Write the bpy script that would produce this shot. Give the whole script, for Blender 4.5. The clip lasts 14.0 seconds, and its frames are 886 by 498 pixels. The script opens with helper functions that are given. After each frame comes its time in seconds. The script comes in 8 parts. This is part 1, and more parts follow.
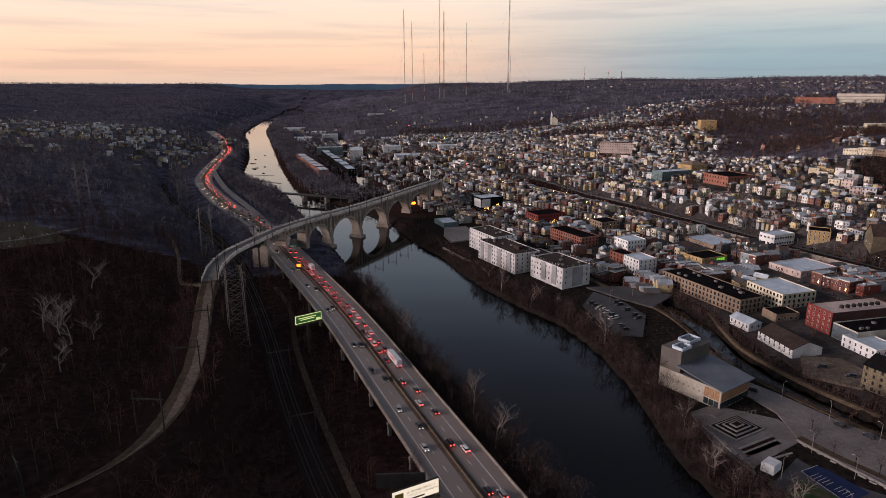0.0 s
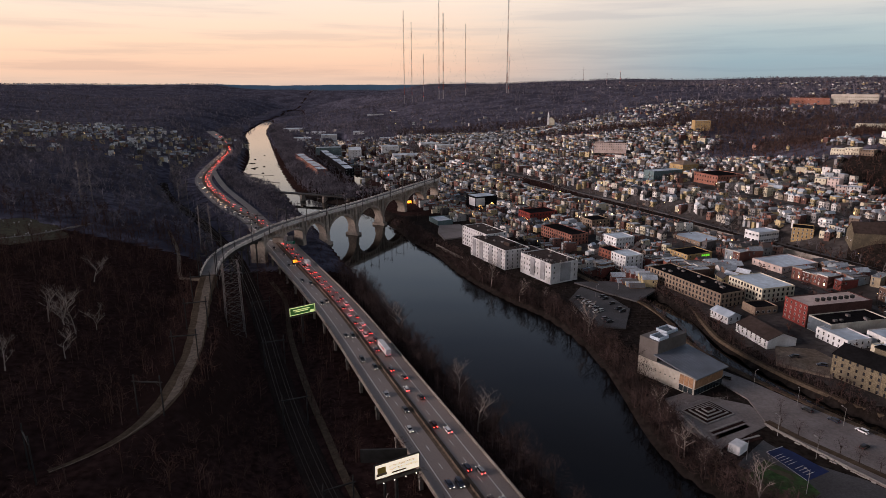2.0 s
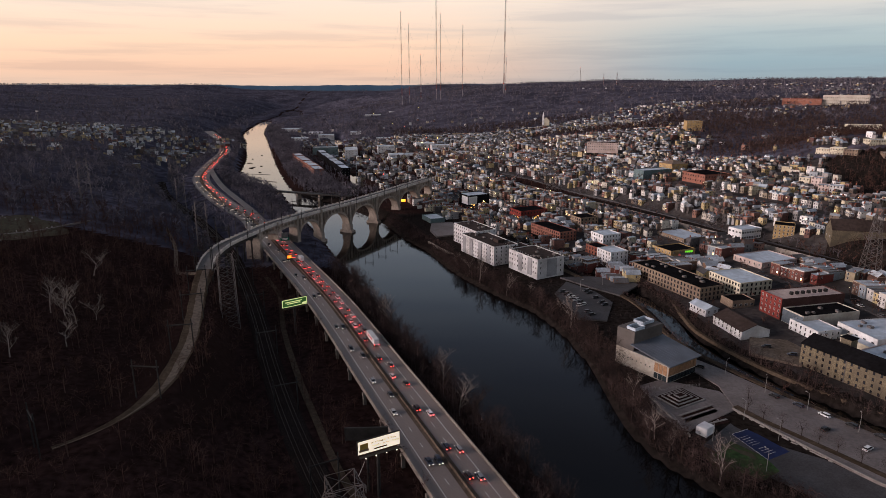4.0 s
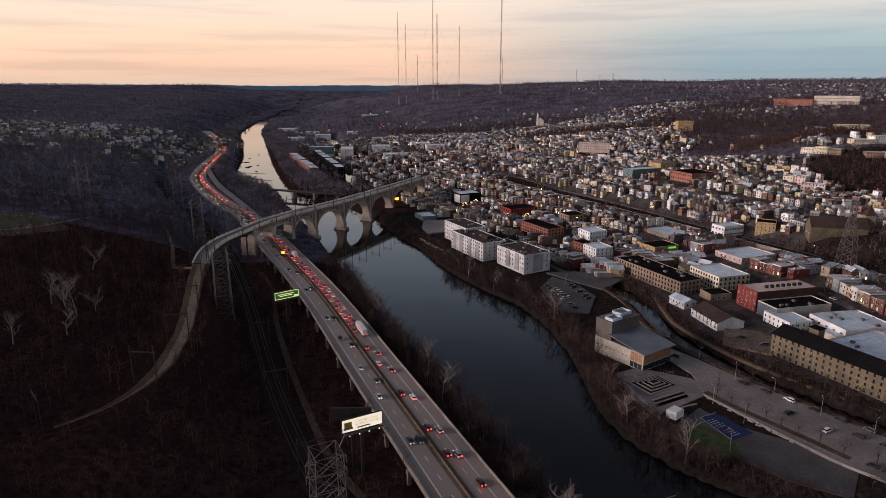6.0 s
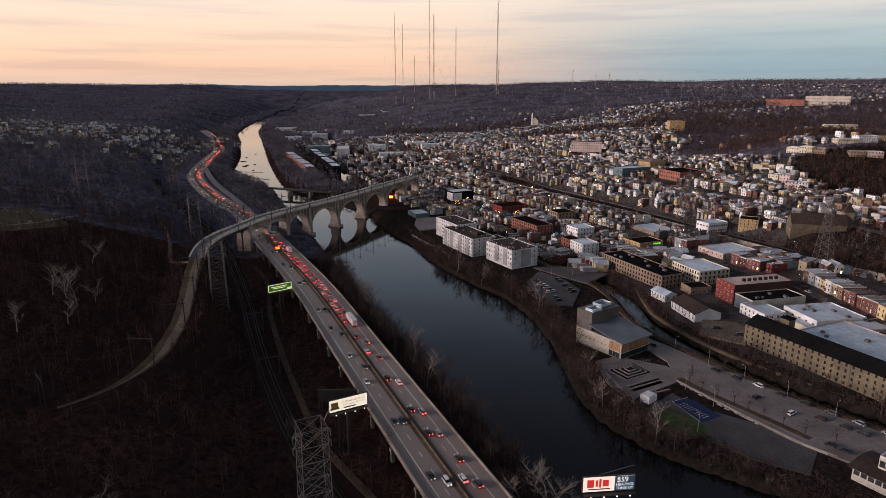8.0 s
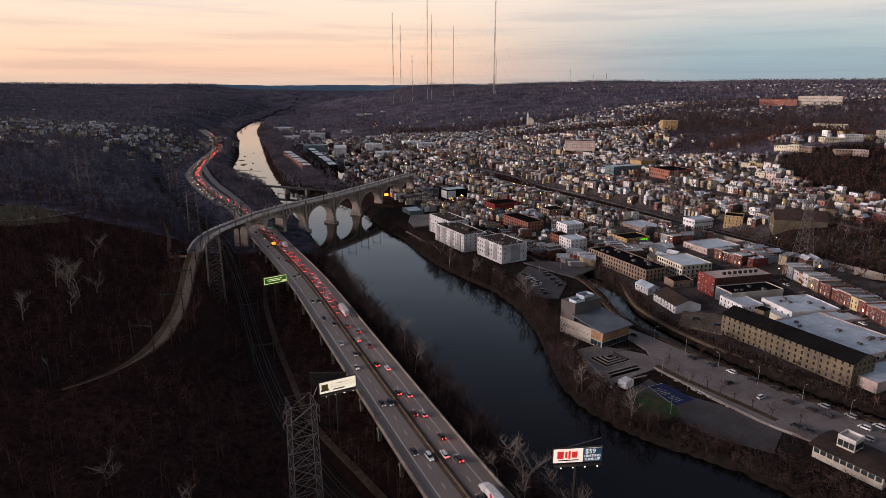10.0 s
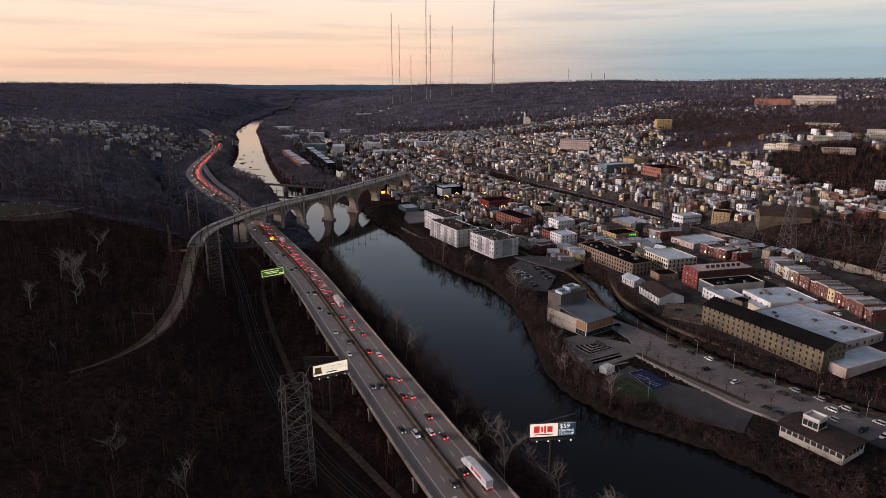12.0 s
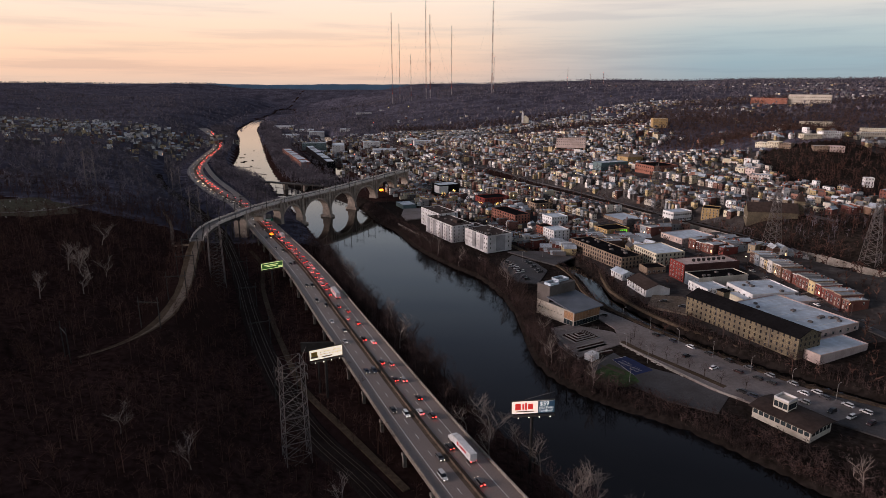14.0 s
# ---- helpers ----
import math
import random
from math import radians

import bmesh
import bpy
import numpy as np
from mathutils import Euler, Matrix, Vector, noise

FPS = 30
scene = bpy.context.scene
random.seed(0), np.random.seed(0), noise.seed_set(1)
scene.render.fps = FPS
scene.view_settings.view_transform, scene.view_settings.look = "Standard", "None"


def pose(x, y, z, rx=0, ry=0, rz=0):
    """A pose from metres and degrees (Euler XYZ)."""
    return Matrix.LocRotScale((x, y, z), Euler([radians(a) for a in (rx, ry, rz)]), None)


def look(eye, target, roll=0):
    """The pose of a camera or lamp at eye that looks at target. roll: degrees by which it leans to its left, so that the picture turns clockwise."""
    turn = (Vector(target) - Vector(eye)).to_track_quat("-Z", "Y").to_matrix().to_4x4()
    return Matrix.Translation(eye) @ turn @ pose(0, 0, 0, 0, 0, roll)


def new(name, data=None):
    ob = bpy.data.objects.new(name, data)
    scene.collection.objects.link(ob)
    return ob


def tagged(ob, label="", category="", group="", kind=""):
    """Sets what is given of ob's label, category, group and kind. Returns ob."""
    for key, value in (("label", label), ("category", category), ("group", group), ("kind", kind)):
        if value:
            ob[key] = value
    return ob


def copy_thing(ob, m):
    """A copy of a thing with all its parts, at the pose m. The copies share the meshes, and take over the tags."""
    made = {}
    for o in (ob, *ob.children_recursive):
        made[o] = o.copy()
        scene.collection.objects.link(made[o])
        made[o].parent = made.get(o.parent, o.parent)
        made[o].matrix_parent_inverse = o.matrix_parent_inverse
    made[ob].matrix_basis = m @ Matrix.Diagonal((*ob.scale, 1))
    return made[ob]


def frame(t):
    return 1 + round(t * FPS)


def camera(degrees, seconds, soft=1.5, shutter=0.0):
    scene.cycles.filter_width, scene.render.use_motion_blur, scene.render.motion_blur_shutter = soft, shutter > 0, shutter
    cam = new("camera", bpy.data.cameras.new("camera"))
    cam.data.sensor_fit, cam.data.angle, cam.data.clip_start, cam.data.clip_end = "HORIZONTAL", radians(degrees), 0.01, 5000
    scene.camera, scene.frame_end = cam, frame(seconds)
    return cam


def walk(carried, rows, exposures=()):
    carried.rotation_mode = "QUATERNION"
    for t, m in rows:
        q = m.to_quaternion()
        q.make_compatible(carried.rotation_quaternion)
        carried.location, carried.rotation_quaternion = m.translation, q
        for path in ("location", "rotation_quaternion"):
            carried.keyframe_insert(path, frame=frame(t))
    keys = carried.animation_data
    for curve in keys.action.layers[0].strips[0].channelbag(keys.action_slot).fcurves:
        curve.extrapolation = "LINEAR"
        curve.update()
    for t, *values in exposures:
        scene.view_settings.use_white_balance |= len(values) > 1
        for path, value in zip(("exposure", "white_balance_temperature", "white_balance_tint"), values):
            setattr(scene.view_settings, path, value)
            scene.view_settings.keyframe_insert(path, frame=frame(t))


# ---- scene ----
# ---- camera and walk ----
cam = camera(71.0, 14.0, soft=0.5)
# seconds, x, y, z, pitch, lean, yaw
PATH = [
    (0, 0.00, 0.00, 140.00, -14.852, -0.132, -0.366),
    (0.5, 1.52, -3.30, 140.08, -14.837, -0.140, -0.324),
    (1, 3.07, -6.59, 140.15, -14.823, -0.142, -0.300),
    (1.5, 4.65, -9.90, 140.22, -14.810, -0.141, -0.289),
    (2, 6.24, -13.20, 140.29, -14.797, -0.136, -0.291),
    (2.5, 7.84, -16.51, 140.35, -14.785, -0.128, -0.304),
    (3, 9.45, -19.83, 140.41, -14.774, -0.117, -0.326),
    (3.5, 11.06, -23.15, 140.46, -14.764, -0.104, -0.355),
    (4, 12.66, -26.48, 140.50, -14.755, -0.089, -0.390),
    (4.5, 14.25, -29.82, 140.54, -14.747, -0.072, -0.428),
    (5, 15.83, -33.16, 140.57, -14.741, -0.055, -0.469),
    (5.5, 17.40, -36.52, 140.59, -14.736, -0.038, -0.512),
    (6, 18.94, -39.88, 140.61, -14.732, -0.020, -0.555),
    (6.5, 20.47, -43.25, 140.61, -14.729, -0.002, -0.597),
    (7, 21.97, -46.63, 140.61, -14.727, 0.015, -0.638),
    (7.5, 23.44, -50.01, 140.60, -14.727, 0.031, -0.675),
    (8, 24.89, -53.41, 140.58, -14.728, 0.046, -0.710),
    (8.5, 26.30, -56.82, 140.55, -14.730, 0.059, -0.740),
    (9, 27.69, -60.24, 140.51, -14.733, 0.071, -0.766),
    (9.5, 29.04, -63.67, 140.47, -14.738, 0.080, -0.786),
    (10, 30.36, -67.11, 140.42, -14.743, 0.087, -0.802),
    (10.5, 31.65, -70.55, 140.37, -14.749, 0.092, -0.812),
    (11, 32.91, -74.01, 140.31, -14.757, 0.094, -0.816),
    (11.5, 34.14, -77.48, 140.25, -14.764, 0.093, -0.815),
    (12, 35.35, -80.96, 140.18, -14.773, 0.089, -0.808),
    (12.5, 36.52, -84.45, 140.11, -14.781, 0.082, -0.796),
    (13, 37.68, -87.94, 140.04, -14.790, 0.071, -0.779),
    (13.5, 38.81, -91.45, 139.98, -14.800, 0.057, -0.758),
    (14, 39.92, -94.96, 139.91, -14.809, 0.040, -0.732),
]
walk(cam, [(t, pose(x, y, z, 90 + p, -r, w)) for t, x, y, z, p, r, w in PATH])

# ---- world, sun ----
SUN_EL, SUN_AZ = 12.0, -100.0          # degrees over the horizon; degrees from straight ahead, left is minus
world = bpy.data.worlds.new("dusk")
scene.world = world
world.use_nodes = True
wt = world.node_tree
wt.nodes.clear()


def wn(kind, **values):
    n = wt.nodes.new(kind)
    for k, v in values.items():
        if k == "op":
            n.operation = v
        else:
            n.inputs[int(k[1:])].default_value = v
    return n


def wl(a, b, out=0, into=0):
    wt.links.new(a.outputs[out], b.inputs[into])


def ramp(tree, stops, mode="LINEAR"):
    n = tree.nodes.new("ShaderNodeValToRGB")
    n.color_ramp.interpolation = mode
    while len(n.color_ramp.elements) < len(stops):
        n.color_ramp.elements.new(0.5)
    for e, (at, c) in zip(n.color_ramp.elements, stops):
        e.position, e.color = at, (*c, 1)
    return n


w_out = wt.nodes.new("ShaderNodeOutputWorld")
w_bg = wt.nodes.new("ShaderNodeBackground")
w_co = wt.nodes.new("ShaderNodeTexCoord")
w_xyz = wt.nodes.new("ShaderNodeSeparateXYZ")
wl(w_co, w_xyz)
# height in the sky, from the horizon to the zenith, for the side of the sunset and for the far side
w_up = wn("ShaderNodeMath", op="MAXIMUM", _1=0.0)
wl(w_xyz, w_up, 2)
glow = ramp(wt, [(0.0, (0.72, 0.52, 0.43)), (0.025, (0.86, 0.53, 0.40)), (0.06, (0.96, 0.62, 0.45)), (0.13, (0.93, 0.74, 0.61)), (0.23, (0.56, 0.59, 0.65)), (0.31, (0.35, 0.40, 0.49)), (0.41, (0.180, 0.196, 0.262)), (0.53, (0.098, 0.092, 0.118)), (0.70, (0.092, 0.094, 0.122)), (1.0, (0.090, 0.094, 0.126))])
cool = ramp(wt, [(0.0, (0.25, 0.335, 0.41)), (0.03, (0.21, 0.33, 0.44)), (0.07, (0.355, 0.42, 0.475)), (0.13, (0.80, 0.66, 0.58)), (0.23, (0.55, 0.59, 0.65)), (0.31, (0.34, 0.40, 0.49)), (0.41, (0.180, 0.196, 0.262)), (0.53, (0.098, 0.092, 0.118)), (0.70, (0.092, 0.094, 0.122)), (1.0, (0.090, 0.094, 0.126))])
wl(w_up, glow), wl(w_up, cool)
# how far round to the right of straight ahead
w_turn = wn("ShaderNodeMath", op="ARCTAN2")
wl(w_xyz, w_turn, 0, 0), wl(w_xyz, w_turn, 1, 1)
w_side = wn("ShaderNodeMapRange", _1=-0.12, _2=0.46, _3=0.0, _4=1.0)
w_side.interpolation_type = "SMOOTHSTEP"
wl(w_turn, w_side)
w_mix = wt.nodes.new("ShaderNodeMixRGB")
wl(w_side, w_mix), wl(glow, w_mix, 0, 1), wl(cool, w_mix, 0, 2)
# thin flat streaks of cloud
w_map = wt.nodes.new("ShaderNodeMapping")
w_map.inputs[3].default_value = (1.5, 1.5, 26)
wl(w_co, w_map)
w_noise = wn("ShaderNodeTexNoise", _2=2.3, _3=7.0, _4=0.55)
wl(w_map, w_noise)
streak = ramp(wt, [(0.38, (0.80, 0.82, 0.88)), (0.52, (1.0, 1.0, 1.0)), (0.70, (1.06, 1.03, 1.0))])
wl(w_noise, streak)
w_mul = wt.nodes.new("ShaderNodeMixRGB")
w_mul.blend_type, w_mul.inputs[0].default_value = "MULTIPLY", 0.75
wl(w_mix, w_mul, 0, 1), wl(streak, w_mul, 0, 2)
sky = wt.nodes.new("ShaderNodeTexSky")
sky.sky_type, sky.sun_disc = "NISHITA", False
sky.sun_elevation, sky.sun_rotation = radians(SUN_EL), radians(SUN_AZ)
w_sky = wt.nodes.new("ShaderNodeMixRGB")
w_sky.blend_type, w_sky.inputs[0].default_value = "ADD", 0.03
wl(w_mul, w_sky, 0, 1), wl(sky, w_sky, 0, 2)
wl(w_sky, w_bg), wl(w_bg, w_out)
w_bg.inputs[1].default_value = 1.0

sun = new("sun", bpy.data.lights.new("sun", "SUN"))
sun.data.energy, sun.data.angle, sun.data.color = 4.3, radians(24), (1.0, 0.80, 0.78)
el, az = radians(SUN_EL), radians(SUN_AZ)
sun.matrix_world = look((900 * math.cos(el) * math.sin(az), 900 * math.cos(el) * math.cos(az), 900 * math.sin(el)), (0, 0, 0))
scene.view_settings.exposure = 0.0


# ---- materials ----
def mat(name, color, rough=0.8, metal=0.0, vary=0.25, scale=0.6, coarse=0.05, bump=0.0, stain=None, tint=0.0, random_from=None, spec=0.15):
    """A surface with grain at one size and stains at a larger one; random_from: colours for alike objects to take by chance."""
    m = bpy.data.materials.new(name)
    m.use_nodes = True
    t = m.node_tree
    b = t.nodes["Principled BSDF"]
    b.inputs["Roughness"].default_value, b.inputs["Metallic"].default_value = rough, metal
    b.inputs["Specular IOR Level"].default_value = spec
    geo = t.nodes.new("ShaderNodeNewGeometry")
    fine = t.nodes.new("ShaderNodeTexNoise")
    fine.inputs["Scale"].default_value, fine.inputs["Detail"].default_value = scale, 5
    big = t.nodes.new("ShaderNodeTexNoise")
    big.inputs["Scale"].default_value, big.inputs["Detail"].default_value = coarse, 4
    t.links.new(geo.outputs["Position"], fine.inputs["Vector"])
    t.links.new(geo.outputs["Position"], big.inputs["Vector"])
    lo, hi = 1 - vary, 1 + vary
    r1 = ramp(t, [(0.3, (lo, lo, lo)), (0.7, (hi, hi, hi))])
    t.links.new(fine.outputs["Fac"], r1.inputs[0])
    base = t.nodes.new("ShaderNodeMixRGB")
    base.blend_type, base.inputs[0].default_value = "MULTIPLY", 1.0
    if random_from:
        info = t.nodes.new("ShaderNodeObjectInfo")
        pick = ramp(t, [(i / len(random_from), c) for i, c in enumerate(random_from)], "CONSTANT")
        t.links.new(info.outputs["Random"], pick.inputs[0])
        t.links.new(pick.outputs[0], base.inputs[1])
    else:
        base.inputs[1].default_value = (*color, 1)
    t.links.new(r1.outputs[0], base.inputs[2])
    second = t.nodes.new("ShaderNodeMixRGB")
    r2 = ramp(t, [(0.42, (0, 0, 0)), (0.68, (1, 1, 1))])
    t.links.new(big.outputs["Fac"], r2.inputs[0])
    t.links.new(r2.outputs[0], second.inputs[0])
    t.links.new(base.outputs[0], second.inputs[1])
    if stain:
        second.inputs[2].default_value = (*stain, 1)
    else:
        dull = t.nodes.new("ShaderNodeMixRGB")
        dull.blend_type, dull.inputs[0].default_value = "MULTIPLY", 1.0
        dull.inputs[2].default_value = (0.72, 0.70, 0.68, 1)
        t.links.new(base.outputs[0], dull.inputs[1])
        t.links.new(dull.outputs[0], second.inputs[2])
    t.links.new(second.outputs[0], b.inputs["Base Color"])
    if bump:
        bp = t.nodes.new("ShaderNodeBump")
        bp.inputs["Strength"].default_value, bp.inputs["Distance"].default_value = bump, 0.3
        t.links.new(fine.outputs["Fac"], bp.inputs["Height"])
        t.links.new(bp.outputs[0], b.inputs["Normal"])
    return m


def island_mat(name, colors, rough=0.85, vary=0.2, scale=0.7, spec=0.15, stain=None, coarse=0.05):
    """A surface whose colour changes from loose piece to loose piece of one mesh."""
    m = mat(name, colors[0], rough, vary=vary, scale=scale, spec=spec, stain=stain, coarse=coarse)
    t = m.node_tree
    geo = next(n for n in t.nodes if n.type == "NEW_GEOMETRY")
    pick = ramp(t, [(i / len(colors), c) for i, c in enumerate(colors)], "CONSTANT")
    t.links.new(geo.outputs["Random Per Island"], pick.inputs[0])
    base = next(n for n in t.nodes if n.type == "MIX_RGB" and n.blend_type == "MULTIPLY" and not n.inputs[1].is_linked)
    t.links.new(pick.outputs[0], base.inputs[1])
    return m


def lamp_mat(name, color, power):
    m = bpy.data.materials.new(name)
    m.use_nodes = True
    b = m.node_tree.nodes["Principled BSDF"]
    b.inputs["Base Color"].default_value = (*color, 1)
    b.inputs["Emission Color"].default_value, b.inputs["Emission Strength"].default_value = (*color, 1), power
    return m


def water_mat(name, ripple, scale):
    m = bpy.data.materials.new(name)
    m.use_nodes = True
    t = m.node_tree
    b = t.nodes["Principled BSDF"]
    b.inputs["Base Color"].default_value = (0.0022, 0.0022, 0.0024, 1)
    b.inputs["Roughness"].default_value, b.inputs["IOR"].default_value = 0.04, 1.33
    geo, n1, n2 = t.nodes.new("ShaderNodeNewGeometry"), t.nodes.new("ShaderNodeTexNoise"), t.nodes.new("ShaderNodeTexNoise")
    n1.inputs["Scale"].default_value, n1.inputs["Detail"].default_value = scale, 3
    n2.inputs["Scale"].default_value, n2.inputs["Detail"].default_value = scale * 0.07, 3
    t.links.new(geo.outputs["Position"], n1.inputs["Vector"])
    t.links.new(geo.outputs["Position"], n2.inputs["Vector"])
    mul = t.nodes.new("ShaderNodeMath")
    mul.operation = "MULTIPLY"
    t.links.new(n1.outputs["Fac"], mul.inputs[0]), t.links.new(n2.outputs["Fac"], mul.inputs[1])
    bp = t.nodes.new("ShaderNodeBump")
    bp.inputs["Strength"].default_value, bp.inputs["Distance"].default_value = ripple, 0.5
    t.links.new(mul.outputs[0], bp.inputs["Height"])
    t.links.new(bp.outputs[0], b.inputs["Normal"])
    return m


M_WATER = water_mat("river water", 0.05, 0.5)
M_CANAL = water_mat("canal water", 0.02, 0.4)
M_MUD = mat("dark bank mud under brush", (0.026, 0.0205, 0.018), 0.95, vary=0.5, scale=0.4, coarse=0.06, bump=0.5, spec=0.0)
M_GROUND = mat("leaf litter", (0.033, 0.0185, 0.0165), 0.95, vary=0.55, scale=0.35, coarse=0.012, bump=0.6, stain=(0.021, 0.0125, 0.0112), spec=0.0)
# haze over the distant slopes is mixed into this floor's colour
M_HAZYFLOOR = mat("forest floor with blue haze in the colour", (0.086, 0.081, 0.105), 0.95, vary=0.6, scale=0.09, coarse=0.013, bump=0.5, stain=(0.042, 0.041, 0.056), spec=0.0)
M_ASPHALT = mat("asphalt", (0.074, 0.071, 0.073), 0.85, vary=0.2, scale=1.5, coarse=0.07)
M_HWY = mat("worn concrete roadway", (0.215, 0.172, 0.150), 0.55, vary=0.16, scale=1.6, coarse=0.02, stain=(0.178, 0.142, 0.123), spec=0.4)
M_FARROAD = mat("older grey asphalt lanes", (0.125, 0.108, 0.102), 0.6, spec=0.35, vary=0.2, scale=0.6, coarse=0.04, stain=(0.075, 0.066, 0.063))
M_PARAPET = mat("stained parapet concrete", (0.26, 0.23, 0.20), 0.85, vary=0.25, scale=0.8, coarse=0.15)
M_MEDIAN = mat("rusty stained median", (0.125, 0.092, 0.068), 0.9, vary=0.3, scale=0.7, coarse=0.1)
M_PAINT = mat("road paint", (0.74, 0.72, 0.68), 0.7, vary=0.25, scale=1.2)
M_CONC = mat("weathered bridge concrete", (0.33, 0.275, 0.23), 0.9, vary=0.25, scale=0.5, coarse=0.08, stain=(0.20, 0.165, 0.135), bump=0.3)
M_DECK = mat("pale trail paving", (0.17, 0.158, 0.15), 0.85, vary=0.15, scale=0.6, coarse=0.1)
M_DIRT = mat("dry dirt", (0.088, 0.066, 0.047), 0.95, spec=0.0, vary=0.3, scale=0.6, coarse=0.06)
M_TRAIL = mat("packed gravel", (0.17, 0.138, 0.11), 0.95, vary=0.3, scale=0.6, coarse=0.06, spec=0.0)
M_BALLAST = mat("railway ballast", (0.032, 0.024, 0.021), 0.95, spec=0.0, vary=0.45, scale=2.5, coarse=0.08, bump=0.6)
M_RAIL = mat("rusty rail steel", (0.10, 0.075, 0.06), 0.5, metal=0.6)
M_STEEL = mat("dull galvanised steel", (0.15, 0.135, 0.13), 0.6, metal=0.4, vary=0.2)
M_DARKSTEEL = mat("dark painted steel", (0.035, 0.033, 0.032), 0.6, metal=0.3)
M_BALUST = mat("pale cast balustrade", (0.55, 0.51, 0.47), 0.85, vary=0.2, scale=0.8, coarse=0.12)
M_BARK = mat("dark bark", (0.046, 0.033, 0.028), 0.95, spec=0.0, vary=0.35, scale=1.5)
M_PALEBARK = mat("pale sycamore bark", (0.25, 0.21, 0.185), 0.9, vary=0.4, scale=1.0)
M_GRASS = mat("winter grass", (0.060, 0.054, 0.032), 0.95, vary=0.4, scale=0.5, coarse=0.05, stain=(0.065, 0.05, 0.032))
M_LAWN = mat("short green lawn", (0.035, 0.068, 0.022), 0.95, vary=0.45, scale=0.7, coarse=0.12, stain=(0.045, 0.045, 0.024), spec=0.1)
M_YARD = mat("worn asphalt lots and yards", (0.062, 0.055, 0.053), 0.95, vary=0.4, scale=0.3, coarse=0.05, stain=(0.032, 0.027, 0.025), spec=0.05)
M_KERB0 = mat("weathered grey granite", (0.28, 0.27, 0.26), 0.9, vary=0.25, scale=1.5)


# ---- building helpers ----
def part(name, bm, material, parent=None, label=""):
    """Links a bmesh as one mesh object under its thing."""
    me = bpy.data.meshes.new(name)
    bm.to_mesh(me)
    bm.free()
    me.materials.append(material)
    ob = new(name, me)
    ob.parent = parent
    return tagged(ob, label)


def share(name, me, parent, m):
    """One more object on a mesh that is there already, as a part."""
    ob = new(name, me)
    ob.parent = parent
    ob.matrix_basis = m
    return ob


def mesh_of(name, bm, material):
    me = bpy.data.meshes.new(name)
    bm.to_mesh(me)
    bm.free()
    me.materials.append(material)
    return me


def raw_mesh(name, verts, tris, material, parent=None):
    """A mesh object from arrays of corners and triangles."""
    me = bpy.data.meshes.new(name)
    me.vertices.add(len(verts))
    me.vertices.foreach_set("co", np.asarray(verts, np.float32).ravel())
    me.loops.add(3 * len(tris))
    me.loops.foreach_set("vertex_index", np.asarray(tris, np.int32).ravel())
    me.polygons.add(len(tris))
    me.polygons.foreach_set("loop_start", np.arange(0, 3 * len(tris), 3, dtype=np.int32))
    me.polygons.foreach_set("loop_total", np.full(len(tris), 3, np.int32))
    me.polygons.foreach_set("use_smooth", np.zeros(len(tris), bool))
    me.update(calc_edges=True)
    me.materials.append(material)
    ob = new(name, me)
    ob.parent = parent
    return ob


def thing(name, label, category, m=None, group="", kind=""):
    ob = new(name)
    if m is not None:
        ob.matrix_basis = m
    return tagged(ob, label, category, group, kind)


def box(bm, x, y, z, sx, sy, sz, turn=0.0, taper=1.0):
    """A box by its centre and size; taper shrinks its top."""
    vs = []
    c, s = math.cos(radians(turn)), math.sin(radians(turn))
    for dz in (-0.5, 0.5):
        k = taper if dz > 0 else 1.0
        for dx, dy in ((-0.5, -0.5), (0.5, -0.5), (0.5, 0.5), (-0.5, 0.5)):
            px, py = dx * sx * k, dy * sy * k
            vs.append(bm.verts.new((x + c * px - s * py, y + s * px + c * py, z + dz * sz)))
    for f in ((3, 2, 1, 0), (4, 5, 6, 7), (0, 1, 5, 4), (1, 2, 6, 5), (2, 3, 7, 6), (3, 0, 4, 7)):
        bm.faces.new([vs[i] for i in f])
    return vs


def tube(bm, a, b, r0, r1=None, sides=4):
    a, b = Vector(a), Vector(b)
    r1 = r0 if r1 is None else r1
    q = (b - a).to_track_quat("Z", "Y")
    rings = []
    for p, r in ((a, r0), (b, r1)):
        rings.append([bm.verts.new(p + q @ Vector((r * math.cos(2 * math.pi * i / sides + 0.78), r * math.sin(2 * math.pi * i / sides + 0.78), 0))) for i in range(sides)])
    for i in range(sides):
        j = (i + 1) % sides
        bm.faces.new((rings[0][i], rings[0][j], rings[1][j], rings[1][i]))
    bm.faces.new(rings[0][::-1]), bm.faces.new(rings[1])


def smooth_line(points, step=6.0):
    """A Catmull-Rom curve through the points, resampled at even steps."""
    p = np.array(points, float)
    p = np.vstack([2 * p[0] - p[1], p, 2 * p[-1] - p[-2]])
    out = []
    for i in range(1, len(p) - 2):
        n = max(2, int(np.linalg.norm(p[i + 1] - p[i]) / step * 2))
        for t in np.arange(n) / n:
            out.append(0.5 * (2 * p[i] + (p[i + 1] - p[i - 1]) * t + (2 * p[i - 1] - 5 * p[i] + 4 * p[i + 1] - p[i + 2]) * t**2 + (3 * p[i] - p[i - 1] - 3 * p[i + 1] + p[i + 2]) * t**3))
    out.append(p[-2])
    out = np.array(out)
    s = np.r_[0, np.cumsum(np.linalg.norm(np.diff(out, axis=0), axis=1))]
    q = np.linspace(0, s[-1], max(2, int(s[-1] / step)))
    return np.stack([np.interp(q, s, out[:, k]) for k in range(p.shape[1])], 1)


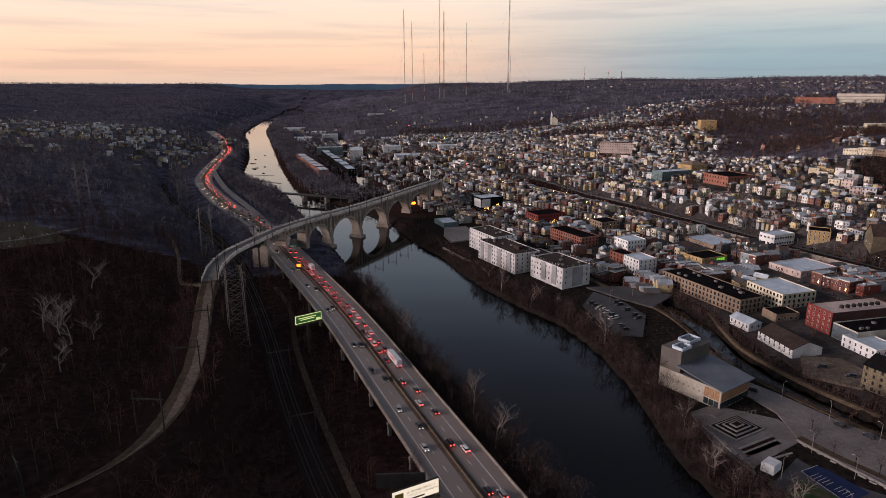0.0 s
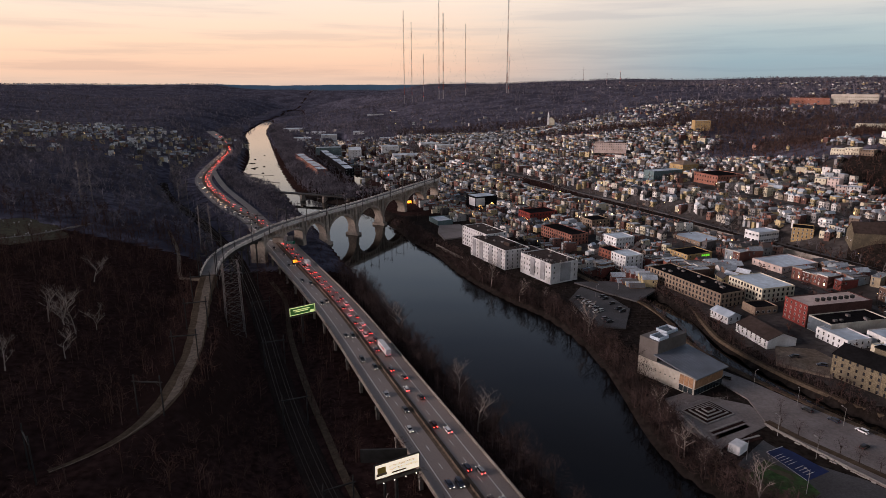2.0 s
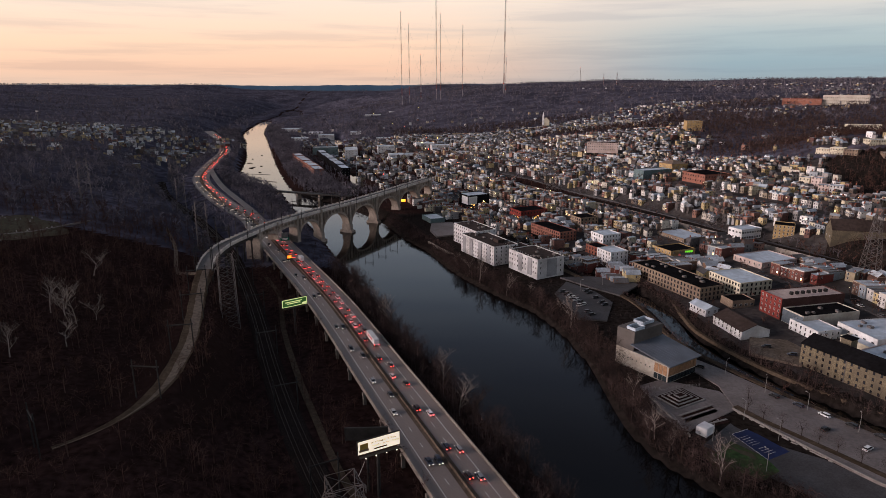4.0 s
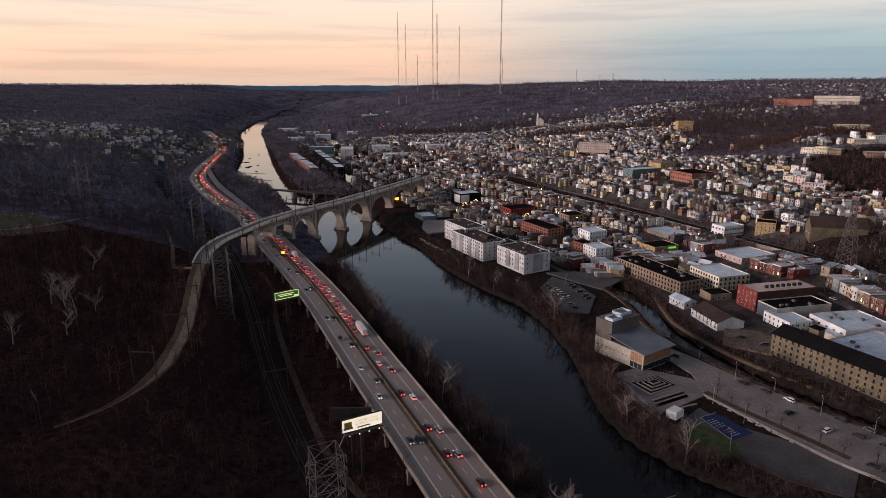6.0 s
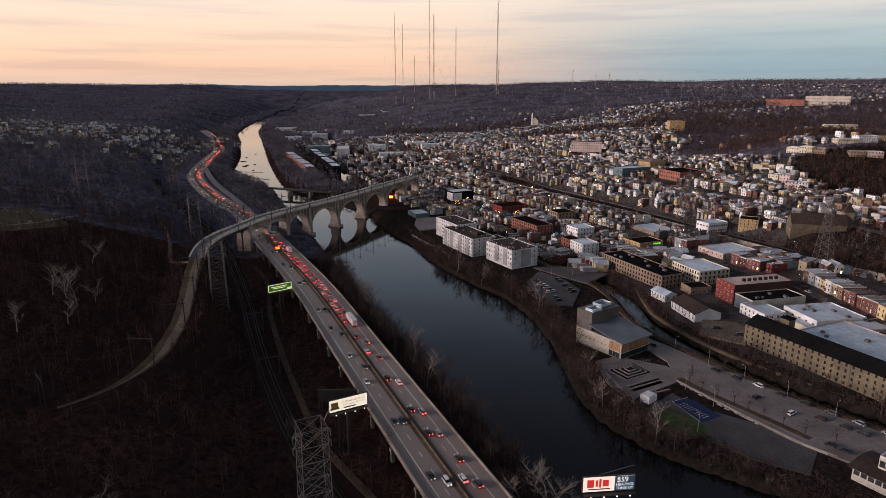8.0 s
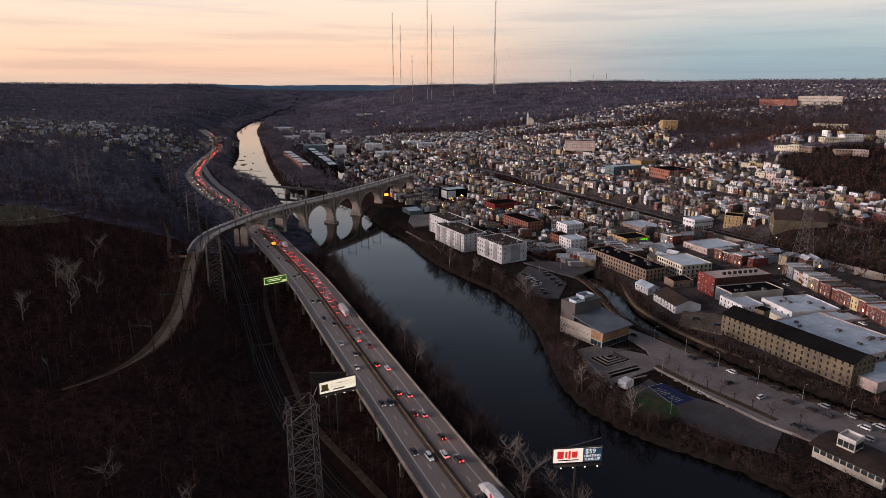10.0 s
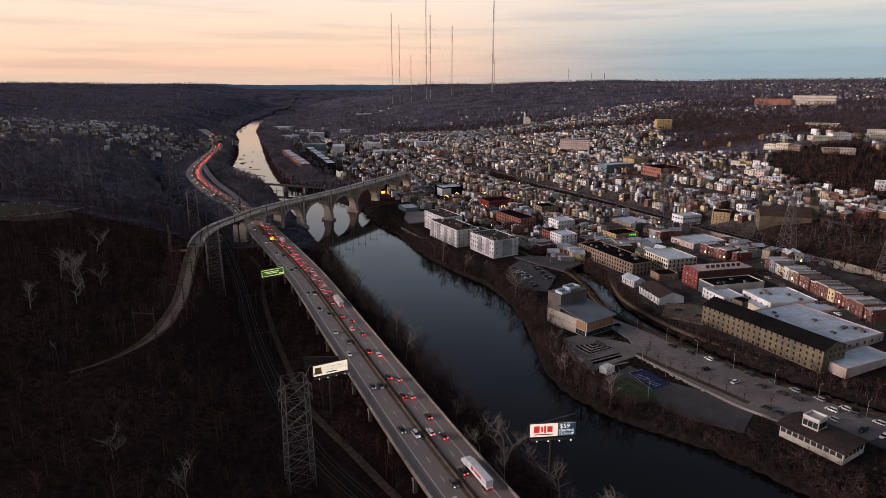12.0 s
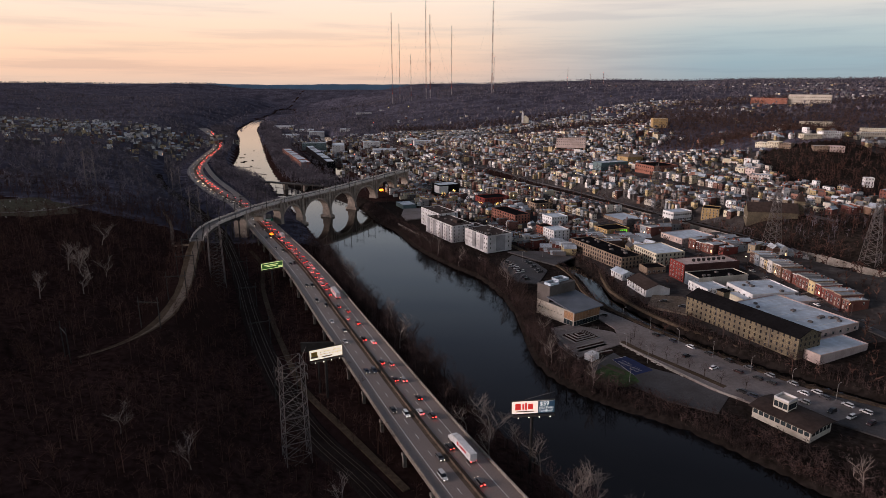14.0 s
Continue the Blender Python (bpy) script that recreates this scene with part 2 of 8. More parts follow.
def sides_of(line):
    """The unit normals to the right of a line, in plan."""
    d = np.gradient(line[:, :2], axis=0)
    d /= np.linalg.norm(d, axis=1)[:, None]
    return np.stack([d[:, 1], -d[:, 0]], 1)


def sweep(bm, line, profile, closed=True):
    """Carries a profile of (offset to the right, height) along a line."""
    n = sides_of(line)
    rings = []
    for i, p in enumerate(line):
        z = p[2] if len(p) > 2 else 0.0
        rings.append([bm.verts.new((p[0] + n[i, 0] * o, p[1] + n[i, 1] * o, z + h)) for o, h in profile])
    k = len(profile)
    for a, b in zip(rings, rings[1:]):
        for i in range(k if closed else k - 1):
            j = (i + 1) % k
            bm.faces.new((a[j], b[j], b[i], a[i]))
    if closed:
        bm.faces.new(rings[0]), bm.faces.new(rings[-1][::-1])


def near(x, y, line):
    """Distance to a line in plan, signed plus to its right, and how far along it."""
    x, y = np.asarray(x, float), np.asarray(y, float)
    best, sign, along = np.full(x.shape, 1e9), np.ones(x.shape), np.zeros(x.shape)
    s = 0.0
    for a, b in zip(line, line[1:]):
        d = b[:2] - a[:2]
        l = np.hypot(*d)
        t = np.clip(((x - a[0]) * d[0] + (y - a[1]) * d[1]) / l**2, 0, 1)
        ex, ey = x - a[0] - t * d[0], y - a[1] - t * d[1]
        r = np.hypot(ex, ey)
        m = r < best
        best = np.where(m, r, best)
        sign = np.where(m, np.where(d[0] * ey - d[1] * ex < 0, 1.0, -1.0), sign)
        along = np.where(m, s + t * l, along)
        s += l
    return best * sign, along


def step(v, a, b):
    t = np.clip((v - a) / (b - a), 0, 1)
    return t * t * (3 - 2 * t)


# ---- the lie of the land ----
R_BANK = smooth_line([(330, -160), (250, -10), (205, 55), (176, 94), (146, 134), (116, 158), (97, 184), (91, 214), (90, 260), (86, 300), (73, 345), (50, 382), (23, 436), (1, 500), (-21, 545), (-48, 615), (-107, 715), (-178, 800), (-268, 1057), (-433, 1610), (-544, 1990), (-650, 2480), (-700, 2620), (-690, 2900), (-650, 3000), (-670, 3150), (-750, 3500), (-820, 3750), (-850, 3850), (-900, 4800)], 12)
L_BANK = smooth_line([(215, -200), (150, -60), (112, 30), (84, 100), (60, 150), (36, 206), (12, 265), (-12, 320), (-44, 405), (-78, 490), (-112, 580), (-165, 710), (-215, 835), (-300, 960), (-372, 1202), (-470, 1550), (-580, 1900), (-690, 2480), (-703, 2620), (-745, 2900), (-748, 3000), (-775, 3150), (-845, 3500), (-850, 3750), (-853, 3850), (-903, 4800)], 12)
HWY = smooth_line([(151.5, -150.2, 15), (104.5, -40.2, 15), (69.5, 39.8, 15), (49.3, 83.7, 15), (32.9, 120.5, 15), (12.8, 168.4, 15), (-11.8, 227.4, 15), (-55.5, 331.5, 15), (-112.3, 450.3, 15), (-140.5, 509.8, 15), (-176.2, 578.8, 15), (-207.5, 624.4, 15), (-249.6, 695.6, 15), (-304.8, 803.8, 15), (-337, 894.6, 15), (-375, 1054, 15), (-405, 1191, 15), (-447, 1320, 16), (-490, 1430, 17), (-571, 1611, 18), (-628, 1730, 18.5)], 8)
TRACKS = smooth_line([(120, -140), (78, -40), (40, 50), (20, 87), (-7, 122), (-29, 161), (-53, 213), (-74, 265), (-97, 325), (-128, 400), (-165, 480), (-235, 600), (-330, 750), (-400, 900), (-450, 1060)], 10)
TRAIL = smooth_line([(-190, 92, 29), (-150, 126, 28.5), (-120, 147, 27.6), (-105, 163, 27), (-98, 180, 27), (-96.5, 199, 27), (-99, 218, 27), (-104, 243, 27), (-115, 280, 27.3), (-128, 322, 28), (-136, 351, 28.5)], 6)
VIADUCT = smooth_line([(-136, 351, 28.5), (-142, 380, 29), (-143, 412, 29), (-136, 446, 29), (-126, 485, 29), (-104, 530, 29), (-78, 575, 29), (-48, 637, 29), (-25, 688, 29), (2, 745, 29)], 4)
CANAL = smooth_line([(60, 620), (84, 548), (107, 478), (126, 417), (146, 368), (151, 330), (152, 300), (158, 270), (170, 240), (184, 214), (200, 190), (222, 164), (262, 128), (330, 80)], 8)
RACE = smooth_line([(-100, 850, 4), (-121, 941, 4.5), (-142, 1050, 6), (-172, 1142, 14), (-188, 1260, 13), (-203, 1360, 8), (-218, 1410, 7), (-234, 1480, 17), (-250, 1580, 16), (-268, 1700, 8)], 12)
RAILWALL = smooth_line([(410, 240), (353, 300), (335, 344), (315, 376), (288, 431), (257, 500), (215, 590), (170, 680), (110, 800)], 8)


def hills(x, y):
    """Rolling ground, in metres, at two sizes."""
    return 9 * np.sin(x / 310 + 1.3) * np.sin(y / 420 + 0.4) + 5 * np.sin(x / 131 + y / 240) * np.sin(y / 150 - x / 410 + 2.0)


def land(x, y):
    """Height of the ground."""
    x, y = np.asarray(x, float), np.asarray(y, float)
    dr, _ = near(x, y, R_BANK)
    dl, _ = near(x, y, L_BANK)
    dl = -dl
    right = np.interp(dr, [-8, 0, 10, 24, 80, 150, 200, 290, 420, 560, 760, 1250, 2200], [-3, 0.1, 4.2, 4.8, 5.5, 9, 15, 26, 33, 50, 66, 100, 122])
    left = np.interp(dl, [-8, 0, 8, 20, 92, 128, 150, 200, 260, 420, 650, 1000, 2000], [-3, 0.1, 4.5, 6.5, 7.5, 22, 27, 40, 50, 58, 66, 90, 120])
    far = step(y, 1900, 3800)
    right = right + (hills(x, y) + 22 * far) * step(dr, 120, 500) + 22 * step(y, 1700, 2600) * step(dr, 300, 800)
    right = right + 38 * np.exp(-(((x - 500) / 120) ** 2 + ((y - 690) / 110) ** 2))
    left = left + (hills(x + 900, y) + 25 * far) * step(dl, 160, 500)
    z = np.where(dl > -2, left, np.where(dr > -2, right, -3.0))
    # the road lies in the hillside upstream of the bridge, the lines and the trail on shelves
    d, s = near(x, y, HWY)
    k = (1 - step(np.abs(d), 15, 48)) * step(y, 500, 560) * step(y, 1800, 1720)
    z = z * (1 - k) + (np.interp(s, *HWY_RISE) - 0.6) * k
    r = np.hypot(x, y)
    rim = 104 + 42 * step(np.abs(x + 850), 420, 800) * (1 - 0.8 * step(x, 2300, 2700)) + 4 * np.sin(x / 260) + 2 * np.sin(x / 97 + 1)
    z = np.where((r > 3800) & (y > 0), np.maximum(z, rim * step(r, 3800, 4600)), z)
    d, _ = near(x, y, TRACKS)
    k = (1 - step(np.abs(d), 9, 24)) * (1 - step(y, 850, 1000))
    z = z * (1 - k) + 6.6 * k
    d, s = near(x, y, TRAIL)
    k = (1 - step(np.abs(d), 6, 22)) * (1 - step(y, 330, 350)) * step(x, -190, -150)
    z = z * (1 - k) + 26.6 * k
    d, _ = near(x, y, CANAL)
    k = (1 - step(np.abs(d), 4.6, 7.6)) * (1 - step(y, 585, 615)) * (dr > 12)
    z = z * (1 - k) + 1.0 * k
    d, _ = near(x, y, RAILWALL)
    k = (1 - step(np.abs(d), 9, 34)) * step(y, 225, 260) * (1 - step(y, 700, 790))
    z = z * (1 - k) + np.where(d > -4, 15.9, 10.5) * k
    d, s = near(x, y, RACE)
    half = np.interp(s, np.r_[0, np.cumsum(np.hypot(*np.diff(RACE[:, :2], axis=0).T))], RACE[:, 2])
    k = (1 - step(np.abs(d), half, half + 9)) * (dr > 12) * (y > 840) * (y < 1715)
    return z * (1 - k) + 0.8 * k


HWY_S = np.r_[0, np.cumsum(np.hypot(*np.diff(HWY[:, :2], axis=0).T))]
HWY_RISE = (HWY_S, HWY[:, 2])




def grid_sheet(xs, ys):
    gx, gy = np.meshgrid(xs, ys)
    z = land(gx, gy)
    v = np.stack([gx, gy, z], -1).reshape(-1, 3)
    n, m = len(ys), len(xs)
    i = (np.arange(n - 1)[:, None] * m + np.arange(m - 1)[None]).ravel()
    tris = np.concatenate([np.stack([i, i + 1, i + m + 1], 1), np.stack([i, i + m + 1, i + m], 1)])
    return v, tris


def spread(stops):
    """Positions with a spacing that changes from stop to stop."""
    out = [stops[0][0]]
    for (a, d), (b, _) in zip(stops, stops[1:]):
        out += list(np.linspace(a, b, max(2, int((b - a) / d)))[1:])
    return np.array(out)


GX = spread([(-4200, 120), (-1300, 40), (-900, 13), (-420, 9), (-160, 4), (330, 8), (520, 18), (1500, 120), (4200, 1)])
GY = spread([(-420, 24), (-20, 4), (420, 6), (680, 12), (1250, 15), (2000, 32), (3400, 80), (4930, 1)])
gv, gt = grid_sheet(GX, GY)
GZ = gv[:, 2].reshape(len(GY), len(GX))


def lie(x, y):
    """Height of the ground sheet, by its grid."""
    x, y = np.asarray(x, float), np.asarray(y, float)
    i = np.clip(np.searchsorted(GX, x) - 1, 0, len(GX) - 2)
    j = np.clip(np.searchsorted(GY, y) - 1, 0, len(GY) - 2)
    u, v = np.clip((x - GX[i]) / (GX[i + 1] - GX[i]), 0, 1), np.clip((y - GY[j]) / (GY[j + 1] - GY[j]), 0, 1)
    return (GZ[j, i] * (1 - u) + GZ[j, i + 1] * u) * (1 - v) + (GZ[j + 1, i] * (1 - u) + GZ[j + 1, i + 1] * u) * v


def ground_z(x, y):
    return float(lie(x, y))


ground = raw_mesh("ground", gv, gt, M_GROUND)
tagged(ground, "dark brown winter ground under bare woods", "ground", kind="structure")
ground.data.polygons.foreach_set("use_smooth", np.ones(len(gt), bool))

# the last ridges, distance haze painted in as blue colour and glow
M_RIDGE = mat("distant woods with painted blue haze", (0.05, 0.075, 0.11), 1.0, vary=0.2, scale=0.01, coarse=0.002, spec=0.0)
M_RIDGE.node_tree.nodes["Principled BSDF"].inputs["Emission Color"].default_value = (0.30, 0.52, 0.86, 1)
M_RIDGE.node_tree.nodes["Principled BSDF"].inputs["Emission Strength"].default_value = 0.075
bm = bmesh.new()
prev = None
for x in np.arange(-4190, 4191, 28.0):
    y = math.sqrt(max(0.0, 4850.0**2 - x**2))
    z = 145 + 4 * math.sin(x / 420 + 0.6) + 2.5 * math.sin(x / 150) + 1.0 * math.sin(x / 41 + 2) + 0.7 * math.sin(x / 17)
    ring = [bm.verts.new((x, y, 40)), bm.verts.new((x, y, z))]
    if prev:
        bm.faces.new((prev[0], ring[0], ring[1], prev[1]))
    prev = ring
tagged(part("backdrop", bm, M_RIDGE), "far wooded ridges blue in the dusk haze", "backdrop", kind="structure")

# water between the banks
bm = bmesh.new()
rows_w = []
for y in np.concatenate([np.arange(-150, 900, 6.0), np.arange(900, 3900, 25.0)]):
    a, b = float(np.interp(y, L_BANK[:, 1], L_BANK[:, 0])), float(np.interp(y, R_BANK[:, 1], R_BANK[:, 0]))
    rows_w.append([bm.verts.new((a - 7, y, 0)), bm.verts.new((max(b, a) + 7, y, 0))])
for a, b in zip(rows_w, rows_w[1:]):
    bm.faces.new((a[0], a[1], b[1], b[0]))
tagged(part("water", bm, M_WATER), "calm dark river reflecting the dusk sky", "river", kind="structure")
bm = bmesh.new()
sweep(bm, np.c_[CANAL, np.full(len(CANAL), 2.6)][2:], [(-10, 0), (10, 0)], closed=False)
tagged(part("canal_water", bm, M_CANAL), "narrow still canal with dark water", "canal", kind="structure")


bm = bmesh.new()
n_r, prev = sides_of(RACE), None
for p, n in zip(RACE, n_r):
    ring = [bm.verts.new((p[0] + n[0] * o, p[1] + n[1] * o, 2.8)) for o in (-p[2] - 5, p[2] + 5)]
    if prev:
        bm.faces.new((prev[0], prev[1], ring[1], ring[0]))
    prev = ring
tagged(part("canal_water", bm, M_CANAL), "mill race widening into bright still ponds", "canal", kind="structure")


# ---- the expressway ----
def offset_line(line, off, dz=0.0):
    n = sides_of(line)
    return np.c_[line[:, :2] + n * off, line[:, 2] + dz]


VIA = HWY[HWY[:, 1] < 545]
GRADE = HWY[(HWY[:, 1] > 520)]
bm = bmesh.new()
sweep(bm, VIA, [(-12.4, -0.02), (12.4, -0.02), (12.4, -1.0), (9, -1.2), (9, -2.6), (-9, -2.6), (-9, -1.2), (-12.4, -1.0)])
road = tagged(part("road", bm, M_HWY), "four-lane concrete expressway on a viaduct above the riverbank", "road", kind="structure")
bm = bmesh.new()
n_g = sides_of(GRADE)
rows_g = []
for i, p in enumerate(GRADE):
    wide = 11.2
    rows_g.append([bm.verts.new((p[0] + n_g[i, 0] * o, p[1] + n_g[i, 1] * o, p[2] - 0.03)) for o in (-wide, wide)])
for a, b in zip(rows_g, rows_g[1:]):
    bm.faces.new((a[0], a[1], b[1], b[0]))
tagged(part("road", bm, M_FARROAD), "expressway lanes curving upstream between wooded slopes", "road", kind="structure")
RAMPS = [smooth_line([(-154, 552, 14.98), (-182, 610, 14.9), (-216, 675, 14.8), (-262, 762, 14.8), (-303, 850, 14.9), (-337, 930, 14.98)], 8)]
for line, w in zip(RAMPS, (3.4,)):
    bm = bmesh.new()
    sweep(bm, line, [(-w, 0), (w, 0), (w, -2.5), (-w, -2.5)])
    tagged(part("road", bm, M_FARROAD), "concrete ramp beside the expressway lanes", "ramp", kind="structure")
for side, lab in ((-1, "west"), (1, "east")):
    bm = bmesh.new()
    sweep(bm, offset_line(VIA, side * 12.2), [(-0.22, -0.02), (-0.22, 1.0), (0.22, 1.0), (0.22, -0.02)])
    tagged(part("parapet", bm, M_PARAPET), "weathered concrete parapet along the expressway", "parapet", kind="structure")
bm = bmesh.new()
sweep(bm, offset_line(HWY[HWY[:, 1] < 1500], -0.1), [(-0.5, 0.0), (-0.5, 0.012), (-0.3, 0.02), (-0.12, 0.8), (0.12, 0.8), (0.3, 0.02), (0.5, 0.012), (0.5, 0.0)])
tagged(part("median_barrier", bm, M_MEDIAN), "rust-stained concrete median barrier of the expressway", "barrier", kind="structure")
bm = bmesh.new()
sweep(bm, offset_line(HWY[HWY[:, 1] < 1300], -0.1), [(-1.7, 0.003), (1.7, 0.003)], closed=False)
tagged(part("median_stain", bm, M_MEDIAN), "rusty stained strip of concrete beside the median", "road", kind="structure")
for off in (-8.2, 7.6):
    bm = bmesh.new()
    sweep(bm, offset_line(HWY[HWY[:, 1] < 1300], off), [(-0.12, 0.004), (0.12, 0.004)], closed=False)
    tagged(part("edge_line", bm, M_PAINT), "painted edge line on the roadway", "road marking", kind="structure")
dash = bmesh.new()
box(dash, 0, 0, 0.004, 0.2, 3.4, 0.008)
dash = mesh_of("lane_dash", dash, M_PAINT)


def along(line, s):
    """Place and heading at a distance along a line."""
    c = np.r_[0, np.cumsum(np.hypot(*np.diff(line[:, :2], axis=0).T))]
    p = [float(np.interp(s, c, line[:, k])) for k in range(line.shape[1])]
    q = [float(np.interp(s + 1.0, c, line[:, k])) for k in range(2)]
    o = [float(np.interp(s - 1.0, c, line[:, k])) for k in range(2)]
    return p, math.degrees(math.atan2(q[1] - o[1], q[0] - o[0]))


dash_home = tagged(new("lane_dashes"), "broken white lane lines on the expressway", "road marking", kind="structure")
for off in (-4.75, 4.35):
    for i in range(72):
        p, a = along(HWY, 110 + 11.6 * i)
        m = pose(p[0], p[1], p[2], 0, 0, a - 90) @ pose(off, 0, 0)
        share("lane_dash", dash, dash_home, m)

# piers of the viaduct
pier_bm = bmesh.new()
box(pier_bm, 0, 0, 11.2, 24.6, 1.7, 1.3)
for ox in (-11.4, -3.8, 3.8, 11.4):
    box(pier_bm, ox, 0, 5.6, 1.3, 1.3, 11.0)
pier_me = mesh_of("viaduct_pier", pier_bm, M_PARAPET)
for i in range(26):
    p, a = along(HWY, 30 + 25.0 * i)
    if p[1] < 530:
        ob = new("viaduct_pier", pier_me)
        ob.matrix_basis = pose(p[0], p[1], 0.6, 0, 0, a - 90)
        tagged(ob, "concrete column bent carrying the expressway", "pier", "piers under the expressway")


# ---- the arch bridge ----
bridge = thing("arch_bridge", "weathered concrete open-spandrel arch bridge with a trail deck", "bridge")
V_S = np.r_[0, np.cumsum(np.hypot(*np.diff(VIADUCT[:, :2], axis=0).T))]


def s_at(x, y):
    _, s = near(np.array([float(x)]), np.array([float(y)]), VIADUCT)
    return float(s[0])


PIERS = [s_at(*p) for p in ((-134, 455), (-126.5, 483), (-115, 509), (-99, 538), (-78, 575), (-57, 619), (-36, 664), (-15, 709), (-1, 740))]
SPRING = [18.5, 18.5, 13.0, 6.5, 6.0, 6.0, 7.0, 12.0, 14.0]
HALF = 4.3
bm = bmesh.new()
sweep(bm, VIADUCT, [(-HALF, 0), (HALF, 0), (HALF, -0.9), (HALF - 0.5, -1.3), (-HALF + 0.5, -1.3), (-HALF, -0.9)])
part("deck", bm, M_DECK, bridge, "pale paved trail deck")
for o in (-HALF - 0.15, HALF + 0.15):
    bm = bmesh.new()
    sweep(bm, offset_line(VIADUCT, o), [(-0.22, -1.1), (-0.22, 1.25), (0.22, 1.25), (0.22, -1.1)])
    part("parapet", bm, M_BALUST, bridge, "pale cast balustrade")


post_bm = bmesh.new()
box(post_bm, 0, 0, 0.35, 0.7, 0.9, 2.3)
box(post_bm, 0, 0, 1.56, 0.9, 1.1, 0.16)
post_me = mesh_of("balustrade_post", post_bm, M_BALUST)
for o in (-HALF - 0.15, HALF + 0.15):
    for k in range(70):
        p, a = along(VIADUCT, 3 + 6.3 * k)
        share("balustrade_post", post_me, bridge, pose(p[0], p[1], p[2], 0, 0, a - 90) @ pose(o, 0, 0))


def on_deck(s, off, z):
    p, a = along(VIADUCT, s)
    r = radians(a - 90)
    return (p[0] + math.cos(r) * off, p[1] + math.sin(r) * off, z)


def wall_strip(bm, pts, off, thick):
    """A thin upright wall: a list of (distance along, low, high) at one side of the deck."""
    prev = None
    for s, lo, hi in pts:
        ring = [bm.verts.new(on_deck(s, off + d, z)) for d, z in ((-thick / 2, lo), (thick / 2, lo), (thick / 2, hi), (-thick / 2, hi))]
        if prev:
            for i in range(4):
                j = (i + 1) % 4
                bm.faces.new((prev[i], prev[j], ring[j], ring[i]))
        else:
            bm.faces.new(ring[::-1])
        prev = ring
    bm.faces.new(prev)


for i, (a, b) in enumerate(zip(PIERS, PIERS[1:])):
    lo = max(SPRING[i], SPRING[i + 1]) if i < 2 else min(SPRING[i], SPRING[i + 1])
    pw = 2.2 if i > 1 else 1.2
    s0, s1 = a + pw, b - pw
    mid, half = (s0 + s1) / 2, (s1 - s0) / 2
    crown = 22.6
    curve = lambda s, m=mid, h=half, l=lo, c=crown: l + (c - l) * math.sqrt(max(0.0, 1 - ((s - m) / h) ** 2)) ** 0.9  # noqa: E731
    for off in (0.0,):
        bm = bmesh.new()
        pts = []
        for t in np.linspace(0, math.pi, 25):
            s = mid - half * math.cos(t)
            z = curve(s)
            pts.append((s, z, min(26.0, z + 1.3 + 1.6 * abs(math.cos(t)))))
        wall_strip(bm, pts, off, 2 * HALF - 0.5)
        part("arch_ring", bm, M_CONC, bridge)
    # columns between ring and deck, with small round heads
    for off in (0.0,):
        n = max(3, int(round((b - a) / 4.6)))
        for k in range(n):
            u0, u1 = a + (b - a) * k / n, a + (b - a) * (k + 1) / n
            pts = []
            for t in np.linspace(0, 1, 13):
                s = u0 + (u1 - u0) * t
                e = abs(2 * t - 1)
                ring_top = curve(min(max(s, s0), s1)) + 1.0 if s0 < s < s1 else 10.0
                if e > 0.70:
                    low = ring_top
                else:
                    low = max(ring_top, 25.7 + 1.5 * math.sqrt(max(0.0, 1 - (e / 0.70) ** 2)))
                pts.append((s, min(low, 27.5), 27.8))
            bm = bmesh.new()
            wall_strip(bm, pts, off, 2 * HALF - 0.15)
            part("spandrel_bay", bm, M_CONC, bridge)
for i, s in enumerate(PIERS):
    p, a = along(VIADUCT, s)
    w = 4.4 if i > 1 else 2.4
    bm = bmesh.new()
    base = -3.0 if i in (3, 4, 5, 6) else 4.0
    top = SPRING[i] + 2
    box(bm, 0, 0, (base + top) / 2, 10.6, w, top - base, taper=0.94)
    box(bm, 0, 0, (top + 27.6) / 2, 9.0, w * 0.72, 27.6 - top, taper=0.97)
    for o in (-4.5, 4.5):
        box(bm, o, 0, 28.6, 1.0, 2.0, 3.4)
    ob = part("pier", bm, M_CONC, bridge)
    ob.matrix_basis = pose(p[0], p[1], 0, 0, 0, a - 90)
    if i in (3, 4, 5, 6):
        bm = bmesh.new()
        box(bm, 0, 0, -0.5, 15, w + 2.6, 5.6, taper=0.92)
        ob = part("footing", bm, M_CONC, bridge, "dark wet pier footing")
        ob.matrix_basis = pose(p[0], p[1], 0, 0, 0, a - 90)
# girders and columns under the curve of the approach
APP = VIADUCT[VIADUCT[:, 1] < 456]
for o in (-3.9, -1.3, 1.3, 3.9):
    bm = bmesh.new()
    sweep(bm, offset_line(APP, o), [(-0.25, -1.3), (0.25, -1.3), (0.25, -3.4), (-0.25, -3.4)])
    part("girder", bm, M_DARKSTEEL, bridge, "dark steel girder")
for s in np.arange(10, float(near(np.array([-134.0]), np.array([455.0]), VIADUCT)[1][0]) - 6, 21.0):
    p, a = along(VIADUCT, s)
    lo = ground_z(p[0], p[1]) - 1
    bm = bmesh.new()
    box(bm, 0, 0, 25.0, 9.6, 1.5, 1.4)
    for o in (-3.4, 3.4):
        box(bm, o, 0, (lo + 24.4) / 2, 0.9, 0.9, 24.4 - lo)
    ob = part("bent", bm, M_DARKSTEEL, bridge, "dark steel column bent")
    ob.matrix_basis = pose(p[0], p[1], 0, 0, 0, a - 90)
bm = bmesh.new()
box(bm, 0, 0, 14, 12, 4, 27)
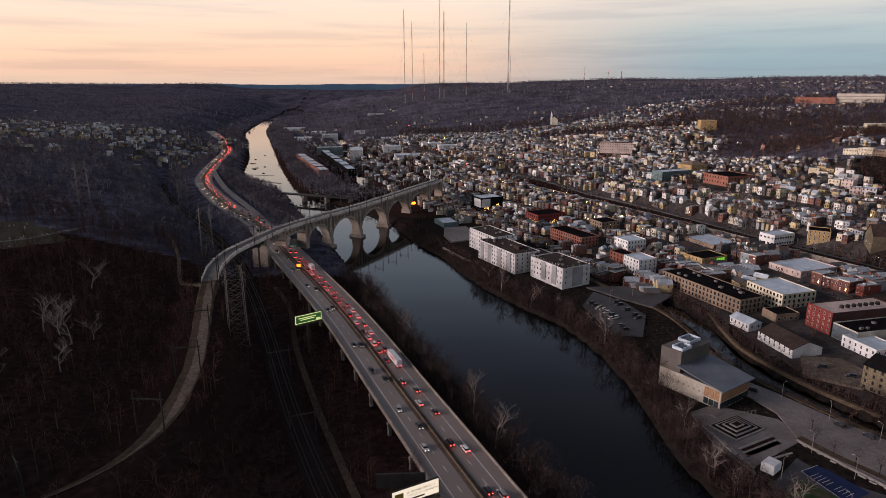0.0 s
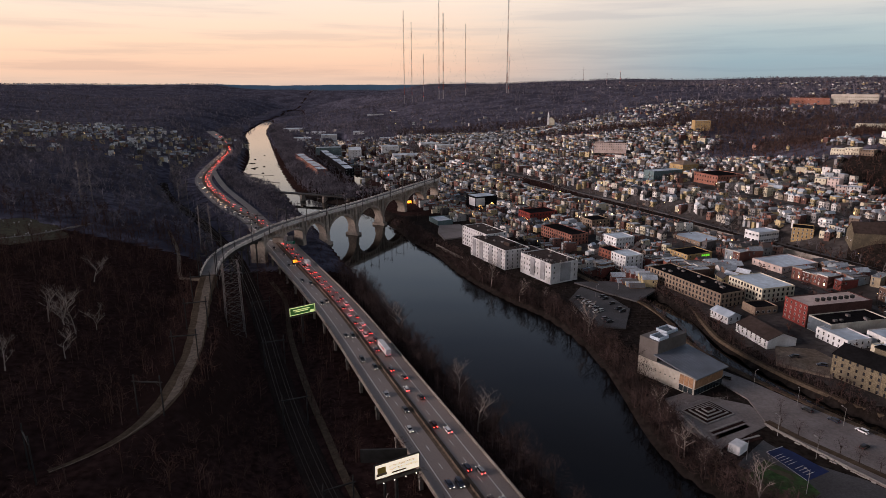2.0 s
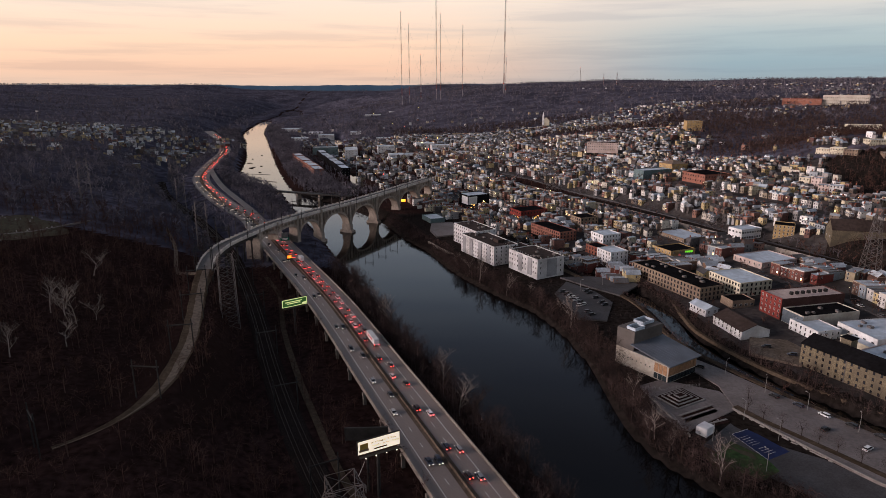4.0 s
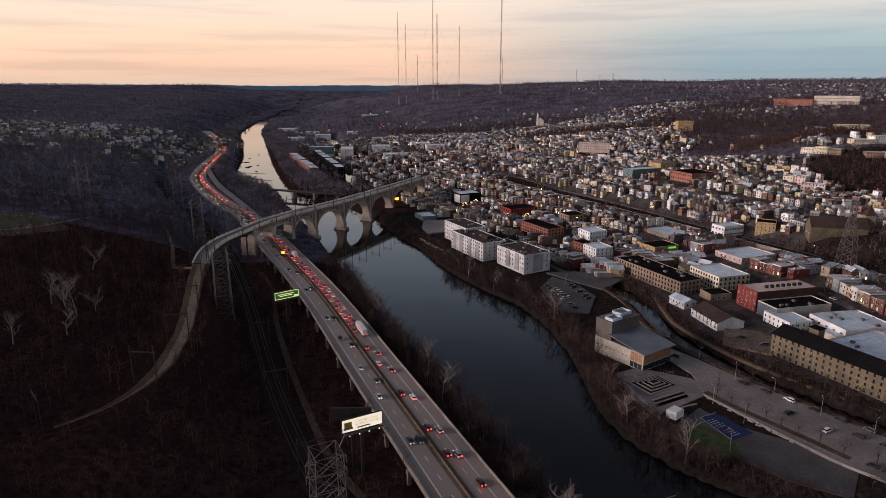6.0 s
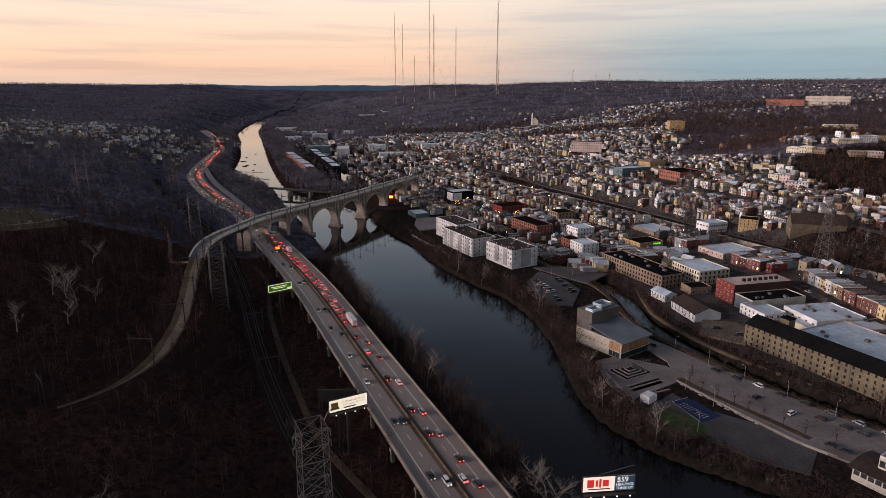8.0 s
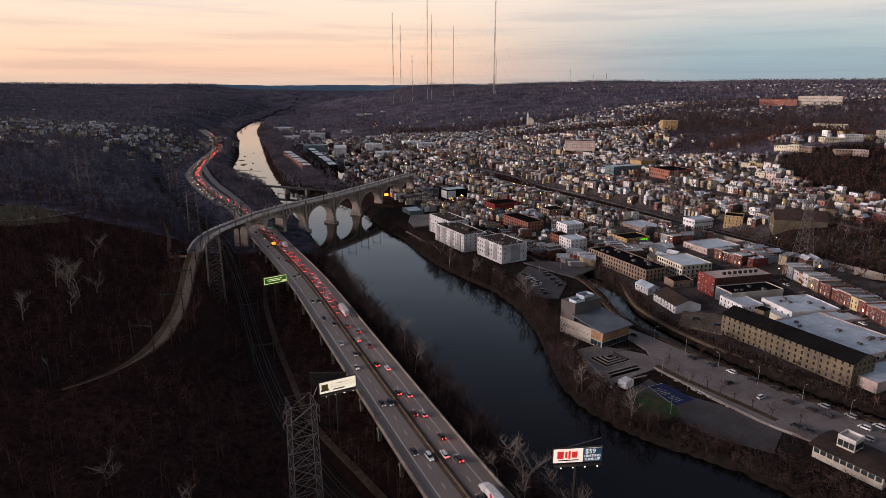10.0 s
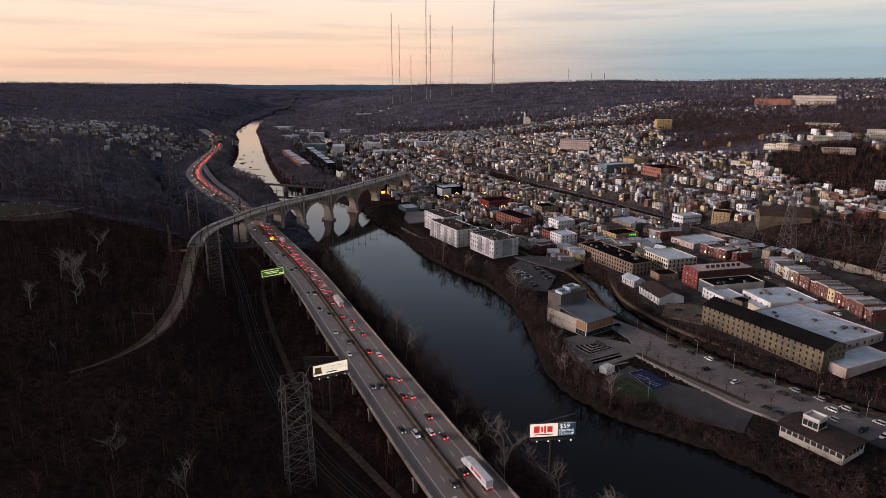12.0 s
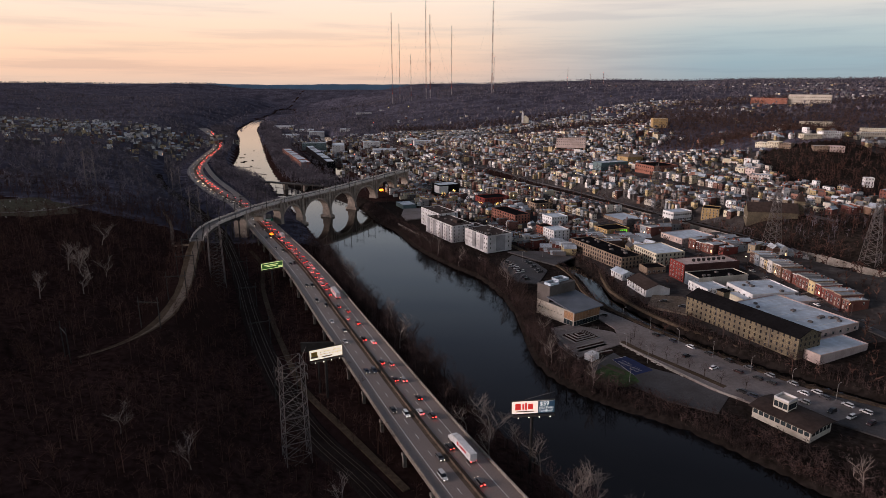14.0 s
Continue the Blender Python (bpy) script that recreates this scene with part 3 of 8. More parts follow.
ob = part("abutment", bm, M_CONC, bridge)
p, a = along(VIADUCT, PIERS[0] - 2)
ob.matrix_basis = pose(p[0], p[1], 0, 0, 0, a - 90)
bm = bmesh.new()
prev = None
way = TRAIL[TRAIL[:, 1] > 150]
for p, n in zip(way, sides_of(way)):
    w = 0.4 + 3.5 * float(step(p[1], 148, 208)) * (1 + 0.06 * math.sin(p[1] * 0.31))
    ring = [bm.verts.new((p[0] + n[0] * o, p[1] + n[1] * o, p[2] + dz)) for o, dz in ((-w - 1.5, -2.4), (-w, -0.2), (w, -0.2), (w + 1.5, -2.4))]
    if prev:
        for i in range(3):
            bm.faces.new((prev[i], prev[i + 1], ring[i + 1], ring[i]))
    prev = ring
tagged(part("pavement", bm, M_DIRT), "brown dirt shoulder of the trail on a wooded shelf", "trail", kind="structure")
bm = bmesh.new()
prev = None
for p, n in zip(way, sides_of(way)):
    w = 0.2 + 1.9 * float(step(p[1], 165, 225)) * (1 + 0.10 * math.sin(p[1] * 0.47))
    ring = [bm.verts.new((p[0] + n[0] * (o + 1.3), p[1] + n[1] * (o + 1.3), p[2] - 0.1)) for o in (-w, w)]
    if prev:
        bm.faces.new((prev[0], prev[1], ring[1], ring[0]))
    prev = ring
tagged(part("pavement", bm, M_TRAIL), "pale gravel strip worn along the trail", "trail", kind="structure")
SPUR = smooth_line([(-136, 344), (-146, 352), (-158, 366), (-168, 384), (-190, 436), (-222, 496)], 5)
bm = bmesh.new()
sweep(bm, np.c_[SPUR, np.maximum(land(SPUR[:, 0], SPUR[:, 1]) + 0.4, np.interp(SPUR[:, 1], [344, 372], [28.2, 20.0]))], [(-1.3, -1.2), (-1.3, 0), (1.3, 0), (1.3, -1.2)])
tagged(part("path", bm, M_TRAIL), "narrow gravel path leaving the trail through the woods", "path", kind="structure")

# ---- railway ----
bm = bmesh.new()
sweep(bm, np.c_[TRACKS, np.full(len(TRACKS), 6.9)], [(-6, -0.6), (-4.6, 0.1), (4.6, 0.1), (6, -0.6)], closed=False)
tagged(part("railway_bed", bm, M_BALLAST), "dark ballast bed of a two-track railway", "railway", kind="structure")
for o in (-3.0, -1.5, 1.5, 3.0):
    bm = bmesh.new()
    sweep(bm, np.c_[TRACKS, np.full(len(TRACKS), 7.0)], [(o - 0.06, 0), (o - 0.06, 0.2), (o + 0.06, 0.2), (o + 0.06, 0)])
    tagged(part("rail", bm, M_RAIL), "rusty steel rail on the ballast bed", "rail", kind="structure")

# ---- upstream in the river: weir, rocks, low bridge ----
for (x0, y0), (x1, y1), w in (((-318, 965), (-232, 905), 3.0), ((-345, 1010), (-262, 985), 1.6)):
    bm = bmesh.new()
    d = Vector((x1 - x0, y1 - y0, 0))
    box(bm, (x0 + x1) / 2, (y0 + y1) / 2, -0.3, d.length, w, 1.3, math.degrees(math.atan2(d.y, d.x)))
    tagged(part("weir", bm, M_CONC), "low dark weir across the river", "weir", kind="structure")
r_k = random.Random(2)
for i in range(16):
    t = r_k.random()
    y = 990 + 300 * t
    x = -300 - 0.29 * (y - 990) + r_k.uniform(-26, 30)
    bm = bmesh.new()
    bmesh.ops.create_icosphere(bm, subdivisions=1, radius=1.0)
    for v in bm.verts:
        v.co *= r_k.uniform(0.75, 1.2)
        v.co.x, v.co.y, v.co.z = v.co.x * r_k.uniform(2.5, 6), v.co.y * 2.2, v.co.z * 0.9
    ob = part("river_rock", bm, M_BALLAST)
    ob.matrix_basis = pose(x, y, 0.1, 0, 0, r_k.uniform(0, 180))
    tagged(ob, "dark flat rock breaking the river surface", "rock", "river rocks")
low = thing("low_bridge", "low dark girder bridge on stone piers beyond the arches", "bridge")
a, b = Vector((-205, 775, 8.5)), Vector((-95, 730, 8.5))
turn = math.degrees(math.atan2(b.y - a.y, b.x - a.x))
bm = bmesh.new()
box(bm, 0, 0, 0, (b - a).length, 7, 1.6)
ob = part("deck", bm, M_DARKSTEEL, low)
ob.matrix_basis = pose(*((a + b) / 2), 0, 0, turn)
for t in (0.1, 0.35, 0.62, 0.9):
    p = a.lerp(b, t)
    bm = bmesh.new()
    box(bm, 0, 0, -5, 3, 8, 9, taper=0.85)
    ob = part("pier", bm, M_CONC, low)
    ob.matrix_basis = pose(p.x, p.y, 8, 0, 0, turn)
DIRT = smooth_line([(-112, 402), (-92, 360), (-76, 304), (-56, 248), (-40, 208), (-20, 162), (4, 126), (30, 88)], 6)
bm = bmesh.new()
sweep(bm, np.c_[DIRT, lie(DIRT[:, 0], DIRT[:, 1]) + 0.5], [(-1.4, -1.2), (-1.4, 0), (1.4, 0), (1.4, -1.2)])
tagged(part("path", bm, M_DIRT), "pale dirt service road beside the railway", "road", kind="structure")


def draped(name, label, category, cx, cy, rx, ry, material, lift=0.25):
    """A patch of ground cover that follows the land."""
    bm = bmesh.new()
    rings = []
    for k in range(7):
        ring = []
        for i in range(28):
            t = 2 * math.pi * i / 28
            w = 1 + 0.14 * math.sin(3 * t + cx) + 0.08 * math.sin(7 * t)
            x, y = cx + rx * k / 6 * w * math.cos(t), cy + ry * k / 6 * w * math.sin(t)
            ring.append(bm.verts.new((x, y, ground_z(x, y) + lift)))
        rings.append(ring)
    for p, q in zip(rings, rings[1:]):
        for i in range(28):
            j = (i + 1) % 28
            bm.faces.new((p[i], q[i], q[j], p[j]))
    bmesh.ops.remove_doubles(bm, verts=bm.verts, dist=0.01)
    return tagged(part(name, bm, material), label, category, kind="structure")


draped("lawn", "worn cemetery grass on the left hill", "grass", -288, 396, 30, 46, M_GRASS)
draped("lawn", "dull green lawn beside the playground", "grass", 121, 178, 9, 11, M_GRASS)
stone_bm = bmesh.new()
box(stone_bm, 0, 0, 0.5, 0.7, 0.25, 1.3, taper=0.9)
stone_me = mesh_of("gravestone", stone_bm, M_KERB0)
for i in range(30):
    x, y = -290 + r_k.uniform(-24, 24), 396 + r_k.uniform(-40, 40)
    ob = new("gravestone", stone_me)
    ob.matrix_basis = pose(x, y, ground_z(x, y) + 0.1, 0, 0, r_k.uniform(-20, 20)) @ Matrix.Diagonal((r_k.uniform(0.8, 1.8), 1, r_k.uniform(0.7, 1.3), 1))
    tagged(ob, "grey upright gravestone in the hill cemetery", "gravestone", "cemetery gravestones")


# ---- where things may stand ----
def ellipse(x, y, cx, cy, rx, ry, turn=0.0):
    c, s = math.cos(radians(turn)), math.sin(radians(turn))
    dx, dy = x - cx, y - cy
    return ((c * dx + s * dy) / rx) ** 2 + ((-s * dx + c * dy) / ry) ** 2 < 1


def wooded(x, y):
    """True where the hillsides on the town's bank are woods, not houses."""
    w = ellipse(x, y, 478, 575, 72, 85, 0) | ellipse(x, y, 390, 372, 110, 48, -20) | ellipse(x, y, 570, 500, 130, 110, 20) | ellipse(x, y, 345, 415, 40, 22, -20)
    w |= ellipse(x, y, 330, 1190, 170, 65, -8) | ellipse(x, y, 60, 1750, 430, 330) | ellipse(x, y, 640, 930, 230, 60, 10)
    w |= ellipse(x, y, 300, 2100, 900, 420) | ellipse(x, y, 900, 1250, 300, 90, 15) | ellipse(x, y, 720, 1120, 150, 60, 0)
    w |= ellipse(x, y, 500, 870, 120, 80, 20) | ellipse(x, y, 590, 1230, 150, 170, 10) | ellipse(x, y, 780, 1120, 170, 130) | ellipse(x, y, 780, 1480, 160, 90, 10)
    w |= ellipse(x, y, 545, 790, 130, 120) | ellipse(x, y, 405, 765, 125, 32, -77) | ellipse(x, y, 560, 1060, 190, 90, 50)
    return w


TOWN = smooth_line([(262, 20), (228, 120), (196, 230), (168, 340), (120, 470), (62, 600), (-10, 740), (-90, 900), (-190, 1150), (-300, 1500), (-400, 1900)], 10)
TOWN_N = sides_of(TOWN)
T_S = np.r_[0, np.cumsum(np.hypot(*np.diff(TOWN, axis=0).T))]
# plots of the single buildings: centre, half sizes, turn
PLOTS = []


def plot(x, y, hx, hy, turn):
    PLOTS.append((x, y, hx + 2.5, hy + 2.5, turn))


def taken(x, y):
    for cx, cy, hx, hy, turn in PLOTS:
        c, s = math.cos(radians(turn)), math.sin(radians(turn))
        if abs(c * (x - cx) + s * (y - cy)) < hx + 4 and abs(-s * (x - cx) + c * (y - cy)) < hy + 4:
            return True
    return False


# ---- materials of houses ----
WALLS = [(0.671, 0.662, 0.654), (0.25, 0.135, 0.105), (0.636, 0.619, 0.585), (0.206, 0.172, 0.129), (0.120, 0.060, 0.050), (0.516, 0.464, 0.344), (0.155, 0.155, 0.163), (0.44, 0.35, 0.20), (0.129, 0.069, 0.058), (0.378, 0.301, 0.163), (0.47, 0.43, 0.37), (0.146, 0.112, 0.090), (0.258, 0.245, 0.241), (0.086, 0.077, 0.076), (0.292, 0.318, 0.344)]
ROOFS = [(0.34, 0.39, 0.44), (0.06, 0.055, 0.054), (0.21, 0.225, 0.245), (0.48, 0.53, 0.57), (0.04, 0.036, 0.036), (0.13, 0.12, 0.12), (0.085, 0.062, 0.054), (0.055, 0.047, 0.045), (0.27, 0.30, 0.33), (0.10, 0.095, 0.095)]
NEAR_WALLS = [(0.15, 0.048, 0.038), (0.18, 0.070, 0.052), (0.46, 0.44, 0.42), (0.13, 0.055, 0.045), (0.50, 0.40, 0.22), (0.16, 0.042, 0.035), (0.16, 0.10, 0.070), (0.12, 0.045, 0.040), (0.15, 0.065, 0.052), (0.27, 0.22, 0.15), (0.11, 0.042, 0.036), (0.22, 0.25, 0.28), (0.13, 0.055, 0.045), (0.10, 0.060, 0.048)]
M_WALLS = mat("painted house wall", (0.6, 0.6, 0.6), 0.85, vary=0.12, scale=1.2, coarse=0.2, random_from=NEAR_WALLS)
NEAR_ROOFS = [(0.40, 0.45, 0.50), (0.30, 0.34, 0.38), (0.10, 0.095, 0.095), (0.46, 0.50, 0.54), (0.22, 0.24, 0.26), (0.05, 0.045, 0.045), (0.36, 0.41, 0.46), (0.16, 0.15, 0.15)]
M_ROOFS = mat("tar and silver roofing", (0.2, 0.2, 0.2), 0.5, spec=0.35, vary=0.25, scale=0.7, coarse=0.15, random_from=NEAR_ROOFS)
M_FARWALL = island_mat("walls of the hillside houses", WALLS)
M_FARROOF = island_mat("roofs of the hillside houses", ROOFS, 0.5, spec=0.33)
M_PANE = mat("dark window glass", (0.022, 0.026, 0.032), 0.12, vary=0.3, scale=0.5, spec=0.6)
M_FRAME = mat("white window frame", (0.55, 0.54, 0.52), 0.6)
M_TRIM = mat("cornice paint", (0.30, 0.27, 0.24), 0.7, random_from=[(0.45, 0.43, 0.40), (0.12, 0.10, 0.09), (0.30, 0.24, 0.19), (0.55, 0.53, 0.50)])
M_WARM = lamp_mat("warm lamp glass", (1.0, 0.62, 0.28), 5.0)
M_BRICKS = mat("red brick", (0.21, 0.085, 0.062), 0.9, vary=0.25, scale=2.0, coarse=0.15, random_from=[(0.21, 0.08, 0.055), (0.18, 0.075, 0.06), (0.25, 0.11, 0.08)])


def window_mesh(name, w, h, lit=False, frame=None):
    """A sash window: frame standing proud, a dark pane set in, a meeting rail and a sill."""
    bm = bmesh.new()
    t = 0.07
    for x, z, sx, sz in ((-w / 2, 0, t, h), (w / 2, 0, t, h), (0, h / 2, w + t, t), (0, -h / 2, w + 3 * t, t), (0, 0, w, t * 0.6)):
        box(bm, x, -0.03, z, sx, 0.14, sz)
    me = mesh_of(name, bm, frame or M_FRAME)
    me.materials.append(M_WARM if lit else M_PANE)
    bm = bmesh.new()
    bm.from_mesh(me)
    vs = [bm.verts.new((x, -0.02, z)) for x, z in ((-w / 2, -h / 2), (w / 2, -h / 2), (w / 2, h / 2), (-w / 2, h / 2))]
    f = bm.faces.new(vs)
    f.material_index = 1
    bm.to_mesh(me)
    bm.free()
    return me


W_DARK = window_mesh("window", 1.15, 1.75, frame=M_BARK)
W_MILL = window_mesh("window", 0.85, 1.45, frame=M_BARK)
W_TALL, W_LIT, W_WIDE = window_mesh("window", 0.95, 1.6), window_mesh("window", 0.95, 1.6, True), window_mesh("window", 1.8, 1.5)


def house_proto(w, d, h, roof, porch=False):
    """A row house: walls, roof, cornice or gable, chimney, door and windows. Its front looks to -y, its base is at z 0."""
    ob = new("row_house")
    bm = bmesh.new()
    box(bm, 0, 0, h / 2 - 1.5, w, d, h + 3)
    if roof == "gable":
        for y in (-d / 2, d / 2):
            vs = [bm.verts.new(p) for p in ((-w / 2, y, h), (w / 2, y, h), (0, y, h + w * 0.38))]
            bm.faces.new(vs if y < 0 else vs[::-1])
    wall = part("wall", bm, M_WALLS, ob)
    bm = bmesh.new()
    if roof == "gable":
        for s in (-1, 1):
            a = [(s * (w / 2 + 0.25), -d / 2 - 0.25, h - 0.18), (s * (w / 2 + 0.25), d / 2 + 0.25, h - 0.18), (0, d / 2 + 0.25, h + w * 0.38 + 0.12), (0, -d / 2 - 0.25, h + w * 0.38 + 0.12)]
            lo = [bm.verts.new(p) for p in a]
            hi = [bm.verts.new((p[0], p[1], p[2] + 0.16)) for p in a]
            bm.faces.new(hi if s > 0 else hi[::-1]), bm.faces.new(lo[::-1] if s > 0 else lo)
            for i in range(4):
                j = (i + 1) % 4
                bm.faces.new((lo[i], lo[j], hi[j], hi[i]))
    else:
        a = [(-w / 2 + 0.12, -d / 2 + 0.12, h + 0.28), (w / 2 - 0.12, -d / 2 + 0.12, h + 0.28), (w / 2 - 0.12, d / 2 + 0.1, h - 0.25), (-w / 2 + 0.12, d / 2 + 0.1, h - 0.25)]
        bm.faces.new([bm.verts.new((x, y, z + 0.3)) for x, y, z in a])
        box(bm, w * 0.2, d * 0.2, h + 0.55, 0.9, 0.9, 0.7)
    part("roof", bm, M_ROOFS, ob)
    bm = bmesh.new()
    if roof != "gable":
        box(bm, 0, -d / 2 - 0.12, h + 0.3, w, 0.5, 0.65)
        for x in (-w / 2 + 0.1, w / 2 - 0.1):
            box(bm, x, 0, h + 0.3, 0.22, d, 0.5)
        part("cornice", bm, M_TRIM, ob)
    else:
        box(bm, 0, -d / 2 - 0.08, h - 0.1, w + 0.4, 0.2, 0.22)
        part("gutter", bm, M_TRIM, ob)
    bm = bmesh.new()
    box(bm, -w * 0.28, d * 0.30, h + 0.5, 0.55, 0.7, 1.5)
    part("chimney", bm, M_BRICKS, ob)
    bm = bmesh.new()
    box(bm, -w * 0.28, -d / 2 - 0.02, 1.05, 0.95, 0.12, 2.1)
    part("door", bm, M_TRIM, ob)
    floors = int(h // 2.6)
    for f in range(floors):
        for k, x in enumerate((-w * 0.26, w * 0.24)):
            if f == 0 and k == 0:
                continue
            share("window", W_LIT if (f == 0 and k == 1 and porch) else W_TALL, wall, pose(x, -d / 2, 1.5 + 2.55 * f))
        share("window", W_TALL, wall, pose(w * 0.22, d / 2, 1.5 + 2.55 * f, 0, 0, 180))
    for f in range(1, floors):
        for s in (-1, 1):
            share("window", W_TALL, wall, pose(s * w / 2, d * 0.22, 1.5 + 2.55 * f, 0, 0, 90 * s))
    return ob


def soup_boxes(items):
    """Corners and triangles of many upright boxes: rows of x, y, z0, w, d, h, turn."""
    a = np.array(items, float)
    k = np.array([(-0.5, -0.5, 0), (0.5, -0.5, 0), (0.5, 0.5, 0), (-0.5, 0.5, 0), (-0.5, -0.5, 1), (0.5, -0.5, 1), (0.5, 0.5, 1), (-0.5, 0.5, 1)])
    t = np.radians(a[:, 6])[:, None]
    lx, ly = k[None, :, 0] * a[:, 3:4], k[None, :, 1] * a[:, 4:5]
    v = np.stack([a[:, 0:1] + np.cos(t) * lx - np.sin(t) * ly, a[:, 1:2] + np.sin(t) * lx + np.cos(t) * ly, a[:, 2:3] + k[None, :, 2] * a[:, 5:6]], -1)
    f = np.array([(4, 5, 6), (4, 6, 7), (0, 1, 5), (0, 5, 4), (1, 2, 6), (1, 6, 5), (2, 3, 7), (2, 7, 6), (3, 0, 4), (3, 4, 7)])
    return v.reshape(-1, 3), (f[None] + 8 * np.arange(len(a))[:, None, None]).reshape(-1, 3)


def soup_panes(items):
    """Upright panes: rows of x, y, z0, width, height, turn; a pane looks to its own -y."""
    a = np.array(items, float)
    k = np.array([(-0.5, 0), (0.5, 0), (0.5, 1), (-0.5, 1)])
    t = np.radians(a[:, 5])[:, None]
    lx = k[None, :, 0] * a[:, 3:4]
    v = np.stack([a[:, 0:1] + np.cos(t) * lx, a[:, 1:2] + np.sin(t) * lx, a[:, 2:3] + k[None, :, 1] * a[:, 4:5]], -1)
    f = np.array([(0, 1, 2), (0, 2, 3)])
    return v.reshape(-1, 3), (f[None] + 4 * np.arange(len(a))[:, None, None]).reshape(-1, 3)


def soup_gables(items):
    """The same for gable roofs: rows of x, y, z0, w, d, rise, turn; the ridge runs along d."""
    a = np.array(items, float)
    k = np.array([(-0.55, -0.53, 0), (0.55, -0.53, 0), (0.55, 0.53, 0), (-0.55, 0.53, 0), (0, -0.53, 1), (0, 0.53, 1)])
    t = np.radians(a[:, 6])[:, None]
    lx, ly = k[None, :, 0] * a[:, 3:4], k[None, :, 1] * a[:, 4:5]
    v = np.stack([a[:, 0:1] + np.cos(t) * lx - np.sin(t) * ly, a[:, 1:2] + np.sin(t) * lx + np.cos(t) * ly, a[:, 2:3] + k[None, :, 2] * a[:, 5:6]], -1)
    f = np.array([(0, 4, 5), (0, 5, 3), (1, 2, 5), (1, 5, 4), (0, 1, 4), (2, 3, 5)])
    return v.reshape(-1, 3), (f[None] + 6 * np.arange(len(a))[:, None, None]).reshape(-1, 3)


# ---- trees ----
M_BRUSH = island_mat("grey-brown brush", [(0.064, 0.043, 0.039), (0.085, 0.057, 0.052), (0.042, 0.029, 0.028), (0.112, 0.078, 0.070), (0.069, 0.047, 0.042)], 0.95, vary=0.35, scale=0.2, spec=0.0, stain=(0.028, 0.021, 0.020), coarse=0.08)
M_TWIG = island_mat("bare winter twigs", [(0.058, 0.032, 0.027), (0.078, 0.043, 0.035), (0.034, 0.020, 0.018), (0.100, 0.062, 0.052), (0.062, 0.037, 0.029)], 0.95, vary=0.3, scale=0.2, spec=0.0)
# grey bark tone, lifted and blued further to carry painted haze
M_HAZYTWIG = island_mat("grey twigs with pale blue haze in the colour", [(0.136, 0.123, 0.144), (0.162, 0.146, 0.166), (0.102, 0.094, 0.114), (0.205, 0.183, 0.198), (0.122, 0.110, 0.130)], 0.95, vary=0.45, scale=0.09, spec=0.0, stain=(0.058, 0.051, 0.060), coarse=0.03)
rng = np.random.default_rng(7)


def woods_template(twigs, height, spread_r, width, trunk):
    """One bare tree as loose triangles: a trunk, limbs and a crown of thin twigs."""
    v, f = [], []

    def sliver(a, b, w):
        a, b = np.array(a), np.array(b)
        d = b - a
        s = np.cross(d, rng.normal(size=3))
        s = s / (np.linalg.norm(s) + 1e-9) * w / 2
        n = len(v)
        v.extend([a - s, a + s, b])
        f.append((n, n + 1, n + 2))

    sliver((0, 0, -1), (rng.normal() * 0.3, rng.normal() * 0.3, height * 0.8), trunk)
    sliver((0.1, 0, -1), (rng.normal() * 0.3, rng.normal() * 0.3, height * 0.75), trunk)
    limbs = max(3, twigs // 6)
    for _ in range(limbs):
        u = rng.uniform(0.28, 1.0)
        ang, lean = rng.uniform(0, 6.283), rng.uniform(0.3, 0.8)
        r = spread_r * math.sqrt(max(0.12, 1.0 - ((u - 0.52) / 0.56) ** 2)) * lean
        base = np.array([0, 0, height * (u * 0.62)])
        tip = np.array([math.cos(ang) * r, math.sin(ang) * r, height * min(0.92, u * 0.75 + rng.uniform(0.05, 0.2))])
        sliver(base, tip, width * 1.3)
        for _ in range(5):
            k = rng.uniform(0.35, 1.0)
            a = base + (tip - base) * k
            away = np.array([math.cos(ang), math.sin(ang), 0.5]) * 0.6 + rng.normal(size=3) * np.array([0.8, 0.8, 0.5]) + np.array([0, 0, 0.35])
            sliver(a, a + away / np.linalg.norm(away) * spread_r * rng.uniform(0.25, 0.6), width * rng.uniform(0.5, 1.0))
    return np.array(v), np.array(f)


def scatter(name, label, templates, x, y, z, size, material=None):
    """One mesh of many copies of the templates."""
    vs, fs, n = [], [], 0
    which = rng.integers(0, len(templates), len(x))
    turn = rng.uniform(0, 6.283, len(x))
    for k, (tv, tf) in enumerate(templates):
        m = which == k
        if not m.any():
            continue
        c, s, g = np.cos(turn[m])[:, None], np.sin(turn[m])[:, None], size[m][:, None]
        wide = g * rng.uniform(0.8, 1.25, g.shape)
        v = np.stack([x[m][:, None] + wide * (c * tv[:, 0] - s * tv[:, 1]), y[m][:, None] + wide * (s * tv[:, 0] + c * tv[:, 1]), z[m][:, None] + g * tv[:, 2]], -1)
        f = tf[None] + (n + len(tv) * np.arange(m.sum()))[:, None, None]
        vs.append(v.reshape(-1, 3)), fs.append(f.reshape(-1, 3))
        n += v.shape[0] * v.shape[1]
    ob = raw_mesh(name, np.concatenate(vs), np.concatenate(fs), material or M_TWIG)
    return tagged(ob, label, "woods", kind="stuff")


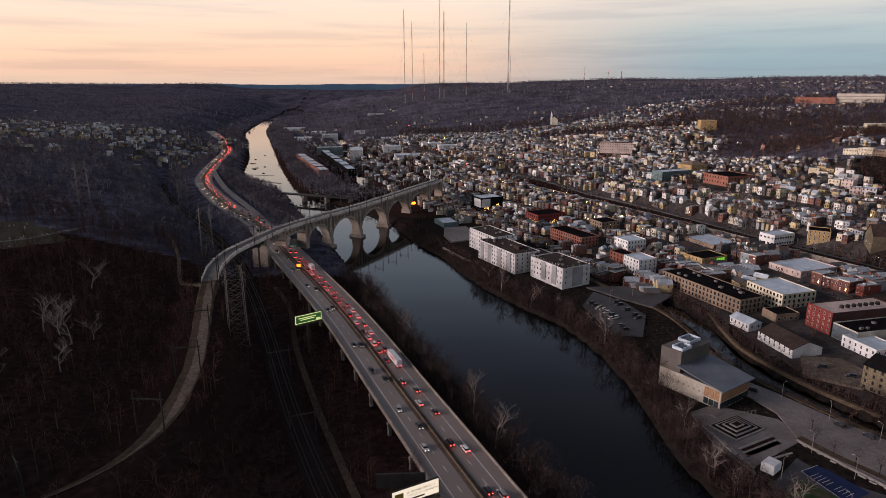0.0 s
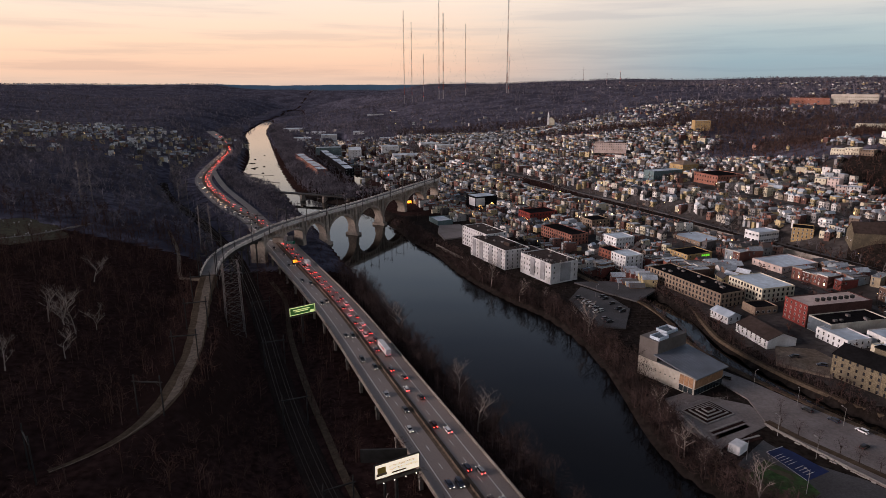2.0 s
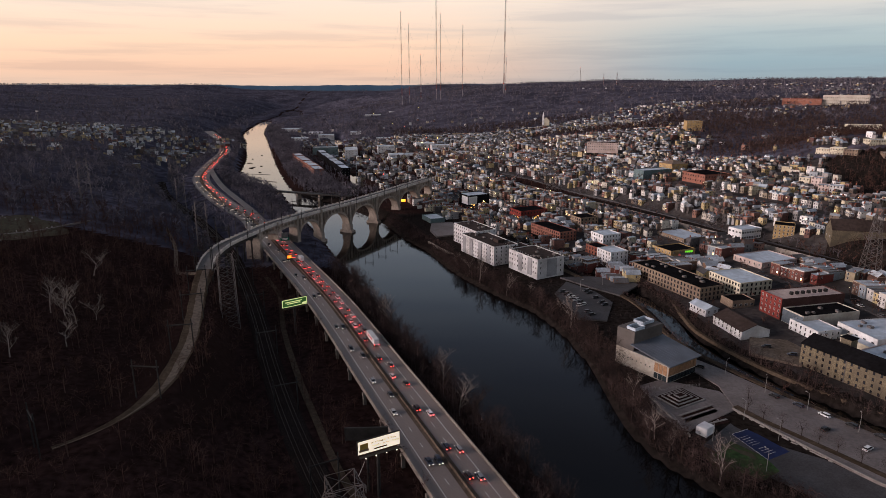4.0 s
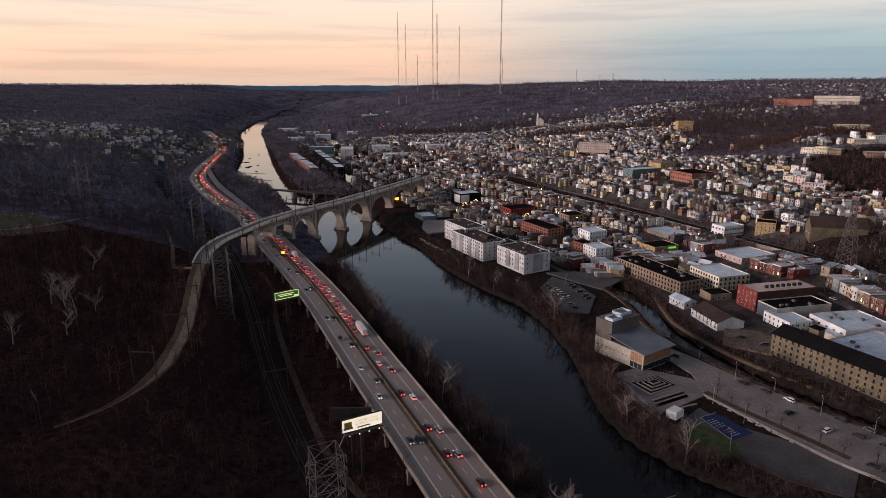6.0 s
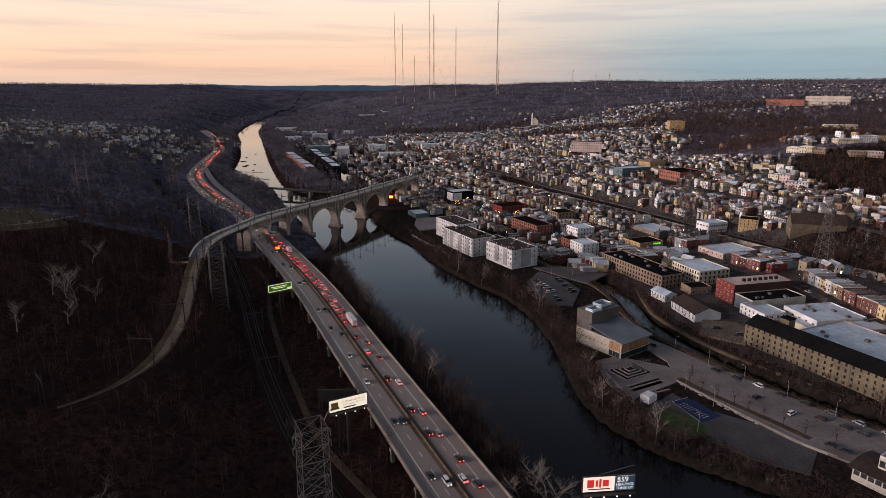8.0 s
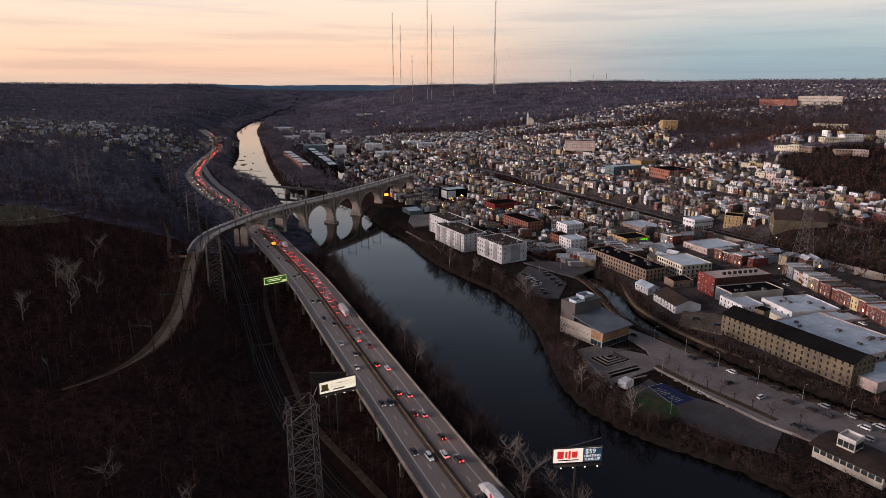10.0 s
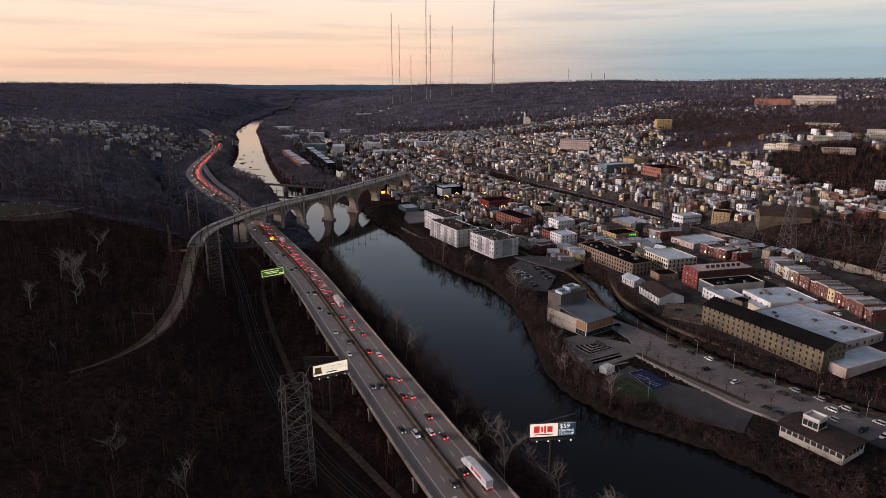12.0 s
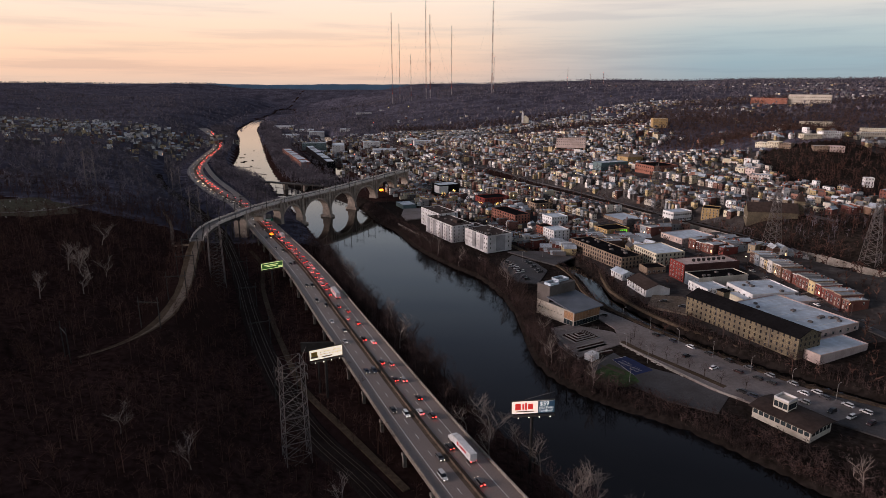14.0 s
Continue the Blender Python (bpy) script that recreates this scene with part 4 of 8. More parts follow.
# ---- single buildings ----
M_APT = mat("pale grey panel cladding", (0.54, 0.53, 0.53), 0.7, vary=0.08, scale=0.8, coarse=0.12)
M_APT2 = mat("mid grey panel cladding", (0.27, 0.27, 0.28), 0.7, vary=0.1, scale=0.8, coarse=0.12)
M_APTROOF = mat("dark rubber roof", (0.046, 0.033, 0.029), 0.9, spec=0.1, vary=0.25, scale=0.5, coarse=0.1)
M_STONE = mat("buff mill stone", (0.150, 0.122, 0.080), 0.95, vary=0.45, scale=1.6, coarse=0.10, stain=(0.100, 0.083, 0.060), bump=0.4)
M_BROWN = mat("brown mill brick", (0.22, 0.165, 0.12), 0.95, vary=0.3, scale=1.4, coarse=0.1, stain=(0.15, 0.11, 0.085))
M_CREAM = mat("cream painted masonry", (0.58, 0.53, 0.41), 0.85, vary=0.12, scale=1.0, coarse=0.1)
M_WHITE = mat("white stucco", (0.64, 0.64, 0.64), 0.85, vary=0.1, scale=0.8, coarse=0.12)
M_PINK = mat("pale pink stucco", (0.50, 0.40, 0.365), 0.85, vary=0.1, scale=0.8, coarse=0.12)
M_RED = mat("deep red brick", (0.18, 0.036, 0.030), 0.9, vary=0.2, scale=1.6, coarse=0.15)
M_CHURCH = mat("dark olive-brown church stone", (0.115, 0.096, 0.066), 0.95, vary=0.4, scale=1.0, coarse=0.15, stain=(0.075, 0.062, 0.045), bump=0.3)
M_REDBROWN = mat("dark painted brick", (0.066, 0.033, 0.030), 0.9, vary=0.25, scale=1.2, coarse=0.15)
M_SLATE = mat("blue-grey metal cladding", (0.085, 0.105, 0.125), 0.6, vary=0.15, scale=0.6, coarse=0.1)
M_TIN = mat("silver-coated flat roof", (0.46, 0.53, 0.60), 0.45, spec=0.45, vary=0.22, scale=0.35, coarse=0.08, stain=(0.30, 0.35, 0.40))
M_TAR = mat("black tar roof", (0.011, 0.0105, 0.0115), 0.95, spec=0.0, vary=0.3, scale=0.6, coarse=0.1)
M_BEIGE = mat("pale precast panels", (0.46, 0.42, 0.36), 0.85, vary=0.12, scale=0.7, coarse=0.12)
M_GREYBOX = mat("grey-brown metal panels", (0.105, 0.092, 0.085), 0.6, vary=0.12, scale=0.5, coarse=0.1)
M_SEAM = mat("blue-grey seamed metal roof", (0.15, 0.165, 0.19), 0.45, metal=0.3, vary=0.1, scale=0.4, coarse=0.1)
M_WOOD = mat("orange wood screen", (0.30, 0.17, 0.095), 0.7, vary=0.25, scale=0.9)
M_GLASS = mat("dark curtain glass", (0.03, 0.04, 0.045), 0.1, vary=0.2, scale=0.4, spec=0.7)
M_YELLOW = mat("ochre plaster", (0.36, 0.25, 0.12), 0.85, vary=0.15, scale=1.0, coarse=0.15)
M_KERB = mat("pale kerb concrete", (0.27, 0.25, 0.23), 0.9, vary=0.2, scale=0.8, coarse=0.1)
M_PLAZA = mat("worn plaza paving", (0.172, 0.148, 0.140), 0.7, spec=0.3, vary=0.2, scale=0.8, coarse=0.08)
M_COURT = mat("deep blue court paint", (0.014, 0.024, 0.085), 0.8, vary=0.15, scale=0.7)
M_TEALROOF = mat("worn teal deck", (0.11, 0.155, 0.16), 0.8, vary=0.2, scale=0.6)


def facade_windows(shell, L, W, z0, h, floors, cols, ends, me, sides="WN", first=1.7, gap=None):
    """Rows of windows, each a part, on the long side to the river (W), the near end (N), the street side (E) and the far end (F)."""
    gap = gap or h / floors
    for f in range(floors):
        z = first + gap * f
        for i in range(cols):
            x = -L / 2 + L * (i + 0.5) / cols
            if "W" in sides:
                share("window", me, shell, pose(x, W / 2, z, 0, 0, 180))
            if "E" in sides:
                share("window", me, shell, pose(x, -W / 2, z))
        for i in range(ends):
            y = -W / 2 + W * (i + 0.5) / ends
            if "N" in sides:
                share("window", me, shell, pose(-L / 2, y, z, 0, 0, -90))
            if "F" in sides:
                share("window", me, shell, pose(L / 2, y, z, 0, 0, 90))


def building(name, label, category, near_corner, turn, L, W, z0, z1, wall, top, roof="flat", floors=0, cols=0, ends=0, win=None, sides="WN", rise=3.0, first=1.7, parapet=0.7, group=""):
    """A block by its near corner; its long side runs away along turn degrees, its width to the right of that."""
    a, b = radians(turn), radians(turn - 90)
    cx = near_corner[0] + L / 2 * math.cos(a) + W / 2 * math.cos(b)
    cy = near_corner[1] + L / 2 * math.sin(a) + W / 2 * math.sin(b)
    plot(cx, cy, L / 2, W / 2, turn)
    ob = thing(name, label, category, pose(cx, cy, z0, 0, 0, turn), group)
    h = z1 - z0
    bm = bmesh.new()
    box(bm, 0, 0, (h - 3) / 2, L, W, h + 3)
    if roof == "gable":
        for x in (-L / 2, L / 2):
            vs = [bm.verts.new(p) for p in ((x, -W / 2, h), (x, W / 2, h), (x, 0, h + rise))]
            bm.faces.new(vs[::-1] if x < 0 else vs)
    shell = part("wall", bm, wall, ob)
    bm = bmesh.new()
    if roof == "gable":
        for s in (-1, 1):
            q = [(-L / 2 - 0.4, s * (W / 2 + 0.5), h - 0.25), (L / 2 + 0.4, s * (W / 2 + 0.5), h - 0.25), (L / 2 + 0.4, 0, h + rise + 0.1), (-L / 2 - 0.4, 0, h + rise + 0.1)]
            lo, hi = [bm.verts.new(p) for p in q], [bm.verts.new((p[0], p[1], p[2] + 0.25)) for p in q]
            bm.faces.new(hi[::-1] if s > 0 else hi), bm.faces.new(lo if s > 0 else lo[::-1])
            for i in range(4):
                j = (i + 1) % 4
                bm.faces.new((lo[i], lo[j], hi[j], hi[i]))
    elif roof == "hip":
        e = 0.6
        lo = [bm.verts.new(p) for p in ((-L / 2 - e, -W / 2 - e, h), (L / 2 + e, -W / 2 - e, h), (L / 2 + e, W / 2 + e, h), (-L / 2 - e, W / 2 + e, h))]
        k = max(0.0, L / 2 - W / 2)
        hi = [bm.verts.new((-k, 0, h + rise)), bm.verts.new((k + 0.01, 0, h + rise))]
        bm.faces.new((lo[0], lo[1], hi[1], hi[0])), bm.faces.new((lo[1], lo[2], hi[1])), bm.faces.new((lo[2], lo[3], hi[0], hi[1])), bm.faces.new((lo[3], lo[0], hi[0])), bm.faces.new(lo[::-1])
    else:
        box(bm, 0, 0, h + 0.1, L - 0.7, W - 0.7, 0.2)
    part("roof", bm, top, ob)
    if roof == "flat" and parapet:
        for x, y, sx, sy in ((0, W / 2 - 0.17, L, 0.34), (0, -W / 2 + 0.17, L, 0.34), (L / 2 - 0.17, 0, 0.34, W - 0.7), (-L / 2 + 0.17, 0, 0.34, W - 0.7)):
            bm = bmesh.new()
            box(bm, x, y, h + parapet / 2, sx, sy, parapet)
            part("parapet", bm, wall, ob)
    if floors:
        facade_windows(shell, L, W, z0, h, floors, cols, ends, win or W_TALL, sides, first)
    return ob


def add_box(ob, name, material, x, y, z, sx, sy, sz, turn=0.0, label=""):
    bm = bmesh.new()
    box(bm, x, y, z, sx, sy, sz, turn)
    return part(name, bm, material, ob, label)


def roof_units(ob, L, W, h, n, seed):
    r = random.Random(seed)
    for _ in range(n):
        x, y = r.uniform(-L * 0.4, L * 0.4), r.uniform(-W * 0.35, W * 0.35)
        add_box(ob, "roof_unit", M_STEEL, x, y, h + 0.75, r.uniform(1.2, 3.0), r.uniform(1.2, 2.4), 1.1)


G_APT = "riverside apartment blocks"
apt = building("apartment_block", "white and grey five-storey apartment block with a dark flat roof", "apartments", (83, 400), 118, 36, 24, 4.2, 19.3, M_APT, M_APTROOF, floors=4, cols=11, ends=4, win=W_TALL, sides="WNE", first=5.2, group=G_APT)
add_box(apt, "grey_bay", M_APT2, -18.12, -1.0, 8.5, 0.25, 9, 13.0)
for x in (-9, 3):
    add_box(apt, "grey_bay", M_APT2, x, 12.15, 8.8, 5.0, 0.5, 12.6)
roof_units(apt, 36, 24, 15.1, 5, 1)
apt = building("apartment_block", "recessed grey link between the apartment blocks", "apartments", (70, 436), 118, 16, 16, 4.2, 18.4, M_APT2, M_APTROOF, floors=4, cols=5, ends=2, sides="W", first=4.6, group=G_APT)
apt = building("apartment_block", "long pale apartment block with grey bays facing the river", "apartments", (55, 436), 117, 52, 22, 4.2, 19.5, M_APT, M_APTROOF, floors=5, cols=16, ends=5, sides="WN", first=2.3, group=G_APT)
for x in (-18, -5, 9, 20):
    add_box(apt, "grey_bay", M_APT2, x, 11.15, 7.8, 5.0, 0.5, 14.0)
add_box(apt, "stair_head", M_APTROOF, -12, -2, 16.8, 8, 6, 2.6)
roof_units(apt, 52, 22, 15.3, 6, 2)
apt = building("apartment_block", "white rear apartment block with a dark flat roof", "apartments", (44, 482), 117, 40, 20, 4.2, 21.0, M_APT, M_APTROOF, floors=5, cols=11, ends=4, sides="WN", first=2.6, group=G_APT)
roof_units(apt, 40, 20, 16.8, 4, 3)

# theatre with the tall stage box
pac = building("theatre", "beige theatre hall with a grey stage box and sloped metal roof", "theatre", (119.5, 238.5), 124, 31, 21, 5.2, 13.6, M_BEIGE, M_SEAM, parapet=0)
add_box(pac, "stage_box", M_GREYBOX, 10.5, -0.5, 11.0, 10.6, 21.6, 15.0, label="tall grey stage house")
for i, x in enumerate(np.linspace(-13, 13, 11)):
    add_box(pac, "window", M_GLASS, x, 10.52, 4.4, 0.55, 0.12, 0.55)
bm = bmesh.new()
q = [(-17.2, -12.2, 8.6), (-17.2, 12.0, 8.6), (6, 12.0, 12.0), (6, -12.2, 12.0)]
lo, hi = [bm.verts.new(p) for p in q], [bm.verts.new((p[0], p[1], p[2] + 0.5)) for p in q]
bm.faces.new(hi[::-1]), bm.faces.new(lo)
for i in range(4):
    bm.faces.new((lo[i], lo[(i + 1) % 4], hi[(i + 1) % 4], hi[i]))
part("sloped_roof", bm, M_SEAM, pac, "blue-grey seamed metal roof")
for k in range(12):
    bm = bmesh.new()
    y = -11.5 + 2.1 * k
    vs = [bm.verts.new(p) for p in ((-17.2, y - 0.03, 9.1), (-17.2, y + 0.03, 9.1), (6, y + 0.03, 12.5), (6, y - 0.03, 12.5), (-17.2, y, 9.13), (6, y, 12.53))]
    bm.faces.new((vs[0], vs[3], vs[5], vs[4])), bm.faces.new((vs[1], vs[4], vs[5], vs[2]))
    part("roof_seam", bm, M_SEAM, pac)
for y in np.linspace(-9.6, 9.6, 9):
    add_box(pac, "wood_screen", M_WOOD, -15.62, y, 5.6, 0.18, 2.1, 4.4)
    add_box(pac, "pane", M_GLASS, -15.6, y, 1.5, 0.2, 2.1, 2.8)
for x in (-13.6, -11.2, -8.8):
    add_box(pac, "wood_screen", M_WOOD, x, 10.56, 5.6, 2.1, 0.18, 4.4)
    add_box(pac, "pane", M_GLASS, x, 10.56, 1.5, 2.1, 0.2, 2.8)
for x, y, sx, sy in ((8.5, 5.5, 5, 7), (12, -5, 6, 8)):
    for dx, dy, bx, by in ((0, sy / 2, sx, 0.5), (0, -sy / 2, sx, 0.5), (sx / 2, 0, 0.5, sy), (-sx / 2, 0, 0.5, sy)):
        add_box(pac, "roof_screen", M_TIN, x + dx, y + dy, 19.2, bx, by, 1.5, label="pale blue roof screen")
    add_box(pac, "roof_unit", M_SLATE, x, y, 19.0, sx * 0.5, sy * 0.5, 1.1)

mill = building("stone_mill", "long buff stone mill with a dark low-pitched roof", "mill", (221, 190), 115, 72, 17, 6.0, 18.0, M_STONE, M_TAR, roof="gable", rise=3.4, floors=4, cols=22, ends=5, win=W_MILL, sides="WN", first=1.9)
for x in (-20, 14):
    add_box(mill, "downpipe", M_STEEL, x, 8.62, 6, 0.25, 0.25, 12)
add_box(mill, "stair_tower", M_STONE, 22, -5, 15.0, 5, 5, 5.0)
add_box(mill, "tower_roof", M_TAR, 22, -5, 17.7, 5.6, 5.6, 0.5)
mk = building("supermarket", "low white store with a silver flat roof", "store", (240, 208), 113, 52, 36, 7.5, 13.2, M_PINK, M_TIN, floors=1, cols=0, ends=6, win=W_WIDE, sides="N", first=3.6)
roof_units(mk, 52, 36, 5.7, 9, 31)
for i in range(5):
    add_box(mk, "roof_seam", M_WHITE, -20 + 10 * i, 0, 5.95, 0.25, 34, 0.1)
building("store_wing", "low pale wing with a sagging silver roof beside the mill", "store", (229, 184), 113, 14, 36, 7.2, 11.0, M_PINK, M_TIN)
bld = building("warehouse", "white low warehouse with a grey-blue flat roof", "warehouse", (236, 266), 100, 26, 32, 7.8, 14.2, M_WHITE, M_TIN, floors=1, cols=5, ends=5, win=W_WIDE, sides="WN", first=4.0)
roof_units(bld, 26, 32, 6.4, 5, 5)
building("warehouse", "pink stucco block with an oval shop sign", "warehouse", (258, 256), 100, 14, 22, 7.8, 13.0, M_PINK, M_TIN)
bld = building("workshop", "white two-storey workshop with tall windows", "workshop", (214, 280), 103, 20, 15, 7.2, 13.0, M_WHITE, M_TIN, floors=2, cols=6, ends=4, sides="WN", first=1.5)
building("workshop", "cream stepped workshop with a pale roof", "workshop", (230, 262), 103, 18, 14, 7.4, 11.5, M_CREAM, M_TIN)
red = building("brick_block", "deep red brick block with a silver roof and vents", "loft building", (211, 312), 103, 17, 44, 8.0, 20.0, M_REDBROWN, M_PINK, floors=4, cols=5, win=W_TALL, sides="W", first=2.0)
add_box(red, "red_front", M_RED, 0, 22, 6.5, 17, 0.024, 13.0, label="bright red painted brick front")
for i in range(7):
    add_box(red, "roof_vent", M_DARKSTEEL, -4, 12 - 4 * i, 14.1, 1.6, 1.6, 1.8)
grey = building("brick_block", "slate-clad lower block joined to the red brick block", "loft building", (215, 296), 103, 15.5, 38, 8.0, 15.4, M_BEIGE, M_TAR)
add_box(grey, "slate_front", M_SLATE, 0, 19, 3.7, 15.4, 0.1, 7.4, label="slate-blue clad front")
roof_units(grey, 15, 38, 7.4, 5, 8)
building("office_block", "cream three-storey block with rows of dark windows", "offices", (205, 350), 106, 29, 25, 8.0, 17.5, M_CREAM, M_TIN, floors=3, cols=11, ends=7, win=W_DARK, sides="WN", first=2.0)
m2 = building("brick_mill", "long brown brick mill with a black roof beside the canal", "mill", (178, 346), 112, 66, 20, 6.5, 15.6, M_BROWN, M_TAR, floors=3, cols=22, ends=6, win=W_DARK, sides="WN", first=1.8)
roof_units(m2, 66, 20, 9.1, 9, 4)
building("canal_house", "white canal house with a dark pitched roof", "house", (177, 287), 100, 26, 17, 6.8, 11.0, M_WHITE, M_APTROOF, roof="gable", rise=3.2, floors=2, cols=7, ends=2, sides="W", first=1.2)
building("canal_cottage", "small white cottage with a pale blue tin roof", "house", (172, 322), 108, 14, 9, 7.0, 10.5, M_WHITE, M_TIN, roof="gable", rise=1.8, floors=1, cols=5, ends=2, sides="WN", first=1.8)
building("garage", "brick garage with a row of pale openings", "garage", (193, 333), 100, 12, 15, 7.5, 11.5, M_BROWN, M_TAR, floors=1, cols=0, ends=4, win=W_WIDE, sides="N", first=1.8)
g = building("corner_house", "plastered corner building washed in green light", "house", (190, 431), 112, 18, 24, 9.0, 17.0, M_YELLOW, M_TAR, floors=3, cols=5, ends=4, sides="WN", first=1.6)
building("corner_house", "white four-storey canal house with balconies", "house", (142, 424), 112, 17, 16, 7.0, 18.0, M_WHITE, M_TIN, floors=4, cols=5, ends=4, sides="WN", first=1.6)
building("corner_house", "white block with a grid of dark square windows", "house", (150, 478), 112, 17, 18, 8.0, 18.5, M_WHITE, M_TIN, floors=3, cols=5, ends=6, sides="WN", first=2.4)
building("loft", "brown brick loft with a black roof", "loft building", (118, 500), 116, 44, 18, 7.0, 16.0, M_BRICKS, M_TAR, floors=3, cols=14, ends=5, win=W_DARK, sides="WN", first=1.8)
building("loft", "red brick loft above the canal", "loft building", (146, 442), 114, 30, 12, 7.0, 13.5, M_BRICKS, M_TAR, floors=2, cols=8, ends=3, win=W_DARK, sides="WN", first=1.8)
b = building("market_hall", "black and white commercial block above the canal", "store", (46, 672), 116, 22, 28, 8.0, 18.5, M_TAR, M_TIN)
add_box(b, "white_end", M_WHITE, -11.1, 8, 5, 0.3, 11, 9)
add_box(b, "white_front", M_WHITE, -3, 14.1, 5, 14, 0.3, 9)
building("boathouse", "low pale building with a blue mural", "shed", (4, 590), 112, 24, 16, 5.0, 9.0, M_TEALROOF, M_TIN)
building("brick_hall", "red brick hall lit by warm street lamps", "store", (95, 588), 114, 22, 32, 9.0, 17.0, M_RED, M_TAR, floors=2, cols=6, ends=9, win=W_DARK, sides="WN", first=2.2)
building("store", "tan brick corner store under lamps", "store", (146, 545), 112, 18, 20, 9.5, 19.0, M_BROWN, M_TAR, floors=3, cols=5, ends=5, win=W_DARK, sides="WN", first=1.8)
building("plate_works", "pale flat-roofed works behind the main street", "works", (215, 470), 112, 32, 26, 10.0, 17.0, M_BROWN, M_TIN, floors=2, cols=8, ends=6, sides="WN", first=1.8)
building("bank_block", "pale panelled commercial block with slit windows", "offices", (243, 398), 110, 26, 34, 9.5, 17.0, M_PINK, M_TIN, floors=2, cols=6, ends=8, sides="WN", first=2.2)
building("school", "ochre stone school with a steep roof", "school", (288, 470), 60, 16, 15, 18, 29, M_YELLOW, M_TAR, floors=4, cols=7, ends=5, sides="WNE", first=2.0)
building("office_block", "white and blue modern office block", "offices", (262, 470), 112, 14, 22, 16.0, 24.5, M_WHITE, M_TIN, floors=2, cols=4, ends=8, win=W_WIDE, sides="WN", first=2.2)
ch = building("church", "buff stone church with a long dark roof", "church", (315, 445), -14, 40, 14, 22, 34, M_CHURCH, M_APTROOF, roof="gable", rise=7, floors=1, cols=8, ends=2, sides="WN", first=6)
bm = bmesh.new()
box(bm, 23, 4, 9, 7, 7, 24)
part("tower", bm, M_STONE, ch)
bm = bmesh.new()
box(bm, 23, 4, 25, 7.4, 7.4, 8, taper=0.04)
part("spire", bm, M_APTROOF, ch)
building("schoolhouse", "red-brown brick school with a flat roof", "school", (300, 640), 108, 36, 34, 32, 46, M_BRICKS, M_TAR, floors=3, cols=9, ends=9, win=W_DARK, sides="WN", first=2.5)
building("hall", "ochre hall with a hipped brown roof", "hall", (294, 722), 112, 22, 24, 36, 48, M_YELLOW, M_BROWN, roof="hip", rise=4, floors=2, cols=5, ends=6, sides="WN", first=2.5)
building("hall", "long teal-painted hall beside the ochre hall", "hall", (255, 706), 112, 18, 42, 34, 42, M_TEALROOF, M_TIN, floors=1, cols=4, ends=10, sides="WN", first=2.5)
G_HILL = "hill apartments"
for x, y, turn, L, W, h, m, lab in ((374, 592, 40, 13, 10, 7.0, M_CREAM, "cream terraced flats at the edge of the woods"), (381, 583, 40, 13, 10, 7.8, M_PINK, "pinkish terraced flats at the edge of the woods"), (374, 559, 53, 13, 9, 7.4, M_PINK, "grey-pink flats stepping down the slope"), (380, 551, 53, 13, 11, 8.4, M_APT, "pale grey flats stepping down the slope"),
                                    (428, 660, 41, 12, 13, 6.0, M_CREAM, "cream flat-roofed apartments above the woods"), (437, 650, 41, 12, 13, 6.8, M_CREAM, "cream flat-roofed apartments above the woods"), (446, 640, 41, 12, 13, 5.5, M_BROWN, "brown brick apartments above the woods"),
                                    (478, 647, 89, 13, 22, 6.5, M_CREAM, "long cream apartments with tall windows above the woods"), (501, 647, 89, 13, 22, 7.5, M_WHITE, "long white apartments with tall windows above the woods"), (473, 616, 73, 12, 15, 5.5, M_BROWN, "brown brick apartments on the hill's edge"), (489, 611, 73, 12, 15, 5.5, M_PINK, "buff apartments on the hill's edge"),
                                    (676, 995, 72, 15, 50, 8.5, M_CREAM, "long cream apartment range on the upper hill"), (704, 878, 68, 15, 44, 8.5, M_CREAM, "long cream apartments among the upper trees"), (560, 668, 80, 13, 34, 6, M_BEIGE, "buff apartments among bare trees"),
                                    (452, 470, 40, 14, 30, 8, M_BRICKS, "flat-roofed red brick hall on the slope"), (466, 512, 70, 9, 8, 9, M_WHITE, "white house standing alone in the woods")):
    building("hill_apartments", lab, "apartments", (x, y), turn, L, W, ground_z(x, y) - 2, ground_z(x, y) + h, m, M_TIN, floors=3 if h > 7.2 else 2, cols=3, ends=max(2, int(W / 2.6)), win=W_MILL, sides="WN", first=3.2, group=G_HILL)
building("hospital", "long low red brick hospital on the ridge", "hospital", (795, 1422), 49, 26, 79, 90, 110, M_BRICKS, M_TIN, floors=2, cols=5, ends=20, sides="N", first=8)
building("hospital", "tall cream wing of the hospital on the ridge", "hospital", (860, 1377), 54, 26, 86, 92, 118, M_BEIGE, M_TIN, floors=4, cols=5, ends=24, win=W_DARK, sides="N", first=8)
st = building("chapel", "brick chapel with a pale steeple on the hillside", "church", (240, 1360), 80, 22, 15, 58, 66, M_CREAM, M_BROWN, roof="gable", rise=6)
bm = bmesh.new()
box(bm, -10, 6, 8, 4, 4, 20)
box(bm, -10, 6, 22, 3.6, 3.6, 8, taper=0.05)
part("steeple", bm, M_WHITE, st)
building("monastery", "long buff institution on the hillside", "school", (238, 925), 75, 18, 46, 44, 56, M_PINK, M_TAR, floors=3, cols=5, ends=14, sides="N", first=2.5)
building("flats", "orange brick flats among bare trees", "flats", (440, 1060), 85, 18, 26, 66, 80, M_YELLOW, M_TIN, floors=3, cols=4, ends=6, sides="N", first=2.5)
